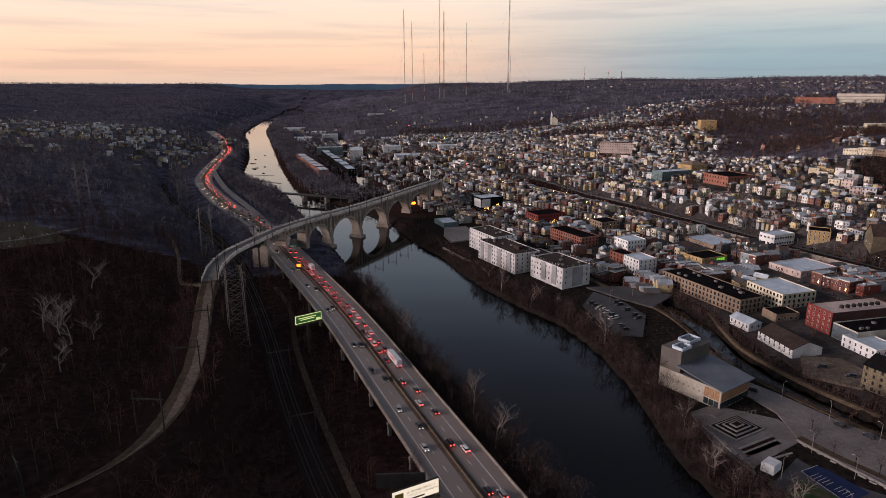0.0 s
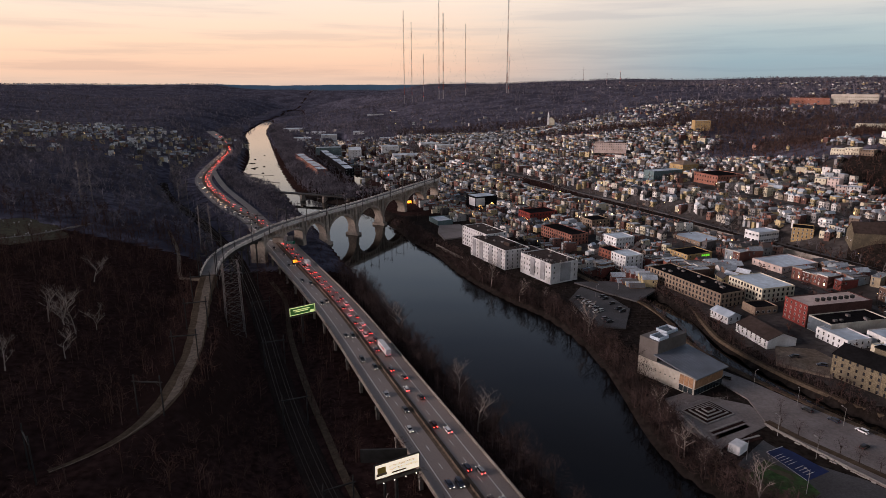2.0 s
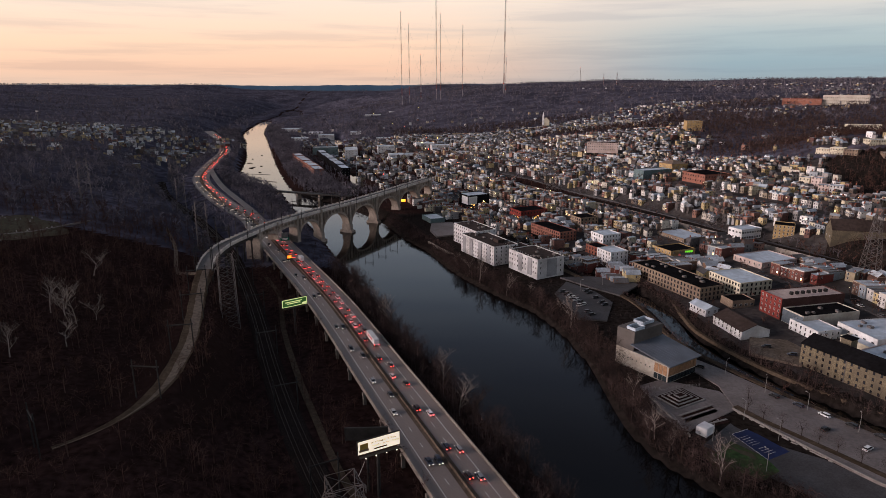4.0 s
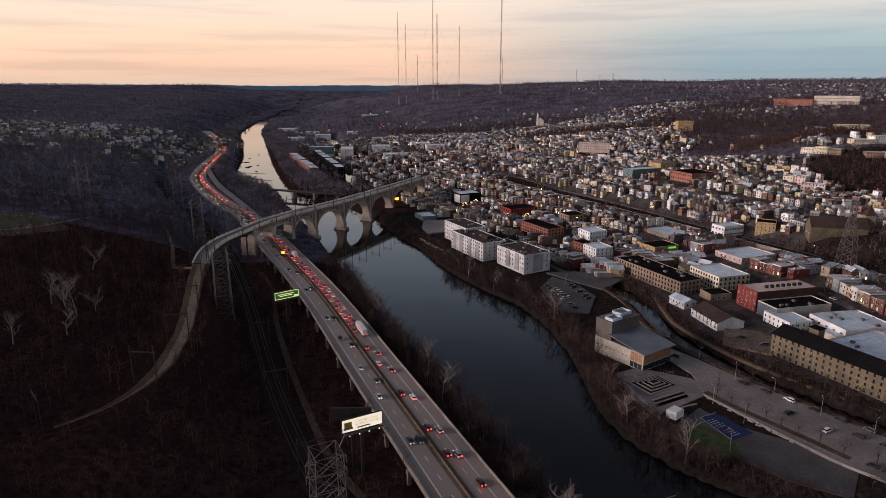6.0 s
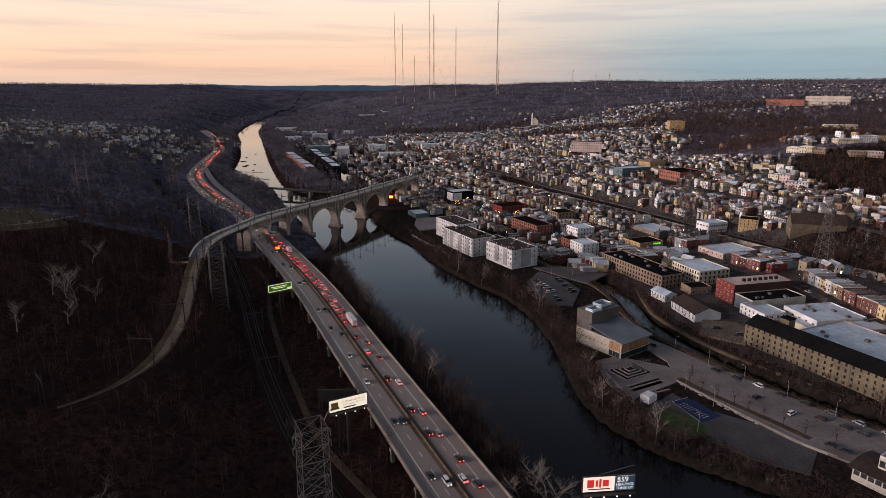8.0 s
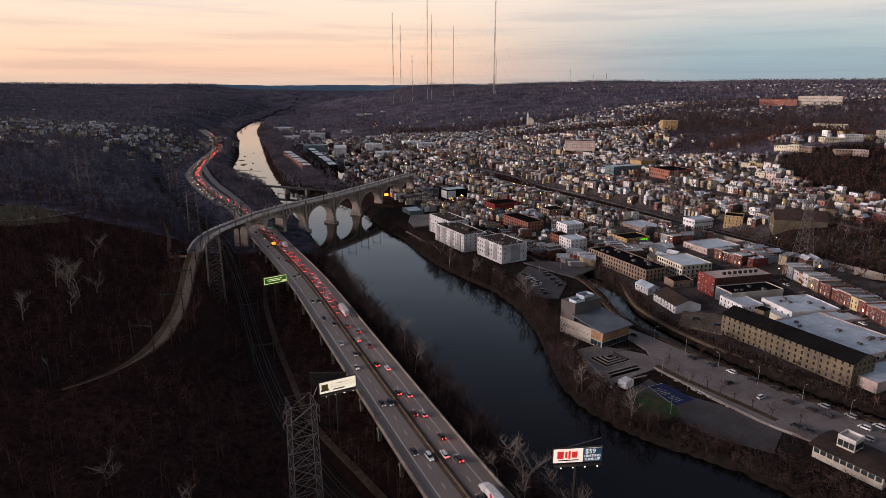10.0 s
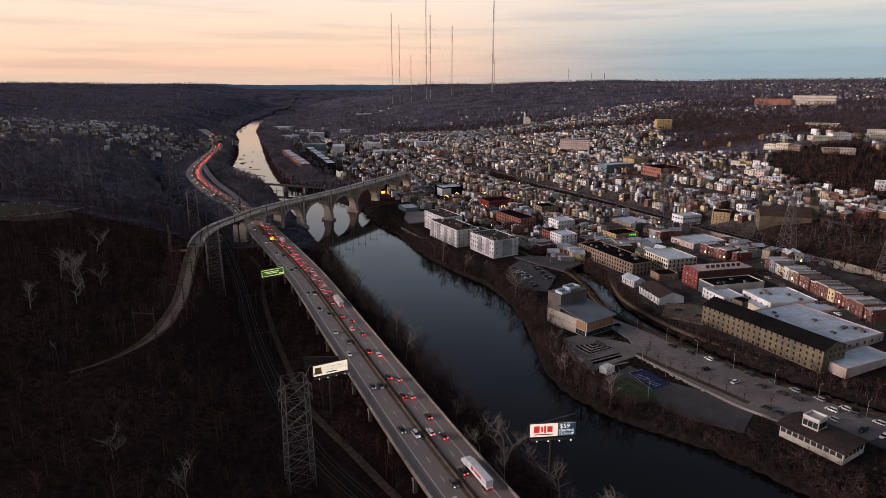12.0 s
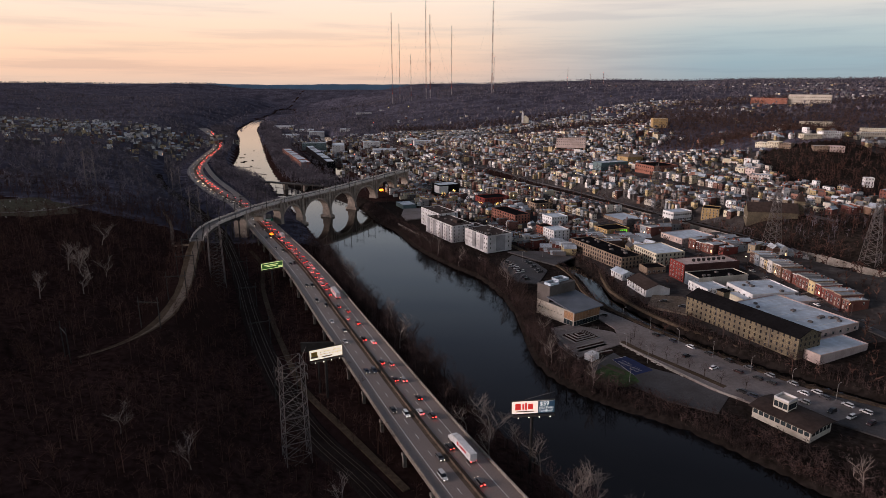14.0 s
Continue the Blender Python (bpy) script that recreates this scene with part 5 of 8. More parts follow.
for i in range(6):
    x, y = -181 - 14.0 * i, 937 + 37.2 * i
    building("mill_flats", "red brick flats along the riverside", "apartments", (x, y), 110.6, 39, 15, 3.5, 15 + 0.7 * (i % 2), M_BRICKS, M_TIN, floors=3, cols=5, ends=3, sides="WN", first=2.0, group="riverside flats")
for i in range(6):
    x, y = -139 - 14.8 * i, 937 + 45.0 * i
    building("mill_flats", "black-clad flats beside the mill race", "apartments", (x, y), 108, 46, 14, 4.0, 16.4 + 0.8 * (i % 2), M_TAR, M_TIN, floors=3, cols=4, ends=3, sides="N", first=2.0, group="riverside flats")
for name, lab, x, y, L, W, z0, h, m in (("works", "pale flat-roofed works upstream of the bridge", -360, 1553, 40, 44, 4, 8, M_WHITE), ("works", "low white works beside the far river", -352, 1733, 46, 40, 4, 9, M_WHITE), ("works", "long pale sheds near the river bend", -466, 1883, 50, 62, 4, 9, M_APT), ("flats", "pale green flats behind the mill race", -240, 1230, 20, 50, 4, 16, M_TEALROOF), ("flats", "white four-storey block beside the bright pond", -164, 1150, 60, 24, 6, 17, M_APT), ("hall", "white hall with a small cupola beyond the pond", -218, 1621, 30, 28, 6, 17, M_WHITE), ("flats", "white five-storey block among bare trees", -105, 1178, 26, 33, 9, 18, M_WHITE), ("works", "grey-white works block above the canal", -76, 1082, 30, 46, 7, 14, M_APT), ("works", "tan works beside the railway", -10, 960, 26, 40, 8, 10, M_BEIGE), ("flats", "pale flats on the slope above the canal", -60, 1290, 24, 30, 12, 14, M_CREAM), ("flats", "grey flats among the trees upstream", -130, 1420, 26, 34, 8, 15, M_APT), ("works", "white sheds far up the valley", -330, 2000, 40, 60, 6, 9, M_WHITE), ("works", "long white store far up the valley", -190, 2250, 30, 70, 12, 10, M_WHITE), ("store", "pale low stores on the far commercial strip", -262, 2340, 30, 60, 24, 11, M_APT), ("store", "white low stores on the far commercial strip", -175, 2390, 30, 66, 32, 12, M_WHITE), ("store", "long grey sheds on the far commercial strip", -92, 2350, 34, 50, 40, 10, M_APT), ("flats", "pale flats above the old trackbed", -30, 1180, 26, 36, 18, 14, M_WHITE), ("works", "pale yellow works beside the trackbed", -22, 905, 16, 34, 10, 7, M_CREAM), ("works", "grey sheds beside the far river", -300, 1610, 30, 40, 6, 10, M_APT), ("flats", "white flats above the race", 0, 1120, 22, 34, 22, 12, M_APT)):
    building(name, lab, name, (x, y), 98, L, W, z0, z0 + h, m, M_TIN, floors=int(h // 3.6), cols=int(L / 9), ends=int(W / 6), sides="WN" if x > -220 else "N", first=2.2)

# waterworks building with the curved roof
tw = building("pump_house", "low pale pump house with a brown curved roof and clerestory", "pump house", (185.5, 118), 121, 24, 15.5, 3.6, 9.2, M_BEIGE, M_APTROOF, parapet=0)
bm = bmesh.new()
prev = None
for t in np.linspace(-1, 1, 13):
    y = t * 8.9
    z = 5.9 + 1.3 * math.cos(t * 1.45)
    ring = [bm.verts.new(p) for p in ((-13.4, y, z), (13.4, y, z), (13.4, y, z + 0.35), (-13.4, y, z + 0.35))]
    if prev:
        for i in range(4):
            bm.faces.new((prev[i], prev[(i + 1) % 4], ring[(i + 1) % 4], ring[i]))
    else:
        bm.faces.new(ring)
    prev = ring
bm.faces.new(prev[::-1])
part("curved_roof", bm, M_APTROOF, tw, "brown curved roof")
for x in np.linspace(-10.6, 10.6, 10):
    add_box(tw, "pane", M_GLASS, x, 7.77, 4.5, 1.9, 0.16, 1.7)
for y in (-5.4, -2.7, 0, 2.7, 5.4):
    add_box(tw, "pane", M_GLASS, -12.02, y, 4.5, 0.16, 2.0, 1.7)
add_box(tw, "roof_cabin", M_BEIGE, 3.2, 0, 8.8, 6.2, 6.4, 5.4, label="white roof cabin with an open top")
for x, y, sx, sy in ((0, 3.1, 6.2, 0.3), (0, -3.1, 6.2, 0.3), (3.0, 0, 0.3, 5.9), (-3.0, 0, 0.3, 5.9)):
    add_box(tw, "cabin_parapet", M_APT, 3.2 + x, y, 11.9, sx, sy, 0.9)
for y in (-2.4, 0, 2.4):
    add_box(tw, "pane", M_GLASS, 0.05, y * 0.8, 9.4, 0.14, 1.7, 2.4)
    add_box(tw, "pane", M_GLASS, 3.2 + y * 0.8, 3.22, 9.4, 1.7, 0.14, 2.4)


# ---- ground surfaces on the island and by the canal ----
SLABS = []


def slab(name, label, category, pts, z, thick, material):
    SLABS.append(np.array(pts, float))
    bm = bmesh.new()
    lo, hi = [bm.verts.new((x, y, z - thick)) for x, y in pts], [bm.verts.new((x, y, z)) for x, y in pts]
    n = len(pts)
    bm.faces.new(hi), bm.faces.new(lo[::-1])
    for i in range(n):
        bm.faces.new((lo[i], lo[(i + 1) % n], hi[(i + 1) % n], hi[i]))
    bmesh.ops.recalc_face_normals(bm, faces=bm.faces)
    return tagged(part(name, bm, material), label, category, kind="structure")


slab("pavement", "worn grey parking strip beside the canal path", "car park", [(140, 215), (149, 195), (157, 178), (166, 162), (178, 148), (204, 132), (224, 141), (210, 161), (194, 181), (177, 208), (162, 232), (151, 252), (140, 268), (134, 258), (142, 235)], 5.75, 3, M_PLAZA)
slab("pavement", "dark asphalt playground below the terrace", "playground", [(115, 187), (134, 204), (141, 212), (147, 192), (171, 155), (160, 141), (143, 152), (132, 166)], 5.0, 3, M_ASPHALT)
slab("pavement", "asphalt car park beside the apartments", "car park", [(90, 368), (103, 394), (118, 372), (124, 350), (112, 318), (96, 322)], 5.6, 3, M_ASPHALT)
slab("pavement", "street crossing the canal", "street", [(100, 402), (118, 378), (132, 362), (152, 384), (146, 398), (122, 404)], 6.3, 1.0, M_ASPHALT)
slab("pavement", "pale gravel yard behind the canal wall", "yard", [(172, 268), (182, 288), (200, 284), (204, 268), (190, 252)], 7.4, 3, M_TRAIL)
slab("pavement", "dark lot behind the pump house", "car park", [(186, 150), (206, 163), (236, 140), (250, 118), (226, 110)], 5.7, 3, M_ASPHALT)
slab("pavement", "plaza in front of the theatre", "plaza", [(106, 236), (118, 242), (140, 230), (144, 216), (128, 206), (112, 196), (106, 212)], 5.5, 3, M_PLAZA)
slab("lawn", "small green lawn beside the blue court", "lawn", [(117, 181), (127, 190), (135, 179), (136, 170), (128, 165), (121, 170)], 5.02, 0.3, M_LAWN)
slab("pavement", "deep blue painted ball court", "court", [(129.6, 194.9), (138.2, 198.8), (146.4, 182.4), (135.2, 176.8)], 5.03, 0.3, M_COURT)
for a, b in (((129.9, 194.8), (138.1, 198.5)), ((129.9, 194.8), (135.3, 177.2))):
    bm = bmesh.new()
    d = Vector((b[0] - a[0], b[1] - a[1], 0))
    box(bm, (a[0] + b[0]) / 2, (a[1] + b[1]) / 2, 5.04, d.length, 0.16, 0.012, math.degrees(math.atan2(d.y, d.x)))
    tagged(part("court_line", bm, M_PAINT), "white line on the blue court", "marking", kind="structure")
for i in range(10):
    if i != 5:
        bm = bmesh.new()
        box(bm, 133.4 + 0.62 * i, 192.6 - 1.25 * i, 5.04, 4.2, 0.14, 0.012, 25)
        tagged(part("court_line", bm, M_PAINT), "short white lane mark on the blue court", "marking", kind="structure")
# stepped terraces
for i, (s, z) in enumerate(((1.0, 5.9), (0.76, 6.35), (0.52, 6.8), (0.28, 7.25))):
    bm = bmesh.new()
    box(bm, 119.8, 223.6, z - 0.5, 17.2 * s, 12.8 * s, 1.0, 28.5)
    tagged(part("stepped_mound", bm, M_KERB), "square tier of a stepped lawn", "terrace", kind="structure")
    bm = bmesh.new()
    box(bm, 119.8, 223.6, z, 17.2 * s - 1.1, 12.8 * s - 1.1, 0.06, 28.5)
    tagged(part("lawn", bm, M_GROUND), "brown winter lawn on a square tier", "lawn", kind="structure")
for x, y, l, turn, z in ((122.4, 212.7, 19.5, 27, 5.75), (122.7, 210.2, 19.6, 27, 5.6), (123.0, 207.8, 19.8, 27.5, 5.45), (123.3, 205.2, 19.9, 25, 5.3), (123.7, 202.6, 19.9, 21.5, 5.2)):
    bm = bmesh.new()
    box(bm, x, y, z - 0.3, l, 0.8, 0.7, turn)
    tagged(part("seat_step", bm, M_KERB), "long concrete seating step", "step", kind="structure")
    bm = bmesh.new()
    box(bm, x + 0.5, y - 1.3, z - 0.35, l - 1.0, 1.5, 0.5, turn)
    tagged(part("planting_bed", bm, M_GROUND), "dark planting strip between seating steps", "planting bed", kind="structure")
bm = bmesh.new()
sweep(bm, smooth_line([(103.6, 227, 5.8), (106.8, 223.9, 5.8), (108.8, 213, 5.6), (111.1, 201.5, 5.4), (112.5, 193.4, 5.2)], 3), [(-0.3, -4), (-0.3, 0.5), (0.3, 0.5), (0.3, -4)])
tagged(part("retaining_wall", bm, M_KERB), "pale retaining wall below the terrace", "wall", kind="structure")


def railing(label, pts, z, post_gap=1.6):
    """A low guard rail: posts, a top rail and a middle rail."""
    line = smooth_line(pts, 0.8)
    ob = thing("guard_rail", label, "railing", pose(line[0][0], line[0][1], z))
    base = Vector((line[0][0], line[0][1], 0))
    c = np.r_[0, np.cumsum(np.hypot(*np.diff(line, axis=0).T))]
    for h, r in ((1.1, 0.06), (0.6, 0.04)):
        bm = bmesh.new()
        for p, q in zip(line, line[1:]):
            tube(bm, (p[0] - base.x, p[1] - base.y, h), (q[0] - base.x, q[1] - base.y, h), r, r, 4)
        part("rail", bm, M_LAMPGREY, ob)
    for d in np.arange(0, c[-1], post_gap):
        bm = bmesh.new()
        x, y = float(np.interp(d, c, line[:, 0])), float(np.interp(d, c, line[:, 1]))
        box(bm, x - base.x, y - base.y, 0.5, 0.12, 0.12, 1.3)
        part("post", bm, M_LAMPGREY, ob)


M_LAMPGREY = mat("pale galvanised lamp steel", (0.30, 0.29, 0.28), 0.5, metal=0.3)
railing("pale guard rail along the theatre terrace", [(105.5, 232.3), (112.8, 232.2), (114.4, 229.6), (121.6, 233.4), (133.1, 235.1)], 5.5)
railing("pale guard rail on the retaining wall", [(107.5, 221), (108.9, 213), (111.1, 201.5), (112.4, 194)], 5.9)
bm = bmesh.new()
sweep(bm, smooth_line([(139, 214, 5.3), (149, 194, 5.3), (158, 177, 5.3), (168, 160, 5.3), (176, 151, 5.3)], 5), [(-0.25, -1), (-0.25, 0.75), (0.25, 0.75), (0.25, -1)])
tagged(part("trim", bm, M_KERB), "pale retaining kerb along the parking strip", "kerb", kind="structure")
for pts, w, m, lab, z in (([(100, 440, 6.2), (116, 400, 6.2), (134, 362, 6.0), (140, 330, 5.8), (140, 300, 5.7), (146, 274, 5.7), (157, 248, 5.7), (171, 222, 5.6), (187, 196, 5.6), (208, 169, 5.6), (246, 134, 5.6)], 1.2, M_DIRT, "dirt towpath on the island side of the canal", 0), ([(163, 352, 6.4), (160, 322, 5.9), (159, 300, 5.9), (165.5, 273, 5.9), (175, 249, 5.9), (190, 224, 5.9), (209, 198, 5.9)], 1.0, M_DIRT, "narrow dirt path on the canal wall", 0)):
    bm = bmesh.new()
    sweep(bm, smooth_line(pts, 5), [(-w - 0.8, -1.2), (-w, 0.1), (w, 0.1), (w + 0.8, -1.2)])
    tagged(part("path", bm, m), lab, "path", kind="structure")
bm = bmesh.new()
sweep(bm, smooth_line([(141, 216, 5.8), (147, 204, 5.8), (156, 190, 5.8), (163.5, 178.5, 5.8), (173, 163, 5.8)], 4), [(-1.7, -0.5), (-1.5, 0.02), (1.5, 0.02), (1.7, -0.5)])
tagged(part("planting_bed", bm, M_DIRT), "dirt strip under the row of trees on the lot", "planting bed", kind="structure")
stone_r = random.Random(8)
for i in range(26):
    t = i / 25
    x, y = 141 + 30 * t + stone_r.uniform(-1.2, 1.2), 209.5 - 48 * t - 4 * math.sin(3.1 * t) + stone_r.uniform(-1.2, 1.2)
    bm = bmesh.new()
    box(bm, 0, 0, 0.25, stone_r.uniform(1.2, 3.6), stone_r.uniform(0.5, 1.3), stone_r.uniform(0.4, 0.9), 0, 0.85)
    ob = part("stone_block", bm, M_KERB)
    ob.matrix_basis = pose(x, y, 5.05, 0, 0, stone_r.uniform(-75, -45))
    tagged(ob, "pale rough stone block lining the lot's edge", "stone", "stones below the lot")
bm = bmesh.new()
sweep(bm, smooth_line([(3, 513, 5.4), (9, 500, 5.4), (15, 487, 5.4), (24, 470, 5.4)], 4), [(-0.4, -5), (-0.4, 0.6), (0.4, 0.6), (0.4, -5)])
tagged(part("retaining_wall", bm, M_PARAPET), "stained concrete wall above the river bank", "wall", kind="structure")
slab("pavement", "pale empty lot beside the mural shed", "car park", [(5, 588), (26, 592), (34, 560), (26, 537), (10, 530), (4, 556)], 6.0, 3, M_PLAZA)
slab("pavement", "asphalt car park beside the old trackbed", "car park", [(-66, 957), (-29, 956), (-22, 850), (-61, 862)], 8.6, 3, M_PLAZA)
# main street, and a few streets up the hill
STREETS = [smooth_line([(302, 120), (289, 190), (280, 222), (272, 248), (267.5, 290), (265, 322), (254, 350), (238, 390), (214, 440), (180, 505), (140, 580), (95, 665), (40, 770)], 8)]
for d, lo, hi in ((150, 330, 1250), (215, 330, 1150), (285, 560, 1150), (355, 700, 1100)):
    m = (T_S > lo) & (T_S < hi)
    STREETS.append(smooth_line((TOWN + TOWN_N * d)[m][::5], 10))
for i, line in enumerate(STREETS):
    bm = bmesh.new()
    z = land(line[:, 0], line[:, 1]) + 0.25
    sweep(bm, np.c_[line, z], [(-4.2, -1.5), (-4.2, 0), (4.2, 0), (4.2, -1.5)])
    tagged(part("street", bm, M_ASPHALT), "narrow asphalt street between row houses", "street", kind="structure")
# rail embankment with its pale wall
bm = bmesh.new()
sweep(bm, np.c_[RAILWALL, np.full(len(RAILWALL), 16.5)], [(-13, -9), (-5, -4.5), (-5, 0), (5, 0), (5, -9)])
tagged(part("railway_embankment", bm, M_BALLAST), "walled railway embankment behind the main street", "railway", kind="structure")
bm = bmesh.new()
sweep(bm, np.c_[RAILWALL, np.full(len(RAILWALL), 16.5)], [(-5.6, -6), (-5.6, 1.1), (-5.0, 1.1), (-5.0, -6)])
tagged(part("railway_wall", bm, M_PARAPET), "pale concrete wall along the railway", "wall", kind="structure")
# cemetery lane on the left hill
for pts in ([(-345, 345), (-318, 354), (-296, 364), (-282, 378), (-272, 402), (-268, 430), (-267, 462)], [(-300, 362), (-314, 346), (-336, 318)]):
    line = smooth_line(pts, 4)
    bm = bmesh.new()
    sweep(bm, np.c_[line, land(line[:, 0], line[:, 1]) + 0.3], [(-2.2, -1), (-2.2, 0), (2.2, 0), (2.2, -1)])
    tagged(part("path", bm, M_DECK), "pale cemetery lane on the wooded hill", "lane", kind="structure")


# ---- vehicles ----
CAR_COLORS = [(0.015, 0.015, 0.017), (0.72, 0.72, 0.72), (0.025, 0.025, 0.028), (0.10, 0.10, 0.105), (0.035, 0.012, 0.012), (0.02, 0.02, 0.022), (0.30, 0.31, 0.32), (0.02, 0.025, 0.045), (0.62, 0.62, 0.61), (0.05, 0.05, 0.055)]
M_CAR = mat("car paint", (0.1, 0.1, 0.1), 0.3, vary=0.05, random_from=CAR_COLORS, spec=0.6)
M_TRUCKRED = mat("red truck lettering", (0.50, 0.02, 0.03), 0.5)
M_TYRE = mat("tyre rubber", (0.02, 0.02, 0.02), 0.9)
M_HEAD = lamp_mat("headlamp", (1.0, 0.88, 0.70), 3.5)
M_FARHEAD = lamp_mat("distant headlamp", (1.0, 0.75, 0.46), 4.0)
M_FARTAIL = lamp_mat("distant tail lamp", (1.0, 0.06, 0.04), 14.0)
M_TAIL = lamp_mat("tail lamp", (1.0, 0.045, 0.035), 13.0)
M_CARGLASS = mat("car glass", (0.012, 0.014, 0.016), 0.1, spec=0.7)


def prism(bm, profile, half):
    """A side profile of (y, z) given a width; half may be a list, a half width for every corner."""
    hs = half if isinstance(half, (list, tuple)) else [half] * len(profile)
    a = [bm.verts.new((-w, y, z)) for (y, z), w in zip(profile, hs)]
    b = [bm.verts.new((w, y, z)) for (y, z), w in zip(profile, hs)]
    n = len(profile)
    for i in range(n):
        j = (i + 1) % n
        bm.faces.new((a[i], a[j], b[j], b[i]))
    bm.faces.new(a[::-1]), bm.faces.new(b)
    bmesh.ops.recalc_face_normals(bm, faces=bm.faces)


def wheel_mesh(r, w):
    bm = bmesh.new()
    tube(bm, (-w / 2, 0, 0), (w / 2, 0, 0), r, r, 10)
    return mesh_of("wheel", bm, M_TYRE)


WHEEL, BIG_WHEEL = wheel_mesh(0.33, 0.24), wheel_mesh(0.5, 0.5)


def car_proto(kind, lit=True, far=False, brake=True):
    """A car at the origin whose nose points to +y."""
    ob = new("car")
    top, l = {"saloon": (1.42, 4.7), "suv": (1.75, 4.8), "van": (2.0, 5.2)}[kind]
    bm = bmesh.new()
    prism(bm, [(-l / 2, 0.32), (-l / 2 + 0.05, 0.85), (-l / 2 + 0.5, 0.98), (l / 2 - 1.2, 0.98), (l / 2 - 0.15, 0.78), (l / 2, 0.55), (l / 2 - 0.05, 0.3)], [0.88, 0.9, 0.9, 0.92, 0.86, 0.8, 0.82])
    roof = [(-l / 2 + (0.9 if kind == "saloon" else 0.3), top - 0.04), (-l / 2 + 1.4, top), (0.35 if kind != "van" else 1.0, top), (0.9 if kind != "van" else 1.7, top - 0.18), (0.75, top - 0.1), (-1.2, top - 0.1)]
    prism(bm, [(-l / 2 + (0.85 if kind == "saloon" else 0.25), top - 0.1), (-l / 2 + 1.3, top), (0.3, top), (0.62, top - 0.1)], 0.66)
    body = part("body", bm, M_CAR, ob)
    bm = bmesh.new()
    prism(bm, [(-l / 2 + 0.35, 0.97), (-l / 2 + (0.82 if kind == "saloon" else 0.3), top - 0.1), (0.6, top - 0.1), (1.35, 0.97)], [0.82, 0.68, 0.68, 0.82])
    part("glass", bm, M_CARGLASS, body)
    if not far:
        for x in (-0.78, 0.78):
            for y in (-l / 2 + 0.85, l / 2 - 0.9):
                share("wheel", WHEEL, ob, pose(x, y, 0.33))
    for x in (-0.62, 0.62):
        bm = bmesh.new()
        box(bm, x, l / 2 - 0.06, 0.64, 0.3, 0.2, 0.15)
        part("headlamp", bm, M_HEAD if lit else M_FRAME, body)
        bm = bmesh.new()
        box(bm, x, -l / 2 + 0.05, 0.8, 0.36, 0.16, 0.22)
        part("tail_lamp", bm, M_TAIL if lit and brake else M_RED, body)
    return ob


def truck_proto(trailer):
    ob = new("truck")
    bm = bmesh.new()
    prism(bm, [(trailer / 2 + 0.4, 0.6), (trailer / 2 + 0.4, 3.6), (trailer / 2 + 2.2, 3.3), (trailer / 2 + 2.7, 2.1), (trailer / 2 + 4.3, 1.8), (trailer / 2 + 4.4, 0.5)], 1.15)
    part("cab", bm, M_CAR, ob)
    bm = bmesh.new()
    prism(bm, [(trailer / 2 + 2.25, 3.15), (trailer / 2 + 2.72, 2.15), (trailer / 2 + 2.6, 2.15), (trailer / 2 + 2.1, 3.15)], 1.0)
    part("windscreen", bm, M_CARGLASS, ob)
    bm = bmesh.new()
    box(bm, 0, 0, 2.6, 2.55, trailer, 2.8)
    box(bm, 0, 0, 1.1, 1.2, trailer, 0.25)
    trailer_body = part("trailer", bm, M_WHITE, ob, "white box trailer with red marks")
    if trailer > 10:
        for sx in (-1, 1):
            bm = bmesh.new()
            tube(bm, (sx * 1.27, trailer * 0.22, 2.8), (sx * 1.30, trailer * 0.22, 2.8), 0.75, 0.75, 18)
            part("red_roundel", bm, M_TRUCKRED, trailer_body, "plain red roundel")
            bm = bmesh.new()
            box(bm, sx * 1.285, -trailer * 0.07, 2.8, 0.02, trailer * 0.36, 0.85)
            part("red_bar", bm, M_TRUCKRED, trailer_body, "plain red bar")
    for y in (-trailer / 2 + 1.2, -trailer / 2 + 2.5, trailer / 2 - 0.5, trailer / 2 + 0.7, trailer / 2 + 3.6):
        for x in (-0.95, 0.95):
            share("wheel", BIG_WHEEL, ob, pose(x, y, 0.5))
    for x in (-1.0, 1.0):
        bm = bmesh.new()
        box(bm, x, -trailer / 2 - 0.03, 1.15, 0.4, 0.1, 0.2)
        part("tail_lamp", bm, M_TAIL, ob)
        bm = bmesh.new()
        box(bm, x * 0.9, trailer / 2 + 4.42, 0.9, 0.3, 0.1, 0.25)
        part("headlamp", bm, M_HEAD, ob)
    return ob


r_car = random.Random(11)
far_cars = []
PROTO = {k: tagged(car_proto(k), lab, "car", "traffic on the expressway") for k, lab in (("saloon", "car with lit lamps on the expressway"), ("suv", "tall estate car with lit lamps on the expressway"), ("van", "van with lit lamps on the expressway"))}
FARPROTO = {k: tagged(car_proto(k, far=True), lab, "car", "traffic on the expressway") for k, lab in (("saloon", "car with lit lamps in the queue near the bridge"), ("suv", "tall estate car with lit lamps in the queue near the bridge"), ("van", "van with lit lamps in the queue near the bridge"))}
ONCOMING = {k: tagged(car_proto(k, brake=False), lab, "car", "traffic on the expressway") for k, lab in (("saloon", "car with lit headlamps on the expressway"), ("suv", "tall estate car with lit headlamps on the expressway"), ("van", "van with lit headlamps on the expressway"))}
PARKED = tagged(car_proto("suv", lit=False), "parked car with unlit lamps on the lot", "car", "parked cars")
STREET_CAR = tagged(car_proto("saloon", lit=False, far=True), "parked car at the kerb of the main street", "car", "parked cars")
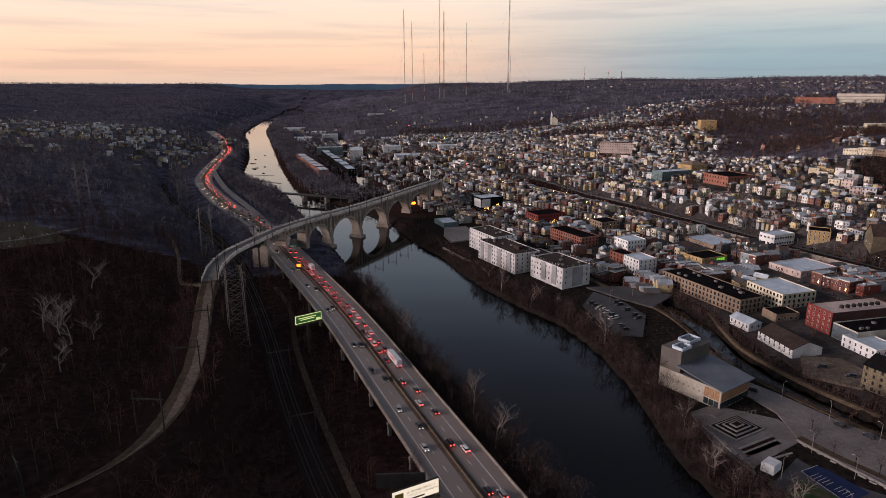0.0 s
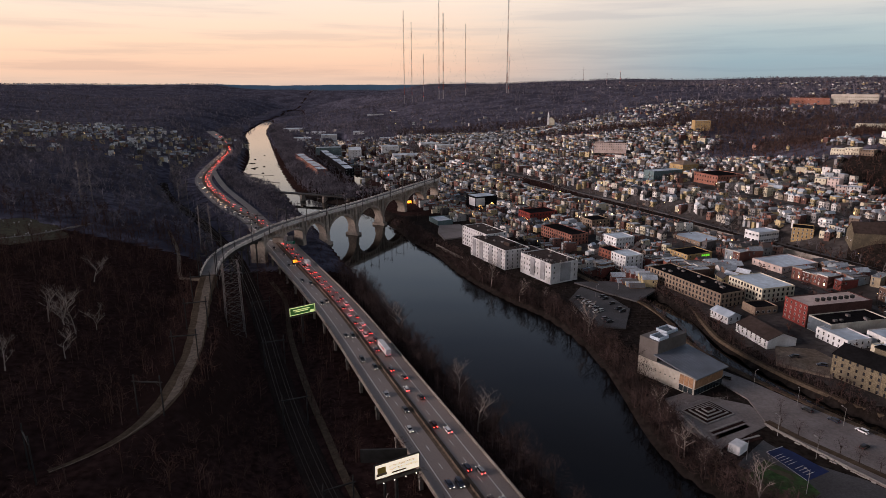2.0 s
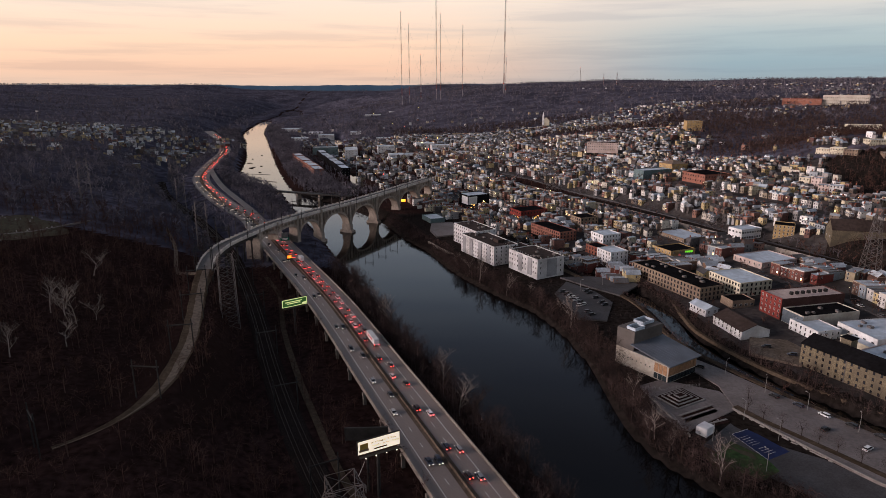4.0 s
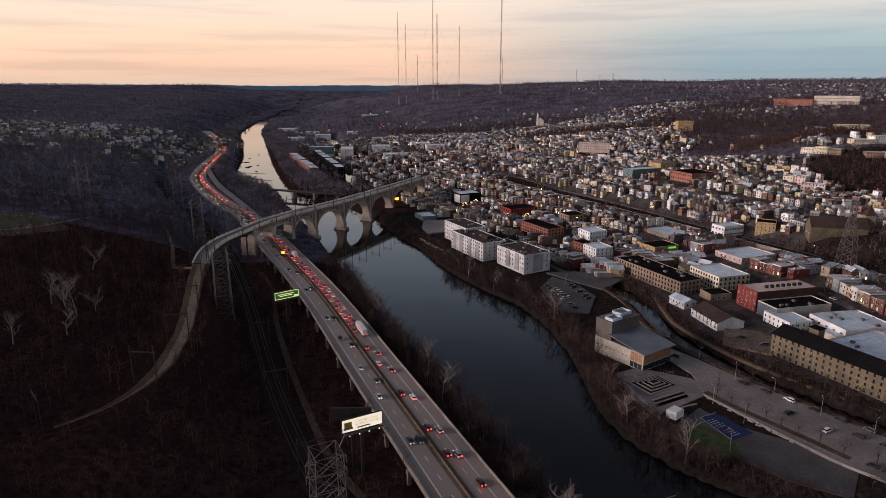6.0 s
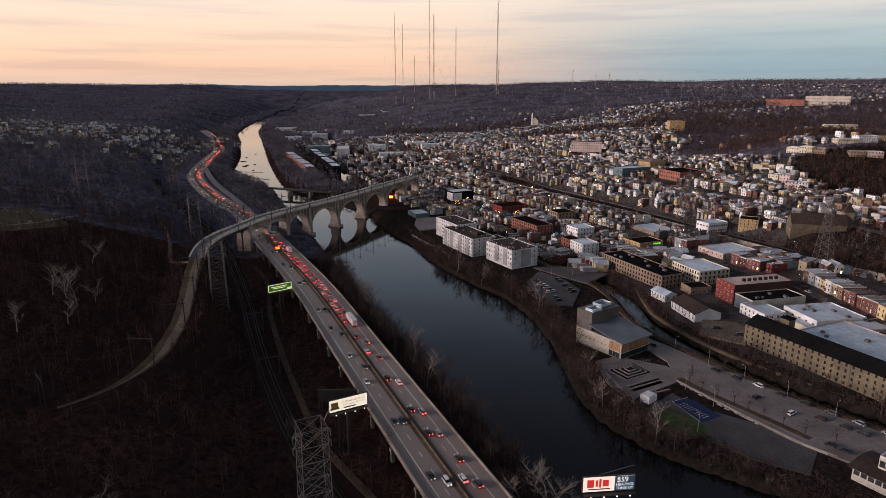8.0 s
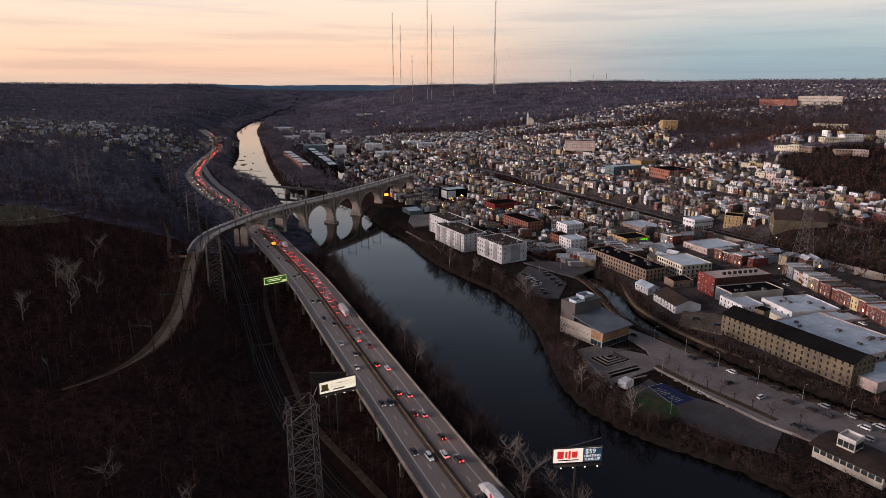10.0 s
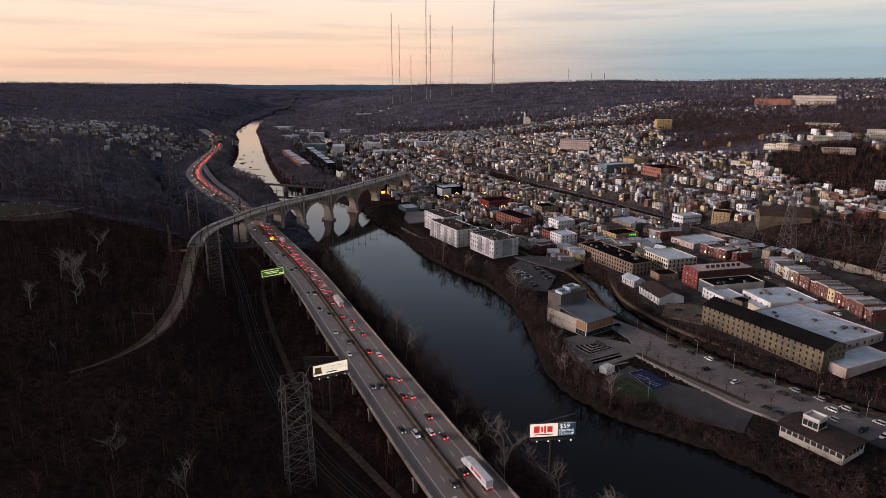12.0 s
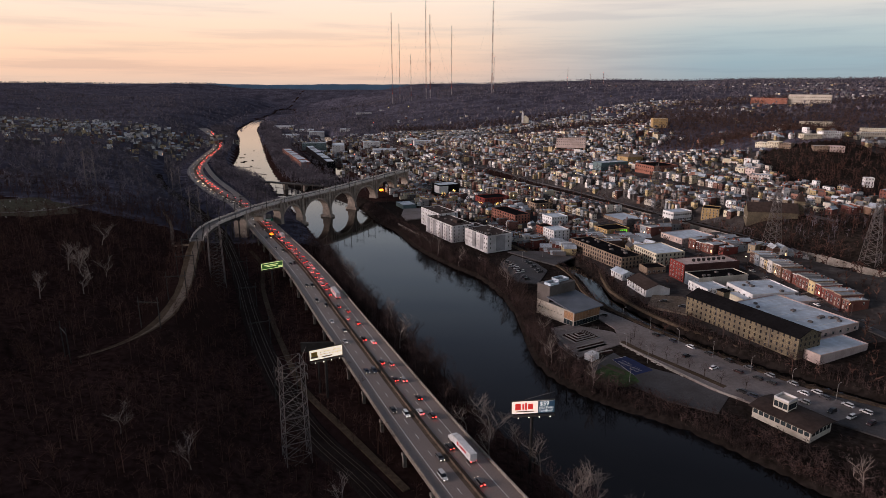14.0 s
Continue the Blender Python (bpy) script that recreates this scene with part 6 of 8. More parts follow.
TRUCK = tagged(truck_proto(13.5), "articulated truck with a white box trailer", "truck")
SMALL_TRUCK = tagged(truck_proto(6.5), "white box truck in the traffic", "truck")
used = set()


def place_car(proto, m):
    """The prototype itself first, then copies."""
    if proto.name not in used:
        used.add(proto.name)
        proto.matrix_basis = m
        return proto
    return copy_thing(proto, m)


def on_road(s, off, away):
    p, a = along(HWY, s)
    return pose(p[0], p[1], p[2] + 0.02, 0, 0, a - 90) @ pose(off, 0, 0, 0, 0, 0 if away else 180)


def s_road(x, y):
    return float(near(np.array([float(x)]), np.array([float(y)]), HWY)[1][0])


S_NEAR, S_BRIDGE, S_TOP = s_road(105, -40), s_road(-125, 480), s_road(-566, 1611)
S_T1, S_T2, S_T3 = s_road(53, 98), s_road(-30, 262), s_road(-97, 412)
for off, s, proto in ((6.0, S_T1, TRUCK), (6.0, S_T2, TRUCK), (5.9, S_T3, SMALL_TRUCK)):
    place_car(proto, on_road(s, off, True))
for off, away in ((2.8, True), (6.0, True), (-3.1, False), (-6.5, False)):
    s = S_NEAR + r_car.uniform(0, 15)
    while s < S_TOP:
        y = along(HWY, s)[0][1]
        if away:
            gap = r_car.uniform(15, 34) if y < 260 else r_car.uniform(8, 13) if y < 440 else r_car.uniform(14, 30)
        else:
            gap = r_car.uniform(28, 62) if y < 470 else r_car.uniform(12, 24)
        if y > 700:
            gap = r_car.uniform(11, 22) if away else r_car.uniform(20, 60)
        clear = all(abs(s - q) > 15 for q in (S_T1, S_T2, S_T3)) or off != 6.0
        if clear:
            if y < 640:
                place_car((ONCOMING if not away else PROTO if y < 330 else FARPROTO)[r_car.choice(("saloon", "saloon", "suv", "suv", "van"))], on_road(s, off + r_car.uniform(-0.25, 0.25), away))
            else:
                far_cars.append((s, off, away))
        s += gap


bodies, cabins, heads, tails = [], [], [], []
for s, off, away in far_cars:
    m = on_road(s, off, away)
    t = math.degrees(m.to_euler().z)
    for store, lx, ly, lz, w, d, h in ((bodies, 0, 0, 0.3, 1.8, 4.6, 0.65), (cabins, 0, -0.3, 0.95, 1.5, 2.4, 0.5), (heads, -0.6, 2.28, 0.5, 0.4, 0.12, 0.25), (heads, 0.6, 2.28, 0.5, 0.4, 0.12, 0.25), (tails, -0.6, -2.28, 0.6, 0.4, 0.12, 0.25), (tails, 0.6, -2.28, 0.6, 0.4, 0.12, 0.25)):
        p = m @ Vector((lx, ly, lz))
        store.append((p.x, p.y, p.z, w, d, h, t))
M_FARCAR = island_mat("paint of distant cars", CAR_COLORS, 0.35)
far_traffic = thing("distant_traffic", "queue of cars with glowing lamps far upstream", "traffic", kind="stuff")
for nm, data, mm in (("bodies", bodies, M_FARCAR), ("cabins", cabins, M_CARGLASS), ("headlamps", heads, M_FARHEAD), ("tail_lamps", tails, M_FARTAIL)):
    tagged(raw_mesh(nm, *soup_boxes(data), mm, far_traffic), kind="stuff")


def park(x, y, turn, z=None):
    place_car(PARKED, pose(x, y, (ground_z(x, y) if z is None else z) + 0.02, 0, 0, turn))


for x, y, t in ((192, 171, 30), (196, 166, 30), (186, 178, 32), (205, 156, 32), (208, 140, 118), (213, 135, 118), (218, 130, 118), (226, 128, 118), (231, 122, 118), (201, 148, 30), (176, 182, -62), (168, 196, -62)):
    park(x, y, t, 5.77)
for i in range(7):
    park(104 - 1.4 * i, 345 + 4.2 * i, 115, 5.62)
for i in range(9):
    park(162 + 6.2 * i, 224 - 8.4 * i, 25, 5.75)
for i in range(14):
    park(-58 + 8 * (i % 4) + (i // 4), 870 + 22 * (i // 4), 90, 8.62)
for i in (0, 1, 3, 5, 6):
    park(98 + 1.2 * i, 360 - 5.5 * i, -65, 5.6)
    park(112 + 0.9 * i, 372 - 4.6 * i, 115, 5.6)
for x, y, t in ((178, 158, 40), (181, 154, 40), (212, 152, 30), (218, 145, 30), (222, 139, 30), (184, 274, 80), (192, 264, 70), (141, 254, 55)):
    park(x, y, t, 7.42 if y > 260 else 5.77)
for i in range(26):
    p, a = along(np.c_[STREETS[0], land(STREETS[0][:, 0], STREETS[0][:, 1]) + 0.27], 70 + 8.4 * i)
    n = 3.0 if i % 2 else -3.0
    m = pose(p[0], p[1], p[2], 0, 0, a - 90) @ pose(n, 0, 0)
    place_car(STREET_CAR, m)


# ---- lattice towers, masts, poles ----
def lattice(ob, name, base, top, w0, w1, z0, z1, panels, r, material):
    """Legs and braces of one square tower section, each face its own part."""
    legs = [(-1, -1), (1, -1), (1, 1), (-1, 1)]
    wid = lambda z: (w0 + (w1 - w0) * (z - z0) / (z1 - z0)) / 2  # noqa: E731
    for sx, sy in legs:
        bm = bmesh.new()
        tube(bm, (sx * w0 / 2, sy * w0 / 2, z0), (sx * w1 / 2, sy * w1 / 2, z1), r * 1.5, r * 1.2)
        part("leg", bm, material, ob)
    zs = np.linspace(z0, z1, panels + 1)
    for i in range(4):
        a, b = legs[i], legs[(i + 1) % 4]
        bm = bmesh.new()
        for za, zb in zip(zs, zs[1:]):
            wa, wb = wid(za), wid(zb)
            tube(bm, (a[0] * wa, a[1] * wa, za), (b[0] * wb, b[1] * wb, zb), r, r, 3)
            tube(bm, (b[0] * wa, b[1] * wa, za), (a[0] * wb, a[1] * wb, zb), r, r, 3)
            tube(bm, (a[0] * wb, a[1] * wb, zb), (b[0] * wb, b[1] * wb, zb), r, r, 3)
        tagged(part("bracing", bm, material, ob), kind="stuff")


def pylon(label, w0, w1, h, arms, arm_len, r=0.13):
    ob = thing("pylon", label, "pylon")
    lattice(ob, "pylon", 0, h, w0, w1, -1.0, h, max(6, int(h / 5)), r, M_STEEL)
    for z in arms:
        bm = bmesh.new()
        for s in (-1, 1):
            for y in (-w1 * 0.4, w1 * 0.4):
                tube(bm, (s * w1 * 0.4, y, z), (s * arm_len, 0, z + 0.4), r, r, 3)
                tube(bm, (s * w1 * 0.4, y, z + 2.2), (s * arm_len, 0, z + 0.4), r, r, 3)
            tube(bm, (s * arm_len, 0, z + 0.4), (s * arm_len, 0, z - 1.8), 0.16, 0.16, 4)
        tagged(part("cross_arm", bm, M_STEEL, ob), kind="stuff")
    for s in (-1, 1):
        bm = bmesh.new()
        tube(bm, (s * w1 * 0.5, 0, h), (s * w1 * 0.75, 0, h + 4.0), r * 1.2, r * 0.5, 3)
        part("peak", bm, M_STEEL, ob)
    return ob


P1 = tagged(pylon("tall straight lattice pylon beside the railway", 9.0, 7.6, 40, (33, 36.5), 5.6, 0.10), group="pylons along the railway")
P1.matrix_basis = pose(-11, 107, 6.5, 0, 0, 25)
for x, y in ((-102, 294), (-178, 462), (-250, 600), (-322, 760), (-385, 900), (-440, 1060), (-300, 520), (-520, 1300)):
    copy_thing(P1, pose(x, y, ground_z(x, y), 0, 0, 25))
P2 = tagged(pylon("broad-footed lattice pylon behind the railway wall", 11.5, 2.6, 46, (30, 36, 42), 6.5, 0.14), group="pylons above the town")
P2.matrix_basis = pose(305, 376, 15.5, 0, 0, 35)
for x, y in ((349, 326), (261, 520), (150, 720), (60, 900)):
    copy_thing(P2, pose(x, y, ground_z(x, y), 0, 0, 35))

M_MASTRED = mat("red mast paint", (0.22, 0.06, 0.045), 0.7)
M_MASTWHITE = mat("white mast paint", (0.45, 0.42, 0.40), 0.7)
M_BEACON = lamp_mat("red beacon", (1.0, 0.10, 0.06), 3.0)


def mast(x, y, z0, z1, w):
    ob = thing("radio_mast", "tall red and white lattice radio mast on the ridge", "mast", pose(x, y, z0), "radio masts")
    n = 9
    for i in range(n):
        a, b = (z1 - z0) * i / n, (z1 - z0) * (i + 1) / n
        bm = bmesh.new()
        for k in range(3):
            u, v = math.cos(2.094 * k), math.sin(2.094 * k)
            tube(bm, (u * w, v * w, a), (u * w, v * w, b), w * 0.28, w * 0.28, 3)
            u2, v2 = math.cos(2.094 * (k + 1)), math.sin(2.094 * (k + 1))
            for za, zb in zip(np.linspace(a, b, 7), np.linspace(a, b, 7)[1:]):
                tube(bm, (u * w, v * w, za), (u2 * w, v2 * w, zb), w * 0.16, w * 0.16, 3)
        part("mast_section", bm, M_MASTRED if i % 2 else M_MASTWHITE, ob)
    for f in (0.12, 0.5, 1.0):
        bm = bmesh.new()
        box(bm, 0, 0, (z1 - z0) * f, 0.9, 0.9, 0.9)
        part("beacon", bm, M_BEACON, ob)
    bm = bmesh.new()
    for k in range(3):
        u, v = math.cos(2.094 * k + 0.4), math.sin(2.094 * k + 0.4)
        for f in (0.45, 0.92):
            tube(bm, (u * w, v * w, (z1 - z0) * f), (u * 130, v * 130, -8), 0.07, 0.07, 3)
    part("guy_wires", bm, M_STEEL, ob)
    return ob


for x, z1, w in ((-138, 425, 1.5), (-107, 381, 1.3), (-60, 262, 1.2), (3, 486, 1.7), (20, 417, 1.9), (110, 374, 1.5), (279, 471, 2.2), (287, 253, 1.2)):
    mast(x, 2600, ground_z(x, 2600) - 2, z1, w)
for x, y, z1, w in ((690, 3050, 222, 1.0), (815, 3100, 198, 1.0), (885, 3120, 200, 1.6)):
    mast(x, y, ground_z(x, y) - 2, z1, w)


fm = thing("floodlight_mast", "tall grey floodlight mast above the village", "mast", pose(-813, 1285, ground_z(-813, 1285)))
bm = bmesh.new()
tube(bm, (0, 0, -1), (0, 0, 34), 0.8, 0.5, 8)
part("pole", bm, M_STEEL, fm)
bm = bmesh.new()
box(bm, 0, 0, 35, 5.5, 2.0, 2.4)
part("lamp_rack", bm, M_MASTWHITE, fm)


def catenary_frame(width, h, wide_arm):
    ob = new("catenary_frame")
    for s in (-1, 1):
        bm = bmesh.new()
        tube(bm, (s * width / 2, 0, -2), (s * width / 2, 0, h), 0.3, 0.24, 5)
        part("pole", bm, M_DARKSTEEL, ob)
    bm = bmesh.new()
    box(bm, 0, 0, h - 2.6, width + wide_arm, 0.34, 0.45)
    tube(bm, (-width / 2, 0, h - 4.4), (-width / 2 + 2, 0, h - 2.6), 0.07, 0.07, 3)
    tube(bm, (width / 2, 0, h - 4.4), (width / 2 - 2, 0, h - 2.6), 0.07, 0.07, 3)
    part("cross_beam", bm, M_DARKSTEEL, ob)
    return ob


CF = tagged(catenary_frame(9.6, 15.5, 1.5), "dark steel catenary frame over the old trackbed", "pole", "catenary frames")
first = True
for line, s0, gap, n in ((VIADUCT, 6, 27, 17), (TRAIL, 10, 42, 8)):
    for i in range(n):
        p, a = along(line, s0 + gap * i)
        m = pose(p[0], p[1], p[2] - 0.2, 0, 0, a - 90)
        if first:
            CF.matrix_basis, first = m, False
        else:
            copy_thing(CF, m)
TC = np.c_[TRACKS, np.full(len(TRACKS), 6.9)]
for i in range(9):
    p, a = along(TC, 330 + 62 * i)
    copy_thing(CF, pose(p[0], p[1], p[2], 0, 0, a - 90))


# ---- lamps ----
M_STREETLIT = lamp_mat("lit street lamp glass", (1.0, 0.60, 0.24), 40.0)


def street_lamp(h, arm, lit, material=M_STEEL):
    ob = new("street_lamp")
    bm = bmesh.new()
    tube(bm, (0, 0, -0.5), (0, 0, h), 0.11, 0.07, 6)
    tube(bm, (0, 0, h), (arm, 0, h + 0.35), 0.06, 0.05, 5)
    part("pole", bm, material, ob)
    bm = bmesh.new()
    box(bm, arm + 0.2, 0, h + 0.36, 0.7, 0.32, 0.16)
    part("lamp_head", bm, material, ob)
    bm = bmesh.new()
    box(bm, arm + 0.2, 0, h + 0.24, 0.5, 0.26, 0.1)
    part("lamp_glass", bm, M_STREETLIT if lit else M_FRAME, ob)
    return ob


SL = tagged(street_lamp(8, 1.6, False, M_LAMPGREY), "pale slender lamp post on the parking strip", "lamp", "island lamp posts")
SL.matrix_basis = pose(150, 246, 5.7, 0, 0, 30)
for x, y in ((160, 228), (170, 212), (181, 195), (192, 178), (204, 164), (140, 206), (131, 170), (120, 190), (216, 150), (108, 372), (126, 384), (146, 190)):
    copy_thing(SL, pose(x, y, 5.5, 0, 0, 30 + 40 * (x % 3)))
TL = tagged(street_lamp(7, 1.4, True), "lit warm street lamp in the town", "lamp", "town street lamps")
TL.matrix_basis = pose(155, 545, ground_z(155, 545), 0, 0, 200)
r_l = random.Random(5)
for line in STREETS:
    c = np.r_[0, np.cumsum(np.hypot(*np.diff(line, axis=0).T))]
    s = 30.0
    while s < c[-1]:
        x, y = float(np.interp(s, c, line[:, 0])), float(np.interp(s, c, line[:, 1]))
        copy_thing(TL, pose(x + 4.4, y, ground_z(x + 4.4, y), 0, 0, 180))
        s += r_l.uniform(60, 110)


M_SIGNALRED = lamp_mat("red signal glass", (1.0, 0.05, 0.03), 26.0)
M_SIGNALAMBER = lamp_mat("amber lamp glass", (1.0, 0.52, 0.12), 26.0)


def signal(x, y, lamp, label):
    """A signal head on a post."""
    z = ground_z(x, y)
    ob = thing("traffic_signal", label, "signal", pose(x, y, z), "lights in the town")
    bm = bmesh.new()
    tube(bm, (0, 0, -0.5), (0, 0, 9.0), 0.14, 0.09, 6)
    part("post", bm, M_DARKSTEEL, ob)
    bm = bmesh.new()
    box(bm, 0, 0, 9.5, 0.9, 0.5, 1.3)
    part("housing", bm, M_DARKSTEEL, ob)
    bm = bmesh.new()
    box(bm, 0, -0.32, 9.6, 0.75, 0.16, 0.75)
    part("lamp_glass", bm, lamp, ob)


for x, y in ((-139, 1765), (-80, 1676), (-67, 865), (-105, 1032), (-13, 1267), (-5, 1078), (-128, 1700), (40, 900)):
    signal(x, y, M_SIGNALRED, "red signal lamp on a dark post")
for x, y in ((-230, 2330), (-180, 2375), (-140, 2370), (-60, 2300), (-120, 1790), (10, 1240), (-20, 1180), (95, 640), (128, 690), (140, 676), (62, 650), (168, 560), (150, 622)):
    signal(x, y, M_SIGNALAMBER, "amber lamp on a dark post")


# ---- signs ----
def text_mesh(words, size):
    cu = bpy.data.curves.new("text", "FONT")
    cu.body, cu.size, cu.extrude = words, size, 0.01
    ob = bpy.data.objects.new("text", cu)
    me = bpy.data.meshes.new_from_object(ob)
    bpy.data.objects.remove(ob)
    return me


def fit_text(words, width):
    """The words as tall as they can be in a given width."""
    xs = [v.co.x for v in text_mesh(words, 1.0).vertices]
    return text_mesh(words, width / (max(xs) - min(xs)))


M_BOARD = lamp_mat("lit cream poster", (0.95, 0.80, 0.62), 0.85)
M_BOARDW = lamp_mat("lit white poster", (1.0, 0.78, 0.66), 0.78)
M_BOARDN = lamp_mat("lit navy poster", (0.02, 0.05, 0.09), 0.5)
M_BOARDG = lamp_mat("lit green panel", (0.04, 0.14, 0.02), 0.22)
M_BOARDY = lamp_mat("lit yellow-green edge", (0.75, 0.85, 0.35), 0.9)
M_BOARDLAMP = lamp_mat("billboard lamp", (1.0, 0.86, 0.66), 3.0)
M_INK = mat("dark poster ink", (0.06, 0.045, 0.035), 0.8)
M_REDINK = lamp_mat("lit red poster ink", (0.62, 0.035, 0.03), 0.6)
M_GOLD = mat("gold poster ink", (0.42, 0.27, 0.06), 0.7)
M_WHITEINK = lamp_mat("white lit letters", (0.9, 0.9, 0.9), 0.8)


def billboard(label, x, y, z, turn, w, h, foot, face, lamps=4):
    """A board whose face looks to -y of its own frame, on one steel post."""
    ob = thing("billboard", label, "billboard", pose(x, y, z, 0, 0, turn), "roadside billboards")
    bm = bmesh.new()
    box(bm, 0, 0.35, h / 2, w + 0.5, 0.5, h + 0.5)
    part("board_frame", bm, M_DARKSTEEL, ob)
    bm = bmesh.new()
    box(bm, 0, 0.06, h / 2, w, 0.1, h)
    part("poster", bm, face, ob)
    bm = bmesh.new()
    tube(bm, (0, 1.2, foot - z), (0, 1.2, 0.2), 0.6, 0.55, 10)
    box(bm, 0, 0.9, -0.1, w * 0.9, 1.2, 0.4)
    part("post", bm, M_DARKSTEEL, ob)
    bm = bmesh.new()
    box(bm, 0, -0.9, -0.5, w, 1.4, 0.12)
    part("catwalk", bm, M_DARKSTEEL, ob)
    for i in range(lamps):
        bm = bmesh.new()
        box(bm, -w * 0.38 + w * 0.25 * i, -1.9, -0.55, 0.26, 0.3, 0.14)
        part("lamp", bm, M_BOARDLAMP, ob)
    return ob


def sign_part(ob, name, me_or_box, material, x, z, y=-0.02):
    if isinstance(me_or_box, tuple):
        bm = bmesh.new()
        box(bm, x, y, z, me_or_box[0], 0.03, me_or_box[1])
        return part(name, bm, material, ob)
    me_or_box.materials.append(material)
    o = new(name, me_or_box)
    o.parent = ob
    o.matrix_basis = pose(x, y, z, 90)
    return o


b1 = billboard("lit cream billboard with dark words and a gold emblem", -6.9, 151.5, 26.6, 28, 14.4, 4.5, 7.0, M_BOARD)
sign_part(b1, "lettering", fit_text("#1 REHABILITATION", 8.6), M_INK, -2.7, 2.85)
sign_part(b1, "lettering", fit_text("HOSPITAL IN THE REGION", 9.5), M_INK, -2.7, 1.75)
sign_part(b1, "small_print_bar", (4.6, 0.5), M_INK, 0.4, 0.85)
sign_part(b1, "emblem", (2.7, 2.6), M_GOLD, -5.2, 2.3)
sign_part(b1, "emblem_band", (3.4, 0.8), M_BROWN, -5.2, 1.2, -0.04)
b2 = billboard("lit billboard, white with a red word bar beside a navy panel", 73.8, 98.8, 29.6, 5, 15.0, 4.6, 5.0, M_BOARDW)
sign_part(b2, "navy_panel", (5.9, 4.6), M_BOARDN, 4.55, 2.3)
for i, (dx, w, h) in enumerate(((-5.7, 2.0, 2.5), (-3.9, 0.7, 2.1), (-2.9, 0.7, 2.7), (-1.3, 1.8, 2.1))):
    sign_part(b2, "red_mark", (w, h), M_REDINK, dx + 0.3, 2.6)
sign_part(b2, "small_print_bar", (6.4, 0.35), M_INK, -2.9, 0.75)
sign_part(b2, "lettering", text_mesh("$59", 2.2), M_WHITEINK, 2.2, 2.75, -0.05)
sign_part(b2, "lettering", fit_text("HEATING", 5.0), M_WHITEINK, 2.0, 1.5, -0.05)
sign_part(b2, "lettering", fit_text("TUNE-UP", 5.0), M_WHITEINK, 2.0, 0.35, -0.05)
bm = bmesh.new()
tube(bm, (-3, 0.5, 5.0), (7.4, 0.5, 7.6), 0.08, 0.08, 4)
part("rod", bm, M_STEEL, b2)
b3 = billboard("green lit roadside board with pale bars of writing", -66.2, 294.2, 24.2, 36, 14.2, 4.2, 7.0, M_BOARDY, 0)
sign_part(b3, "green_field", (13.6, 3.6), M_BOARDG, 0, 2.1)
for i in range(2):
    sign_part(b3, "writing_bar", (9.5 - 2 * i, 0.4), M_BOARDY, -0.6, 2.7 - 0.9 * i, -0.06)
sign_part(b3, "corner_mark", (2.2, 0.9), M_BOARDY, 5.3, 0.9, -0.06)
b1b = thing("billboard", "dark unlit rear board beside the cream billboard", "billboard", pose(-11.5, 156.5, 27.2, 0, 0, 2), "roadside billboards")
bm = bmesh.new()
box(bm, 0, 0, 2.2, 14.4, 0.6, 4.6)
part("board_frame", bm, M_DARKSTEEL, b1b)
bm = bmesh.new()
tube(bm, (0, 0.6, -20), (0, 0.6, 0.2), 0.45, 0.45, 8)
part("post", bm, M_DARKSTEEL, b1b)

M_ORANGE = lamp_mat("orange lamp panel", (1.0, 0.26, 0.02), 3.5)
vs = thing("message_sign", "orange lit message sign standing in the expressway median", "sign", pose(-98, 416, 15.0, 0, 0, 22))
add_box(vs, "panel", M_DARKSTEEL, 0, 0, 3.4, 4.2, 0.4, 2.6)
for i in range(3):
    add_box(vs, "lamp_row", M_ORANGE, 0, -0.25, 2.7 + 0.7 * i, 3.2 - 0.5 * (i % 2), 0.1, 0.42)
add_box(vs, "post", M_STEEL, 0, 0.1, 1.0, 0.3, 0.3, 2.4)
M_SIGNGREEN = mat("green sign sheeting", (0.01, 0.16, 0.09), 0.5)
gs = thing("direction_sign", "green direction sign hung under the bridge", "sign", pose(-112, 462, 20.5, 0, 0, 20))
add_box(gs, "panel", M_SIGNGREEN, 0, 0, 0, 7.0, 0.2, 2.6)
for i in range(2):
    add_box(gs, "writing_bar", M_PAINT, -0.4, -0.14, 0.5 - 0.9 * i, 5.2 - 1.2 * i, 0.05, 0.4)
add_box(gs, "bracket", M_STEEL, 0, 0.3, 3.2, 5.0, 0.2, 4.4)
building("event_tent", "white box tent beside the playground", "tent", (115.8, 196.2), 38, 6.0, 4.6, 5.0, 8.0, M_WHITE, M_WHITE, parapet=0)
# plain box standing in for a lit figure sign; its wheels are made up
inf = thing("lit_truck", "plain box glowing orange in place of a lit figure sign beyond the bridge", "truck", pose(-30, 708, ground_z(-30, 708) + 0.2, 0, 0, 20))
add_box(inf, "body", M_ORANGE, 0, 0, 1.9, 4.5, 2.4, 2.6)
for s in (-1, 1):
    add_box(inf, "wheel", M_TYRE, 0, s * 1.0, 0.3, 4, 0.3, 0.6)
M_GREENGLOW = lamp_mat("green floodlight wash as glow", (0.22, 1.0, 0.04), 0.7)
M_REDGLOW = lamp_mat("red shop lamp glass", (1.0, 0.04, 0.05), 3.0)
M_VIOLET = lamp_mat("violet shop lamp glass", (0.35, 0.05, 1.0), 3.0)
# added glowing panels stand in for green floodlight falling on the facade
for i in range(4):
    add_box(g, "floodlight_wash", M_GREENGLOW, -9.1, -8.5 + 2.0 * i, 5.2, 0.2, 1.3, 4.6, label="added panel glowing as green floodlight on the wall")
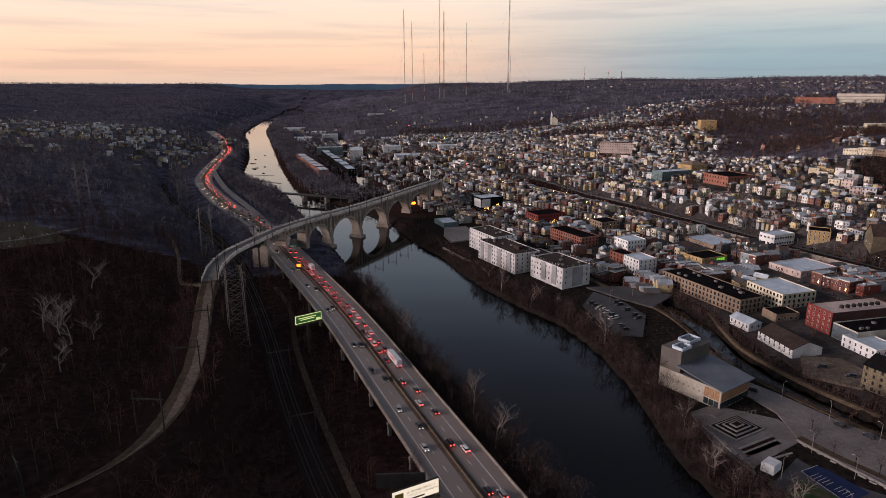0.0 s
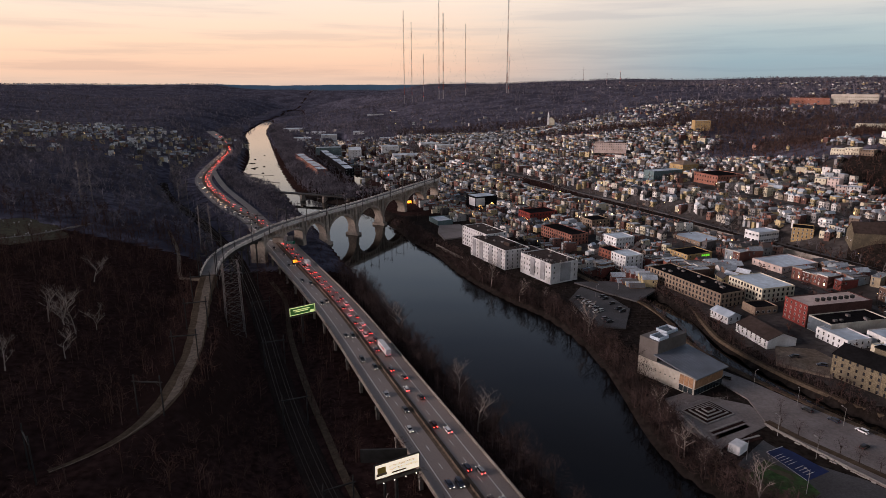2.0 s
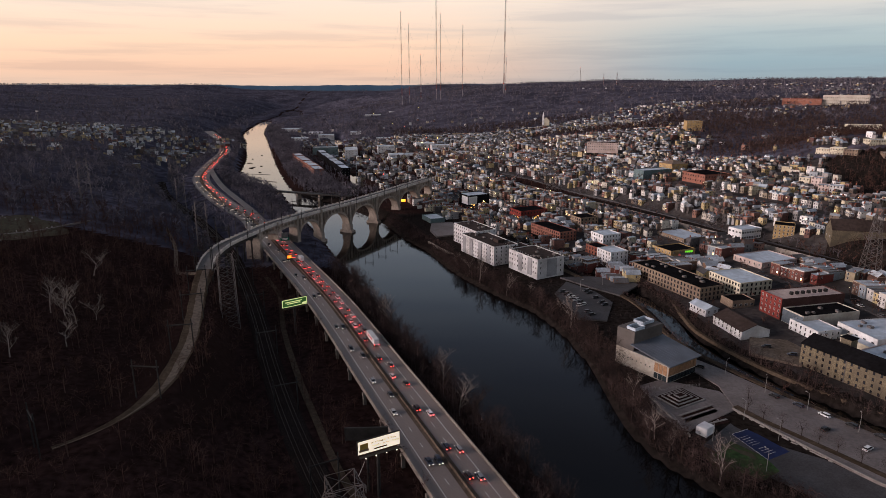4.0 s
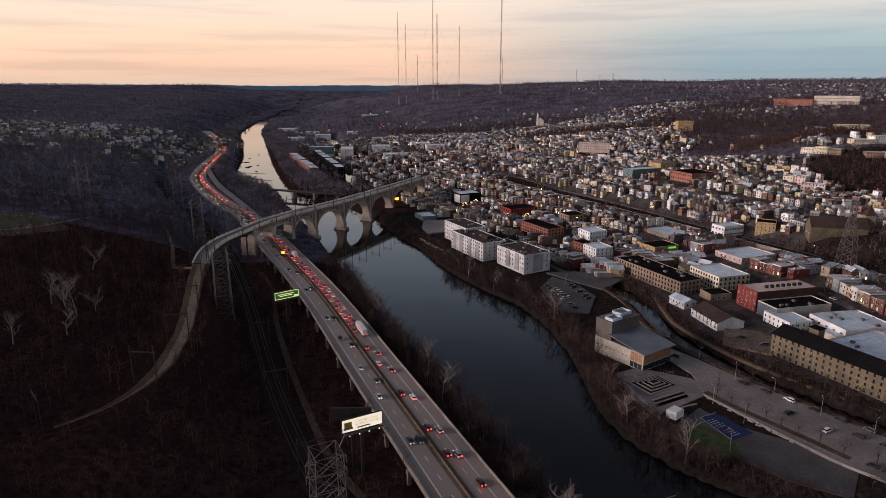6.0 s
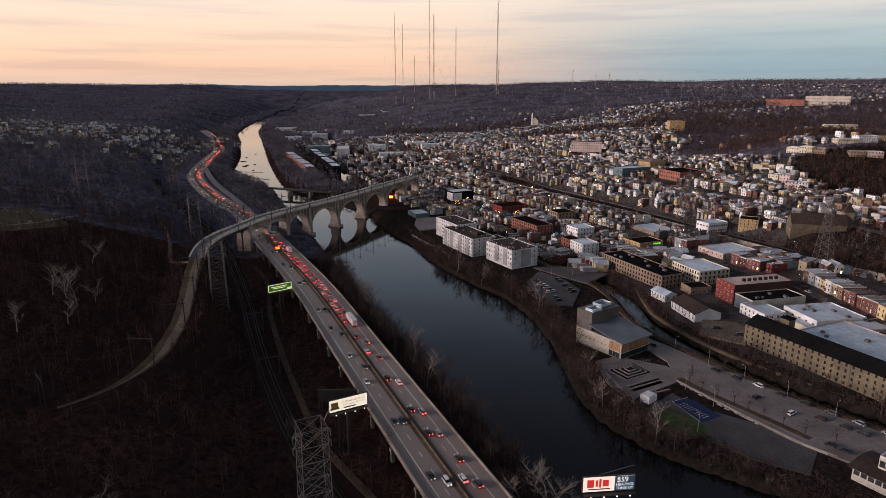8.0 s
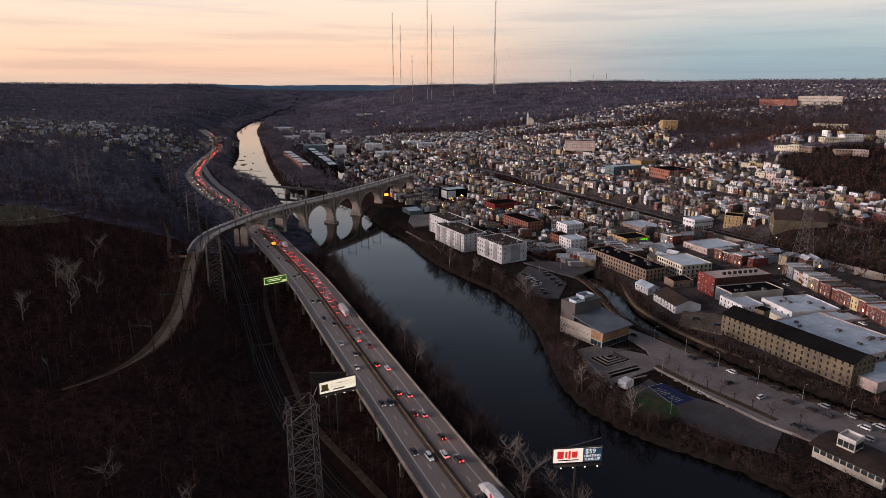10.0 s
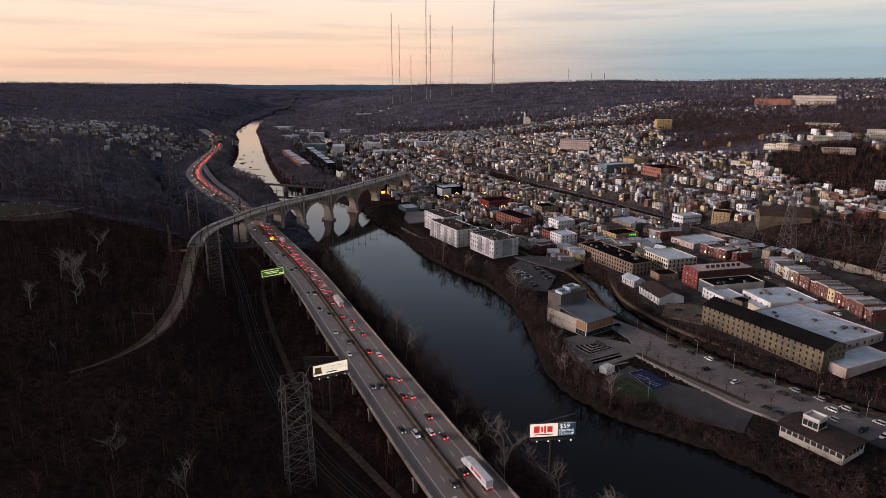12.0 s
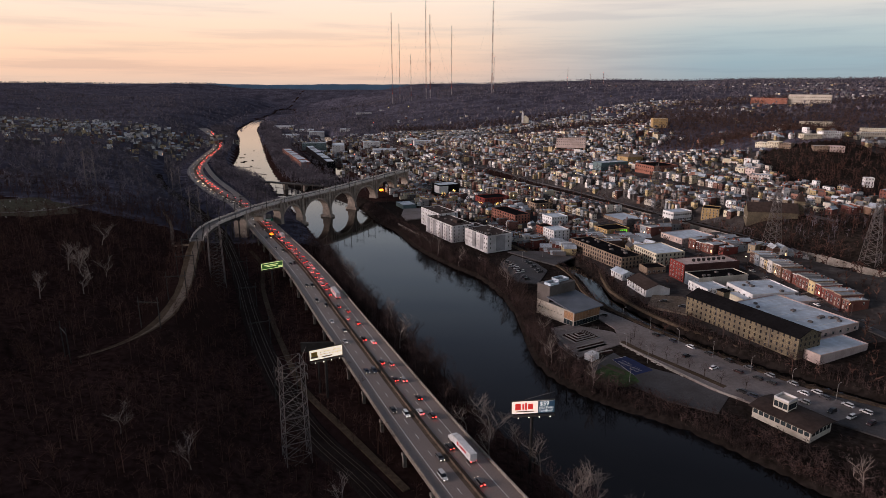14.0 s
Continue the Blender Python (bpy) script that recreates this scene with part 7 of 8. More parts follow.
for i in range(3):
    add_box(g, "shop_lamp", M_REDGLOW, -9.2, -1.0 + 3.2 * i, 2.2, 0.3, 1.4, 0.5)
add_box(g, "shop_lamp", M_VIOLET, -9.2, 9.0, 2.0, 0.3, 1.6, 0.5)


# ---- row houses of the town ----
r_h = random.Random(3)
KINDS = [house_proto(5.4, 13, 5.7, "flat"), house_proto(5.0, 14, 6.4, "flat", True), house_proto(5.4, 9, 5.0, "gable"), house_proto(6.0, 10, 5.7, "gable", True), house_proto(5.6, 15, 7.0, "flat"), house_proto(7.4, 14, 6.8, "flat", True)]
for k, lab in zip(KINDS, ("narrow painted row house with a flat roof and cornice", "narrow row house with a lit front window", "small pitched-roof row house on the slope", "tall gabled row house with a lit window", "deep three-storey row house with a tar roof", "wide three-storey house with shops below")):
    tagged(k, lab, "house", "row houses of the town")
KW = (5.4, 5.0, 5.4, 6.0, 5.6, 7.4)
HOUSES = []          # x, y, z, turn, kind
HGRID = set()
PENDING = []


def free(x, y, r=3):
    return not any((int(x // 4) + i, int(y // 4) + j) in HGRID for i in range(-1, 2) for j in range(-1, 2))


def put_house(x, y, turn, kind, check=True):
    if check and (taken(x, y) or not free(x, y)):
        return
    if y > 700 and -420 < x < float(np.interp(y, [700, 760, 860, 1130, 1600, 2080], [10, 0, -18, -22, -90, -130])) and r_h.random() < 0.66:
        return
    z = ground_z(x, y)
    HOUSES.append((x, y, z, turn, kind))
    c, s = math.cos(radians(turn)), math.sin(radians(turn))
    for i in (-4, 0, 4):
        px, py = x - s * i, y + c * i
        PENDING.append((int(px // 4), int(py // 4)))


def row_done():
    HGRID.update(PENDING)
    PENDING.clear()


DD = (11, 12, 9, 10, 13, 12)
# both sides of the main street
ms = STREETS[0]
mc = np.r_[0, np.cumsum(np.hypot(*np.diff(ms, axis=0).T))]
rl = smooth_line([(286.5, 243), (283.5, 265), (281, 290), (279.5, 318), (278, 342)], 4)
rc = float(np.hypot(*np.diff(rl, axis=0).T).sum())
s = 0.0
while s < rc - 3:
    k = r_h.choice((0, 0, 1, 4, 4))
    p, a = along(rl, s + KW[k] / 2)
    put_house(p[0], p[1], a - 180, k, False)
    s += KW[k] + 0.02
row_done()
for i in range(5):                                    # gabled row across its end
    put_house(293.5 + 5.7 * i, 352.5, 0, (2, 3)[i % 2], False)
row_done()
for side, s0, s1 in ((1, 250, 720), (-1, 330, 720)):
    s = s0
    while s < s1:
        k = r_h.choice((0, 0, 1, 4, 5))
        p, a = along(ms, s + KW[k] / 2)
        r = radians(a - 90)
        d = side * 12.5
        put_house(p[0] + math.cos(r) * d, p[1] + math.sin(r) * d, a - 90 - 90 * side, k)
        s += KW[k] + 0.02
        if r_h.random() < 0.05:
            s += 7
    row_done()
# hillside streets
def town_point(s, d):
    x, y = float(np.interp(s, T_S, TOWN[:, 0])), float(np.interp(s, T_S, TOWN[:, 1]))
    i = int(np.clip(np.searchsorted(T_S, s), 0, len(T_S) - 1))
    n = TOWN_N[i]
    return x + n[0] * d, y + n[1] * d, math.degrees(math.atan2(n[1], n[0]))


ALL_STREETS = np.vstack(STREETS)


def too_near(x, y):
    """True on a street or on the railway bank."""
    return (y < 356 and x < 450) or np.hypot(ALL_STREETS[:, 0] - x, ALL_STREETS[:, 1] - y).min() < 9.5 or np.hypot(RAILWALL[:, 0] - x, RAILWALL[:, 1] - y).min() < 12


rows_d = [-8, 17, 40, 62] + [84 + 20.5 * i for i in range(48)]
for j, d in enumerate(rows_d):
    s = (120 if d > 30 else 390) + 17 * (j % 3)
    while s < 1950:
        run = r_h.randint(4, 12)
        k = r_h.choice((0, 0, 1, 2, 2, 2, 3, 3, 3, 4))
        twist = r_h.uniform(-22, 22) + (90 if r_h.random() < 0.35 else 0)
        shift = r_h.uniform(-4, 4)
        run = min(run, 4) if abs(twist) > 40 else run
        thin = min(0.88, 0.03 + max(0, d - 300) / 560 + max(0, s - 900) / 1900)
        for _ in range(run):
            for off, flip in ((-4.6, 90), (5.4, -90)):
                x, y, a = town_point(s, d + off + shift + r_h.uniform(-1.2, 1.2))
                if r_h.random() < thin or (bool(wooded(x, y)) and (y < 700 or r_h.random() > 0.03)) or too_near(x, y):
                    continue
                put_house(x, y, a + flip + twist, k)
            s += (KW[k] * 0.74 if abs(twist) < 40 else DD[k] * 0.7) + (0.02 if r_h.random() < 0.72 else r_h.uniform(1.5, 8))
        s += r_h.uniform(1, 12)
    row_done()
# the low quarter between the arch bridge's end and the canal
for d in (-26, -8):
    s = 640.0
    while s < 760:
        k = r_h.choice((0, 1, 4, 4, 2))
        x, y, a = town_point(s, d + r_h.uniform(-1.5, 1.5))
        if r_h.random() < 0.8 and not too_near(x, y):
            put_house(x, y, a + 90 + r_h.uniform(-4, 4), k)
        s += KW[k] + (0.02 if r_h.random() < 0.75 else r_h.uniform(3, 12))
    row_done()
# terraces just below the railway
for off in (-18, -31):
    s = 250.0
    while s < 700:
        k = r_h.choice((0, 1, 4, 4, 2))
        p, a = along(RAILWALL, s)
        r = radians(a - 90)
        x, y = p[0] + math.cos(r) * off, p[1] + math.sin(r) * off
        if y > 385 and np.hypot(ALL_STREETS[:, 0] - x, ALL_STREETS[:, 1] - y).min() > 9.5:
            put_house(x, y, a + r_h.uniform(-4, 4), k)
        s += KW[k] * 0.9 + (0.02 if r_h.random() < 0.8 else r_h.uniform(3, 9))
    row_done()
# terraces just above the railway
for off in (21, 37, 53):
    s = 175.0 + off
    while s < 690:
        k = r_h.choice((0, 2, 2, 3, 1))
        p, a = along(RAILWALL, s)
        r = radians(a - 90)
        x, y = p[0] + math.cos(r) * off, p[1] + math.sin(r) * off
        if y > 425 and r_h.random() < 0.85:
            put_house(x, y, a + 180 + r_h.uniform(-8, 8), k)
        s += KW[k] + (0.02 if r_h.random() < 0.75 else r_h.uniform(3, 9))
    row_done()
# upper right hillside and left bank village, scattered
for x0, x1, y0, y1, n in ((440, 1500, 800, 1600, 430), (600, 2100, 1500, 2600, 420), (-1050, -430, 1020, 1480, 760), (-760, -400, 860, 1100, 50), (-300, 60, 1250, 1900, 110), (378, 436, 430, 500, 40)):
    for _ in range(n):
        x, y = r_h.uniform(x0, x1), r_h.uniform(y0, y1)
        if not wooded(x, y):
            if x < 450 and y < 400:
                continue
            put_house(x, y, r_h.choice((20, 110, 200, 290)) + r_h.uniform(-12, 12), r_h.choice((2, 3, 2, 0)))
            row_done()

near_houses = sorted((h for h in HOUSES if h[1] < 640 and h[0] < 420), key=lambda h: h[1])[:90]
far_houses = [h for h in HOUSES if h not in set(near_houses)]
fresh = set()
for x, y, z, turn, k in near_houses:
    m = pose(x, y, z, 0, 0, turn)
    if k not in fresh:
        fresh.add(k)
        KINDS[k].matrix_basis = m
    else:
        copy_thing(KINDS[k], m)
walls, gables, flats, panes, lit_panes, stacks = [], [], [], [], [], []
HH, DD = (7.6, 8.9, 6.2, 7.4, 9.6, 9.2), (11, 12, 9, 10, 13, 12)
for x, y, z, turn, k in far_houses:
    lone = k in (2, 3) and r_h.random() < 0.3
    small = 0.72 if x > 440 and y > 750 else 1.25 if x < -300 else 1.0
    w, d, h = KW[k] * r_h.uniform(0.64, 0.86) * (1.25 if lone else 1), DD[k] * r_h.uniform(0.45, 0.8), HH[k] * r_h.uniform(0.58, 0.88) * small
    w, d = w * max(1.0, small), d * max(1.0, small)
    walls.append((x, y, z - 3, w, d, h + 3, turn))
    c, s = math.cos(radians(turn)), math.sin(radians(turn))
    spot = lambda lx, ly: (x + c * lx - s * ly, y + s * lx + c * ly)  # noqa: E731
    if k in (2, 3):
        gables.append((x, y, z + h - 0.1, w, d, w * r_h.uniform(0.32, 0.55), turn))
    else:
        flats.append((x, y, z + h + 0.01, w - 0.5, d - 0.5, 0.3, turn))
    if y < 1150:
        if r_h.random() < 0.55:                       # low wing at the back, with its own roof
            e = r_h.uniform(3, 5.5)
            wx, wy = spot(w * 0.18, d / 2 + e / 2)
            walls.append((wx, wy, z - 3, w * 0.6, e, h * 0.55 + 3, turn))
            flats.append((wx, wy, z + h * 0.55 + 0.01, w * 0.6 + 0.2, e + 0.2, 0.2, turn))
        if r_h.random() < 0.6:
            wx, wy = spot(w * 0.32 * r_h.choice((-1, 1)), d * r_h.uniform(-0.2, 0.3))
            stacks.append((wx, wy, z + h - 0.5, 0.7, 0.9, r_h.uniform(2.0, 3.4), turn))
        if r_h.random() < 0.35:                       # porch or shed roof along the front
            wx, wy = spot(0, -d / 2 - 0.9)
            flats.append((wx, wy, z + 2.7, w * 0.96, 1.9, 0.22, turn))
    for f in range(int((h + 0.6) // 2.7)):
        for u in (-0.26, 0.24):
            for e in (-1, 1):
                px, py = spot(u * w, e * (d / 2 + 0.04))
                (lit_panes if r_h.random() < 0.012 else panes).append((px, py, z + 0.8 + 2.7 * f, 0.85, 1.4, turn + (0 if e < 0 else 180)))
        for u in (-0.2, 0.25) if y < 700 else (0.1,) if y < 1300 else ():
            for e in (-1, 1):
                if r_h.random() < 0.6:
                    px, py = spot(e * (w / 2 + 0.04), u * d)
                    panes.append((px, py, z + 0.8 + 2.7 * f, 0.8, 1.3, turn + 90 * e))
hill = thing("hillside_houses", "hundreds of pale row houses climbing the hillside", "houses", kind="stuff")
for nm, data, m in (("walls", soup_boxes(walls), M_FARWALL), ("chimneys", soup_boxes(stacks), M_BRICKS), ("flat_roofs", soup_boxes(flats), M_FARROOF), ("pitched_roofs", soup_gables(gables), M_FARROOF), ("windows", soup_panes(panes), M_PANE), ("lit_windows", soup_panes(lit_panes), M_WARM)):
    tagged(raw_mesh(nm, *data, m, hill), kind="stuff")

# ---- single bare trees ----
def bare_tree(height, seed, bark):
    """A bare tree: tapered trunk, forking limbs, a crown of fine twigs."""
    r = random.Random(seed)
    ob = new("bare_tree")
    trunk, crown = bmesh.new(), bmesh.new()

    def grow(p, d, length, rad, level):
        bm = trunk if level == 0 else crown
        q, e = Vector(p), Vector(d)
        for i in range(2):
            e = (e + Vector((r.gauss(0, 0.12), r.gauss(0, 0.12), 0.05))).normalized()
            n = q + e * length / 2
            tube(bm, q, n, rad * (1 - 0.25 * i), rad * (0.75 - 0.25 * i), 5 if level == 0 else 3)
            q = n
            if level < 3:
                for _ in range((2, 2, 2)[level] + (i == 1)):
                    ang = r.uniform(0, 6.283)
                    side = Vector((math.cos(ang), math.sin(ang), r.uniform(0.1, 0.7)))
                    grow(q, (e * 0.55 + side * 0.75).normalized(), length * r.uniform(0.5, 0.72), rad * 0.5, level + 1)

    grow((0, 0, -0.8), (0, 0, 1), height * 0.52, height * 0.020, 0)
    part("trunk", trunk, bark, ob)
    part("crown", crown, bark, ob)
    return ob


def fuzzy_tree(height, wide, seed):
    """A bare tree with a rounded haze of fine twigs."""
    r = random.Random(seed)
    ob = new("bare_tree")
    bm = bmesh.new()
    tube(bm, (0, 0, -0.8), (0.1, 0, height * 0.55), height * 0.022, height * 0.010, 5)
    for _ in range(7):
        a, l = r.uniform(0, 6.283), r.uniform(0.4, 0.8)
        tube(bm, (0, 0, height * r.uniform(0.25, 0.5)), (math.cos(a) * wide * l, math.sin(a) * wide * l, height * r.uniform(0.6, 0.9)), height * 0.009, height * 0.003, 3)
    part("trunk", bm, M_BARK, ob)
    bm = bmesh.new()
    for _ in range(340):
        a, e, l = r.uniform(0, 6.283), r.uniform(-0.5, 1.45), r.uniform(0.3, 1.0) ** 0.6
        out = Vector((math.cos(a) * math.cos(e) * wide, math.sin(a) * math.cos(e) * wide, math.sin(e) * height * 0.46))
        p = Vector((0, 0, height * 0.52)) + out * l
        q = p + (out.normalized() * 0.7 + Vector((r.gauss(0, 0.6), r.gauss(0, 0.6), r.gauss(0.3, 0.5)))) * r.uniform(0.5, 1.1) * height * 0.085
        w = Vector((r.gauss(0, 1), r.gauss(0, 1), r.gauss(0, 1))).normalized() * 0.055
        bm.faces.new([bm.verts.new(v) for v in (p - w, p + w, q)])
    part("crown", bm, M_BRUSH, ob)
    return ob


TREES = [bare_tree(13, 1, M_BARK), bare_tree(15, 2, M_PALEBARK), bare_tree(11, 3, M_BARK), bare_tree(16, 4, M_PALEBARK), fuzzy_tree(12, 4.2, 5), fuzzy_tree(10, 4.4, 6), fuzzy_tree(14, 4.6, 7)]
for t, lab in zip(TREES, ("bare dark tree with fine branching twigs", "pale-barked bare tree on the riverbank", "small bare tree with a rounded crown", "tall pale bare sycamore on the bank", "bare tree with a rounded haze of twigs", "broad low bare tree on the bank", "tall dark bare tree with a dense crown")):
    tagged(t, lab, "tree", "bare riverside trees")
fresh_t = set()


def put_tree(i, x, y, size=1.0, z=None):
    m = pose(x, y, ground_z(x, y) if z is None else z, 0, 0, (x * 37 + y * 11) % 360) @ Matrix.Diagonal((size, size, size, 1))
    if i not in fresh_t:
        fresh_t.add(i)
        TREES[i].matrix_basis = m
    else:
        t = copy_thing(TREES[i], Matrix())
        t.matrix_basis = m


M_BULB = lamp_mat("warm string-light bulbs", (1.0, 0.55, 0.14), 4.0)


def lit_tree(x, y, seed):
    """A small bare tree hung with strings of warm bulbs."""
    r = random.Random(seed)
    ob = fuzzy_tree(8, 3.0, seed)
    bm = bmesh.new()
    for _ in range(46):
        a, e = r.uniform(0, 6.283), r.uniform(-0.3, 1.2)
        box(bm, math.cos(a) * math.cos(e) * 2.6, math.sin(a) * math.cos(e) * 2.6, 4.2 + math.sin(e) * 3.4, 0.22, 0.22, 0.22)
    tagged(part("bulbs", bm, M_BULB, ob, "warm glowing bulbs"), kind="stuff")
    ob.matrix_basis = pose(x, y, ground_z(x, y))
    tagged(ob, "small bare street tree hung with warm lights", "tree", "lit street trees")


for i, (x, y) in enumerate(((50, 649), (87, 586), (90, 580), (110, 577), (63, 660))):
    lit_tree(x, y, 60 + i)
r_t = random.Random(21)
for i in range(16):                                   # tall trees standing at the water's edge below the theatre and the flats
    p, a = along(np.c_[R_BANK, np.zeros(len(R_BANK))], 395 + 17 * i)
    r = radians(a - 90)
    o = r_t.uniform(3, 8)
    put_tree(r_t.choice((6, 0, 3)), p[0] + math.cos(r) * o, p[1] + math.sin(r) * o, r_t.uniform(1.0, 1.35))
for i in range(46):                                   # along the water's left edge beside the expressway
    p, a = along(np.c_[L_BANK, np.zeros(len(L_BANK))], 95 + 12.5 * i)
    r = radians(a - 90)
    o = -r_t.uniform(3, 13)
    x, y = p[0] + math.cos(r) * o, p[1] + math.sin(r) * o
    put_tree(r_t.choice((0, 4, 5, 6, 4, 6, 3)), x, y, r_t.uniform(0.9, 1.4))
for i in range(90):                                   # island bank
    p, a = along(np.c_[R_BANK, np.zeros(len(R_BANK))], 130 + 6.4 * i)
    r = radians(a - 90)
    o = r_t.uniform(5, 15)
    x, y = p[0] + math.cos(r) * o, p[1] + math.sin(r) * o
    if not taken(x, y) and (y > 212 or i % 5 == 0):
        put_tree(r_t.choice((0, 4, 1, 5, 6)), x, y, r_t.uniform(0.5, 0.95) * (1.0 if y > 212 else 0.7))
for i in range(10):                                   # row on the parking strip
    put_tree((4, 5, 6)[i % 3], (143.8, 147.1, 151.0, 156.0, 159.4, 163.0, 167.5, 172.0, 149.5, 181.0)[i], (211.1, 204.1, 197.4, 191.8, 186.0, 180.0, 173.0, 165.5, 222.0, 160.0)[i], (0.62, 0.72, 0.52)[i % 3], 5.7)
for x, y, i, s in ((52, 120, 3, 0.9), (60, 106, 1, 0.9), (88, 84, 3, 1.0), (104, 76, 1, 1.0), (96, 92, 3, 0.8), (124, 60, 3, 1.0), (10, 78, 1, 0.8), (-16, 80, 0, 0.9), (-40, 84, 1, 0.8), (-2, 84, 2, 0.9), (188, 90, 3, 1.0), (204, 84, 1, 1.0), (-68, 96, 1, 0.8), (-150, 226, 3, 0.9), (-170, 260, 1, 1.0), (-160, 205, 3, 0.9), (21, 210, 3, 1.15), (62, 122, 1, 1.0), (72, 116, 3, 0.8), (78, 102, 3, 1.1), (86, 84, 3, 1.2), (90, 76, 1, 1.1), (104, 40, 3, 1.2), (100, 52, 1, 1.0), (-161, 253, 3, 1.15), (-157, 263, 1, 0.9), (-177, 260, 3, 1.1), (-193, 328, 1, 1.1), (-176, 270, 1, 1.0)):
    put_tree(i, x, y, s)

# ---- woods ----
NEAR_T = [woods_template(54, h, r, 0.13, 0.32) for h, r in ((11, 4.2), (13, 4.8), (9, 4.0), (14, 5.0))]
MID_T = [woods_template(24, h, r, 0.70, 0.45) for h, r in ((12, 4.8), (14, 5.4), (10, 4.5))]
FAR_T = [woods_template(14, h, r, 1.5, 0.9) for h, r in ((13, 6.5), (15, 7.5), (11, 6.0))]
SLOPE_T = [woods_template(42, h, r, 0.24, 0.36) for h, r in ((11, 4.6), (13, 5.0), (9, 4.2))]
BANK_T = [woods_template(84, h, r, 0.12, 0.36) for h, r in ((13, 5.0), (15, 5.6), (11, 4.6), (16, 5.4))]
BUSH_T = [woods_template(22, h, r, 0.16, 0.12) for h, r in ((3.2, 2.4), (2.4, 2.2), (4.2, 2.6))]


def clear_of(x, y):
    """False on water, roads, lines, plots and streets."""
    ok = (near(x, y, R_BANK)[0] > 2) | (-near(x, y, L_BANK)[0] > 2)
    d, _ = near(x, y, HWY)
    ok &= np.abs(d) > np.where(y > 520, 15.5, 13.5)
    ok &= np.abs(near(x, y, TRACKS)[0]) > 8.5
    ok &= (np.abs(near(x, y, TRAIL)[0]) > 5.5) | (y < 150)
    ok &= np.abs(near(x, y, VIADUCT)[0]) > 8
    ok &= np.abs(near(x, y, CANAL)[0]) > 6.8
    d, s = near(x, y, RACE)
    ok &= np.abs(d) > np.interp(s, np.r_[0, np.cumsum(np.hypot(*np.diff(RACE[:, :2], axis=0).T))], RACE[:, 2]) + 7
    for line in RAMPS:
        ok &= np.abs(near(x, y, line)[0]) > 6.5
    return ok


def off_slabs(x, y):
    """False on the paved places."""
    ok = np.ones(x.shape, bool)
    for pts in SLABS:
        ins = np.zeros(x.shape, bool)
        for (x0, y0), (x1, y1) in zip(pts, np.roll(pts, -1, 0)):
            ins ^= ((y0 > y) != (y1 > y)) & (x < (x1 - x0) * (y - y0) / (y1 - y0 + 1e-9) + x0)
        ok &= ~ins
    return ok


def wood(name, label, templates, x0, x1, y0, y1, n, size, keep, material=None):
    x, y = rng.uniform(x0, x1, n), rng.uniform(y0, y1, n)
    m = clear_of(x, y) & keep(x, y) & off_slabs(x, y)
    x, y = x[m], y[m]
    m = np.array([free(a, b) for a, b in zip(x, y)], bool)
    for cx, cy, hx, hy, turn in PLOTS:
        c, s = math.cos(radians(turn)), math.sin(radians(turn))
        m &= ~((np.abs(c * (x - cx) + s * (y - cy)) < hx + 2) & (np.abs(-s * (x - cx) + c * (y - cy)) < hy + 2))
    x, y = x[m], y[m]
    return scatter(name, label, templates, x, y, lie(x, y), rng.uniform(size[0], size[1], len(x)), material)


def wood_along(name, label, templates, line, s0, s1, o0, o1, n, size, material=None):
    """Trees in a strip beside a line, between two distances to its right."""
    c = np.r_[0, np.cumsum(np.hypot(*np.diff(line[:, :2], axis=0).T))]
    nn = sides_of(line)
    s, o = rng.uniform(s0, s1, n), rng.uniform(o0, o1, n)
    x, y = (np.interp(s, c, line[:, k]) + np.interp(s, c, nn[:, k]) * o for k in (0, 1))
    m = clear_of(x, y) & off_slabs(x, y) & np.array([free(a, b) for a, b in zip(x, y)], bool)
    for cx, cy, hx, hy, turn in PLOTS:
        ca, sa = math.cos(radians(turn)), math.sin(radians(turn))
        m &= ~((np.abs(ca * (x - cx) + sa * (y - cy)) < hx + 1) & (np.abs(-sa * (x - cx) + ca * (y - cy)) < hy + 1))
    x, y = x[m], y[m]
    return scatter(name, label, templates, x, y, lie(x, y), rng.uniform(size[0], size[1], len(x)), material)


left_of = lambda x, y: -near(x, y, L_BANK)[0] > 3  # noqa: E731
town_side = lambda x, y: near(x, y, R_BANK)[0] > 3  # noqa: E731
grave = lambda x, y: ellipse(x, y, -290, 396, 30, 44) & (rng.random(x.shape) > 0.12)  # noqa: E731
inner = lambda x, y: (near(x, y, R_BANK)[0] > 3) & (near(x, y, R_BANK)[0] < 16)  # noqa: E731
wood("woods", "dense bare winter woods on the left bank slope", NEAR_T, -420, 130, -60, 520, 6800, (0.7, 1.25), lambda x, y: left_of(x, y) & ~grave(x, y) & (-near(x, y, L_BANK)[0] > 40))
wood("woods", "scrubby bare trees along the left water's edge", NEAR_T, -120, 140, 0, 400, 4200, (0.5, 1.0), lambda x, y: left_of(x, y) & (-near(x, y, L_BANK)[0] < 26), material=M_BRUSH)
wood("woods", "low bare trees on the dark bank under the viaduct", NEAR_T, -200, -30, 400, 700, 800, (0.28, 0.55), lambda x, y: left_of(x, y) & (-near(x, y, L_BANK)[0] < 26), material=M_BRUSH)
wood("scrub", "bare scrub on the railway slope", BUSH_T, -300, 120, -40, 500, 6500, (0.6, 1.3), lambda x, y: left_of(x, y))
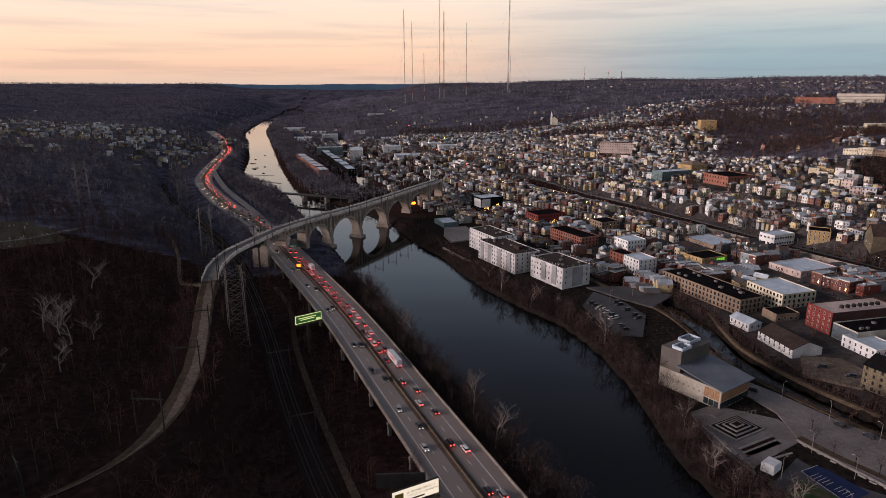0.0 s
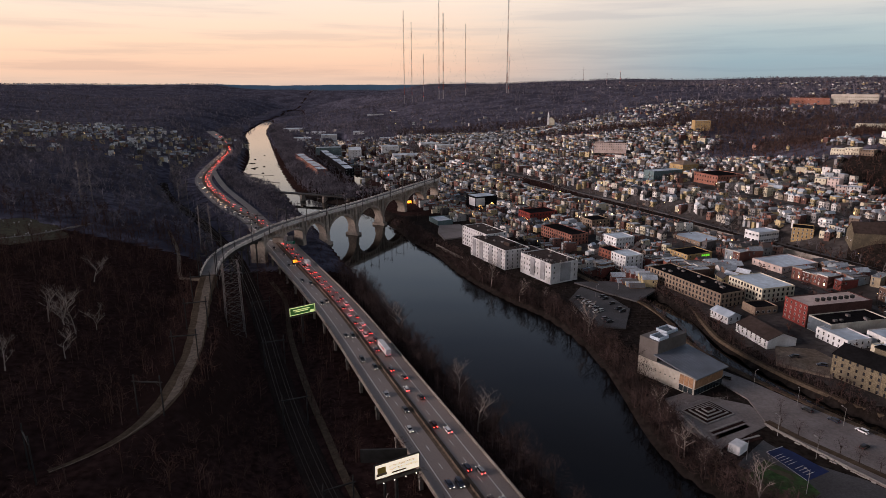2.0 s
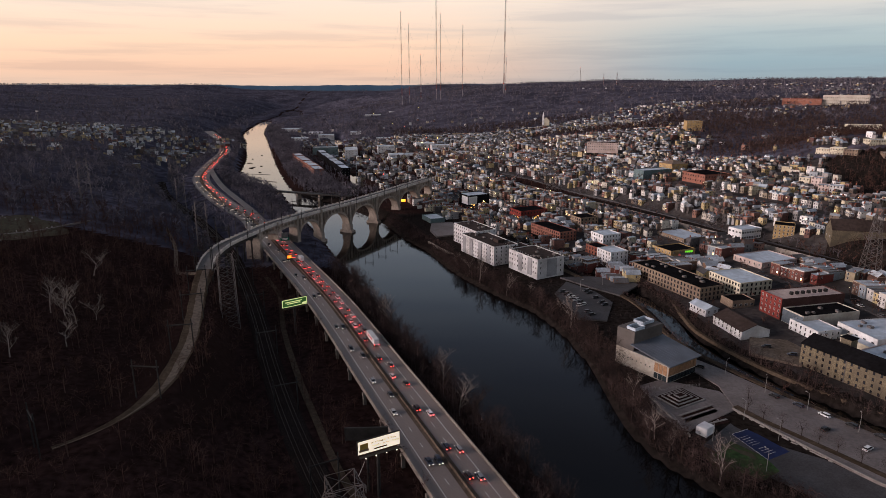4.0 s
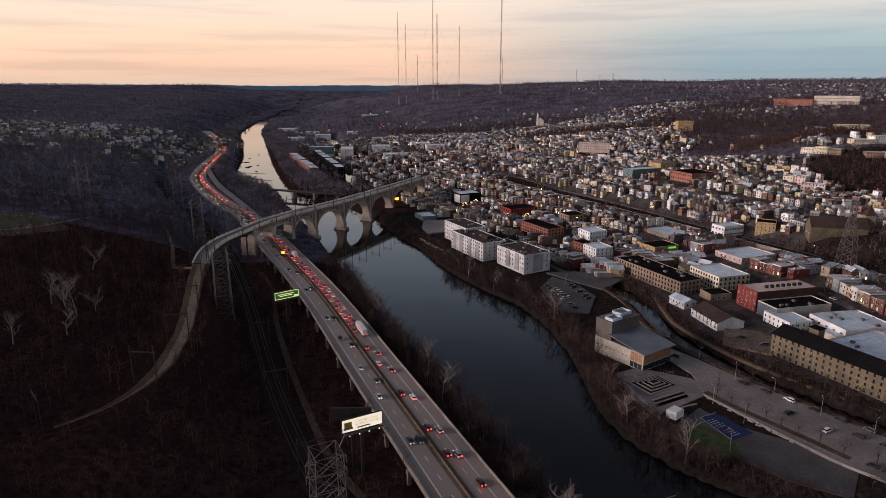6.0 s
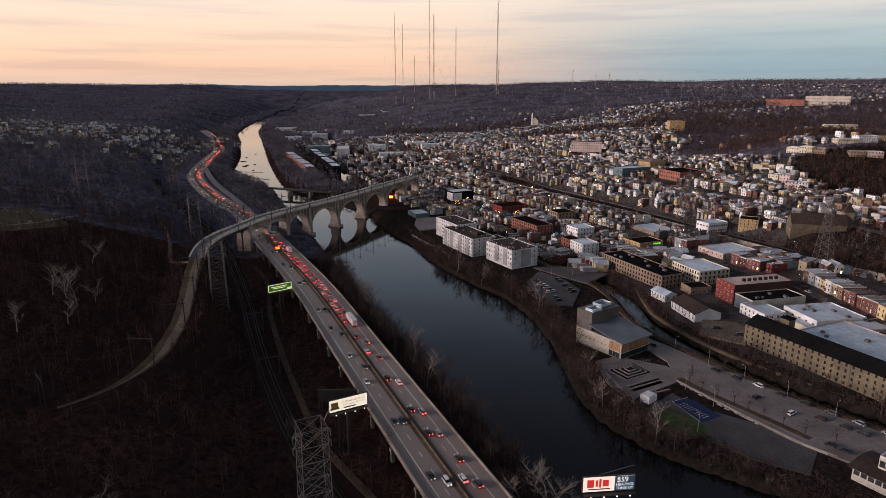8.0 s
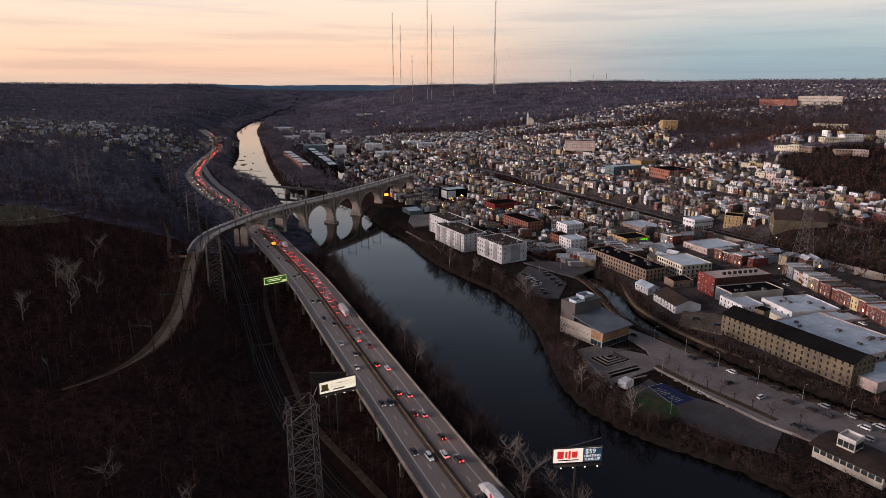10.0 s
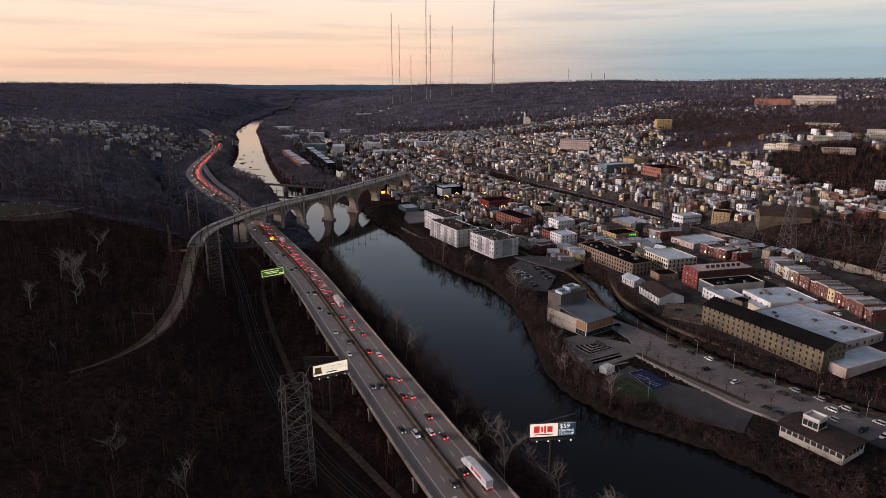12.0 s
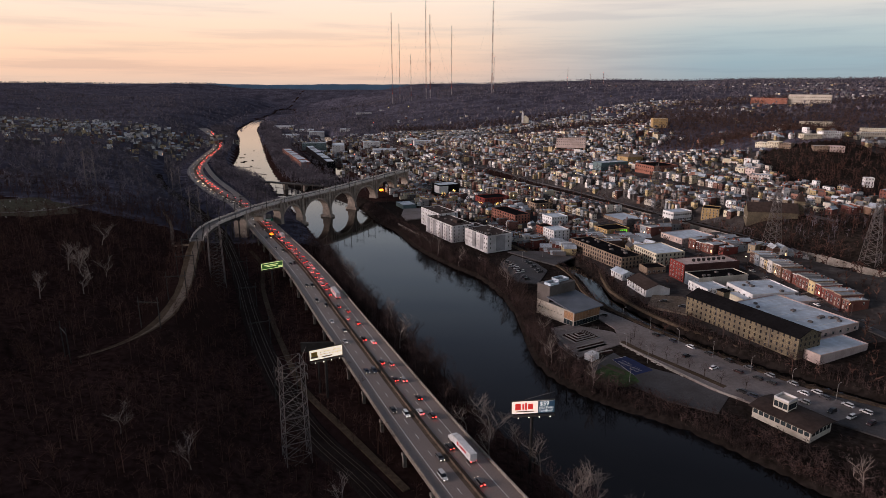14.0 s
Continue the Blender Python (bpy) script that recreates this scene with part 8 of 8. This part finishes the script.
wood("woods", "bare woods on the hills upstream", MID_T, -1250, -120, 450, 1500, 12500, (0.75, 1.2), lambda x, y: left_of(x, y) & (-near(x, y, L_BANK)[0] > 70) & ~(ellipse(x, y, -735, 1240, 330, 250) & (rng.random(x.shape) > 0.22)), material=M_HAZYTWIG)
wood("scrub", "leafless brush on the island bank", BUSH_T, -60, 330, 20, 640, 9000, (0.6, 1.7), inner)
wood("woods", "bare trees between the hillside houses", MID_T, -60, 700, 120, 1300, 6500, (0.4, 0.85), lambda x, y: town_side(x, y) & (near(x, y, R_BANK)[0] > 75))
wood("woods", "bare woods on the town's steep slopes", MID_T, -100, 1100, 700, 1600, 13500, (0.7, 1.15), lambda x, y: town_side(x, y) & wooded(x, y), material=M_BRUSH)
wood("woods", "bare woods along the far river", MID_T, -700, 0, 700, 2000, 3600, (0.45, 0.85), lambda x, y: town_side(x, y) & (near(x, y, R_BANK)[0] > 8) & (near(x, y, R_BANK)[0] < 50), material=M_HAZYTWIG)
wood("woods", "far bare woods on the ridges", FAR_T, -3000, 3200, 1150, 3000, 14500, (0.8, 1.35), lambda x, y: (left_of(x, y) | town_side(x, y)) & ~ellipse(x, y, -650, 2790, 120, 400) & ~ellipse(x, y, -735, 1240, 330, 250), material=M_HAZYTWIG)
wood("woods", "far bare woods towards the skyline", FAR_T, -3600, 3600, 2900, 4850, 7500, (0.7, 1.1), lambda x, y: (left_of(x, y) | town_side(x, y)) & ~ellipse(x, y, -770, 3250, 110, 420), material=M_HAZYTWIG)
wood_along("scrub", "dense brown brush on the island's river bank", BUSH_T, R_BANK, 60, 900, 1, 17, 5200, (0.6, 1.6), material=M_BRUSH)
wood_along("woods", "bare trees on the island's river bank", NEAR_T, R_BANK, 450, 1000, 2, 15, 260, (0.35, 0.65), material=M_BRUSH)
wood_along("woods", "small bare trees on the low bank beside the playground", NEAR_T, R_BANK, 60, 450, 3, 15, 80, (0.3, 0.6), material=M_BRUSH)
wood_along("scrub", "brown brush on the canal banks", BUSH_T, CANAL, 60, 640, -13, -6.8, 1500, (0.4, 1.0), material=M_BRUSH)
wood_along("scrub", "brown brush under the canal wall", BUSH_T, CANAL, 60, 640, 6.8, 13, 1500, (0.4, 1.1), material=M_BRUSH)
wood_along("woods", "bare woods between the road and the far river", MID_T, L_BANK, 800, 2300, -70, -9, 4200, (0.6, 1.05), material=M_HAZYTWIG)
wood_along("woods", "bare woods on the far river's right bank", MID_T, R_BANK, 1000, 2500, 8, 60, 3400, (0.65, 1.2), material=M_HAZYTWIG)
wood("woods", "bare woods on the slopes below the hill apartments", SLOPE_T, 300, 760, 330, 760, 4800, (0.6, 1.05), lambda x, y: town_side(x, y) & ((x > 420) | wooded(x, y)), material=M_TWIG)
off_street = lambda x, y: np.array([np.hypot(ALL_STREETS[:, 0] - a, ALL_STREETS[:, 1] - b).min() > 6 for a, b in zip(x, y)], bool)  # noqa: E731
wood("scrub", "brown brush on bare ground between the canal and the mills", BUSH_T, 40, 330, 90, 640, 5200, (0.3, 0.9), lambda x, y: town_side(x, y) & off_street(x, y) & (near(x, y, R_BANK)[0] < 190), material=M_BRUSH)
wood("woods", "bare trees on waste ground beside the canal", NEAR_T, 40, 330, 90, 640, 300, (0.35, 0.7), lambda x, y: town_side(x, y) & off_street(x, y) & (near(x, y, R_BANK)[0] < 170), material=M_BRUSH)
wood("woods", "bare trees on the bank below the apartments", NEAR_T, -60, 110, 380, 720, 420, (0.3, 0.6), lambda x, y: town_side(x, y) & (near(x, y, R_BANK)[0] < 40), material=M_BRUSH)
wood("woods", "bare woods between the flats and the works upstream", MID_T, -420, 20, 760, 2000, 5200, (0.45, 1.05), lambda x, y: town_side(x, y) & (near(x, y, R_BANK)[0] > 20) & (x < np.interp(y, [760, 1130, 2080], [0, -20, -130])), material=M_HAZYTWIG)
wood_along("scrub", "brown brush hanging over the island's waterline", BUSH_T, R_BANK, 60, 800, 2, 8, 2600, (0.6, 1.2), material=M_BRUSH)
wood_along("woods", "tall dark bare trees leaning over the water beside the expressway", BANK_T, L_BANK, 380, 690, -20, -1, 440, (0.7, 1.15), material=M_BRUSH)
wood_along("woods", "bare trees on the river bank above the water", BANK_T, R_BANK, 380, 700, 1, 8, 180, (0.75, 1.25), material=M_BRUSH)
wood_along("woods", "dark bare trees leaning over the canal", BANK_T, CANAL, 60, 420, -12, -6.8, 110, (0.5, 0.85), material=M_BRUSH)
wood_along("woods", "bare trees along the canal's town bank", NEAR_T, CANAL, 80, 640, -16, -8, 380, (0.45, 0.85), material=M_BRUSH)

wood_along("woods", "bare trees on the slope above the railway", NEAR_T, RAILWALL, 100, 720, 8, 75, 620, (0.5, 0.95), material=M_HAZYTWIG)
# lots and yards of the town on the ground sheet
mid = gv[gt].mean(1)
mx, my = mid[:, 0], mid[:, 1]
core = (near(mx, my, CANAL)[0] < -16) & (near(mx, my, RAILWALL)[0] < -7) & (my > 205) & (my < 760)
# woodland faces that take the floor lightened and blued for haze
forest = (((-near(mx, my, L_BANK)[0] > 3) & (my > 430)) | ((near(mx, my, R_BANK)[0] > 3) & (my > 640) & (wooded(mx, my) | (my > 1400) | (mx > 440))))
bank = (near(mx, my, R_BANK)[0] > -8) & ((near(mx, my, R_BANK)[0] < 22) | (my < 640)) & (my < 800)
slope = (near(mx, my, RAILWALL)[0] > 12) & (near(mx, my, R_BANK)[0] > 150) & (near(mx, my, R_BANK)[0] < 700) & (my > 400) & (my < 1400) & ~wooded(mx, my) & (mx < 560)
ground.data.materials.append(M_YARD)
ground.data.materials.append(M_HAZYFLOOR)
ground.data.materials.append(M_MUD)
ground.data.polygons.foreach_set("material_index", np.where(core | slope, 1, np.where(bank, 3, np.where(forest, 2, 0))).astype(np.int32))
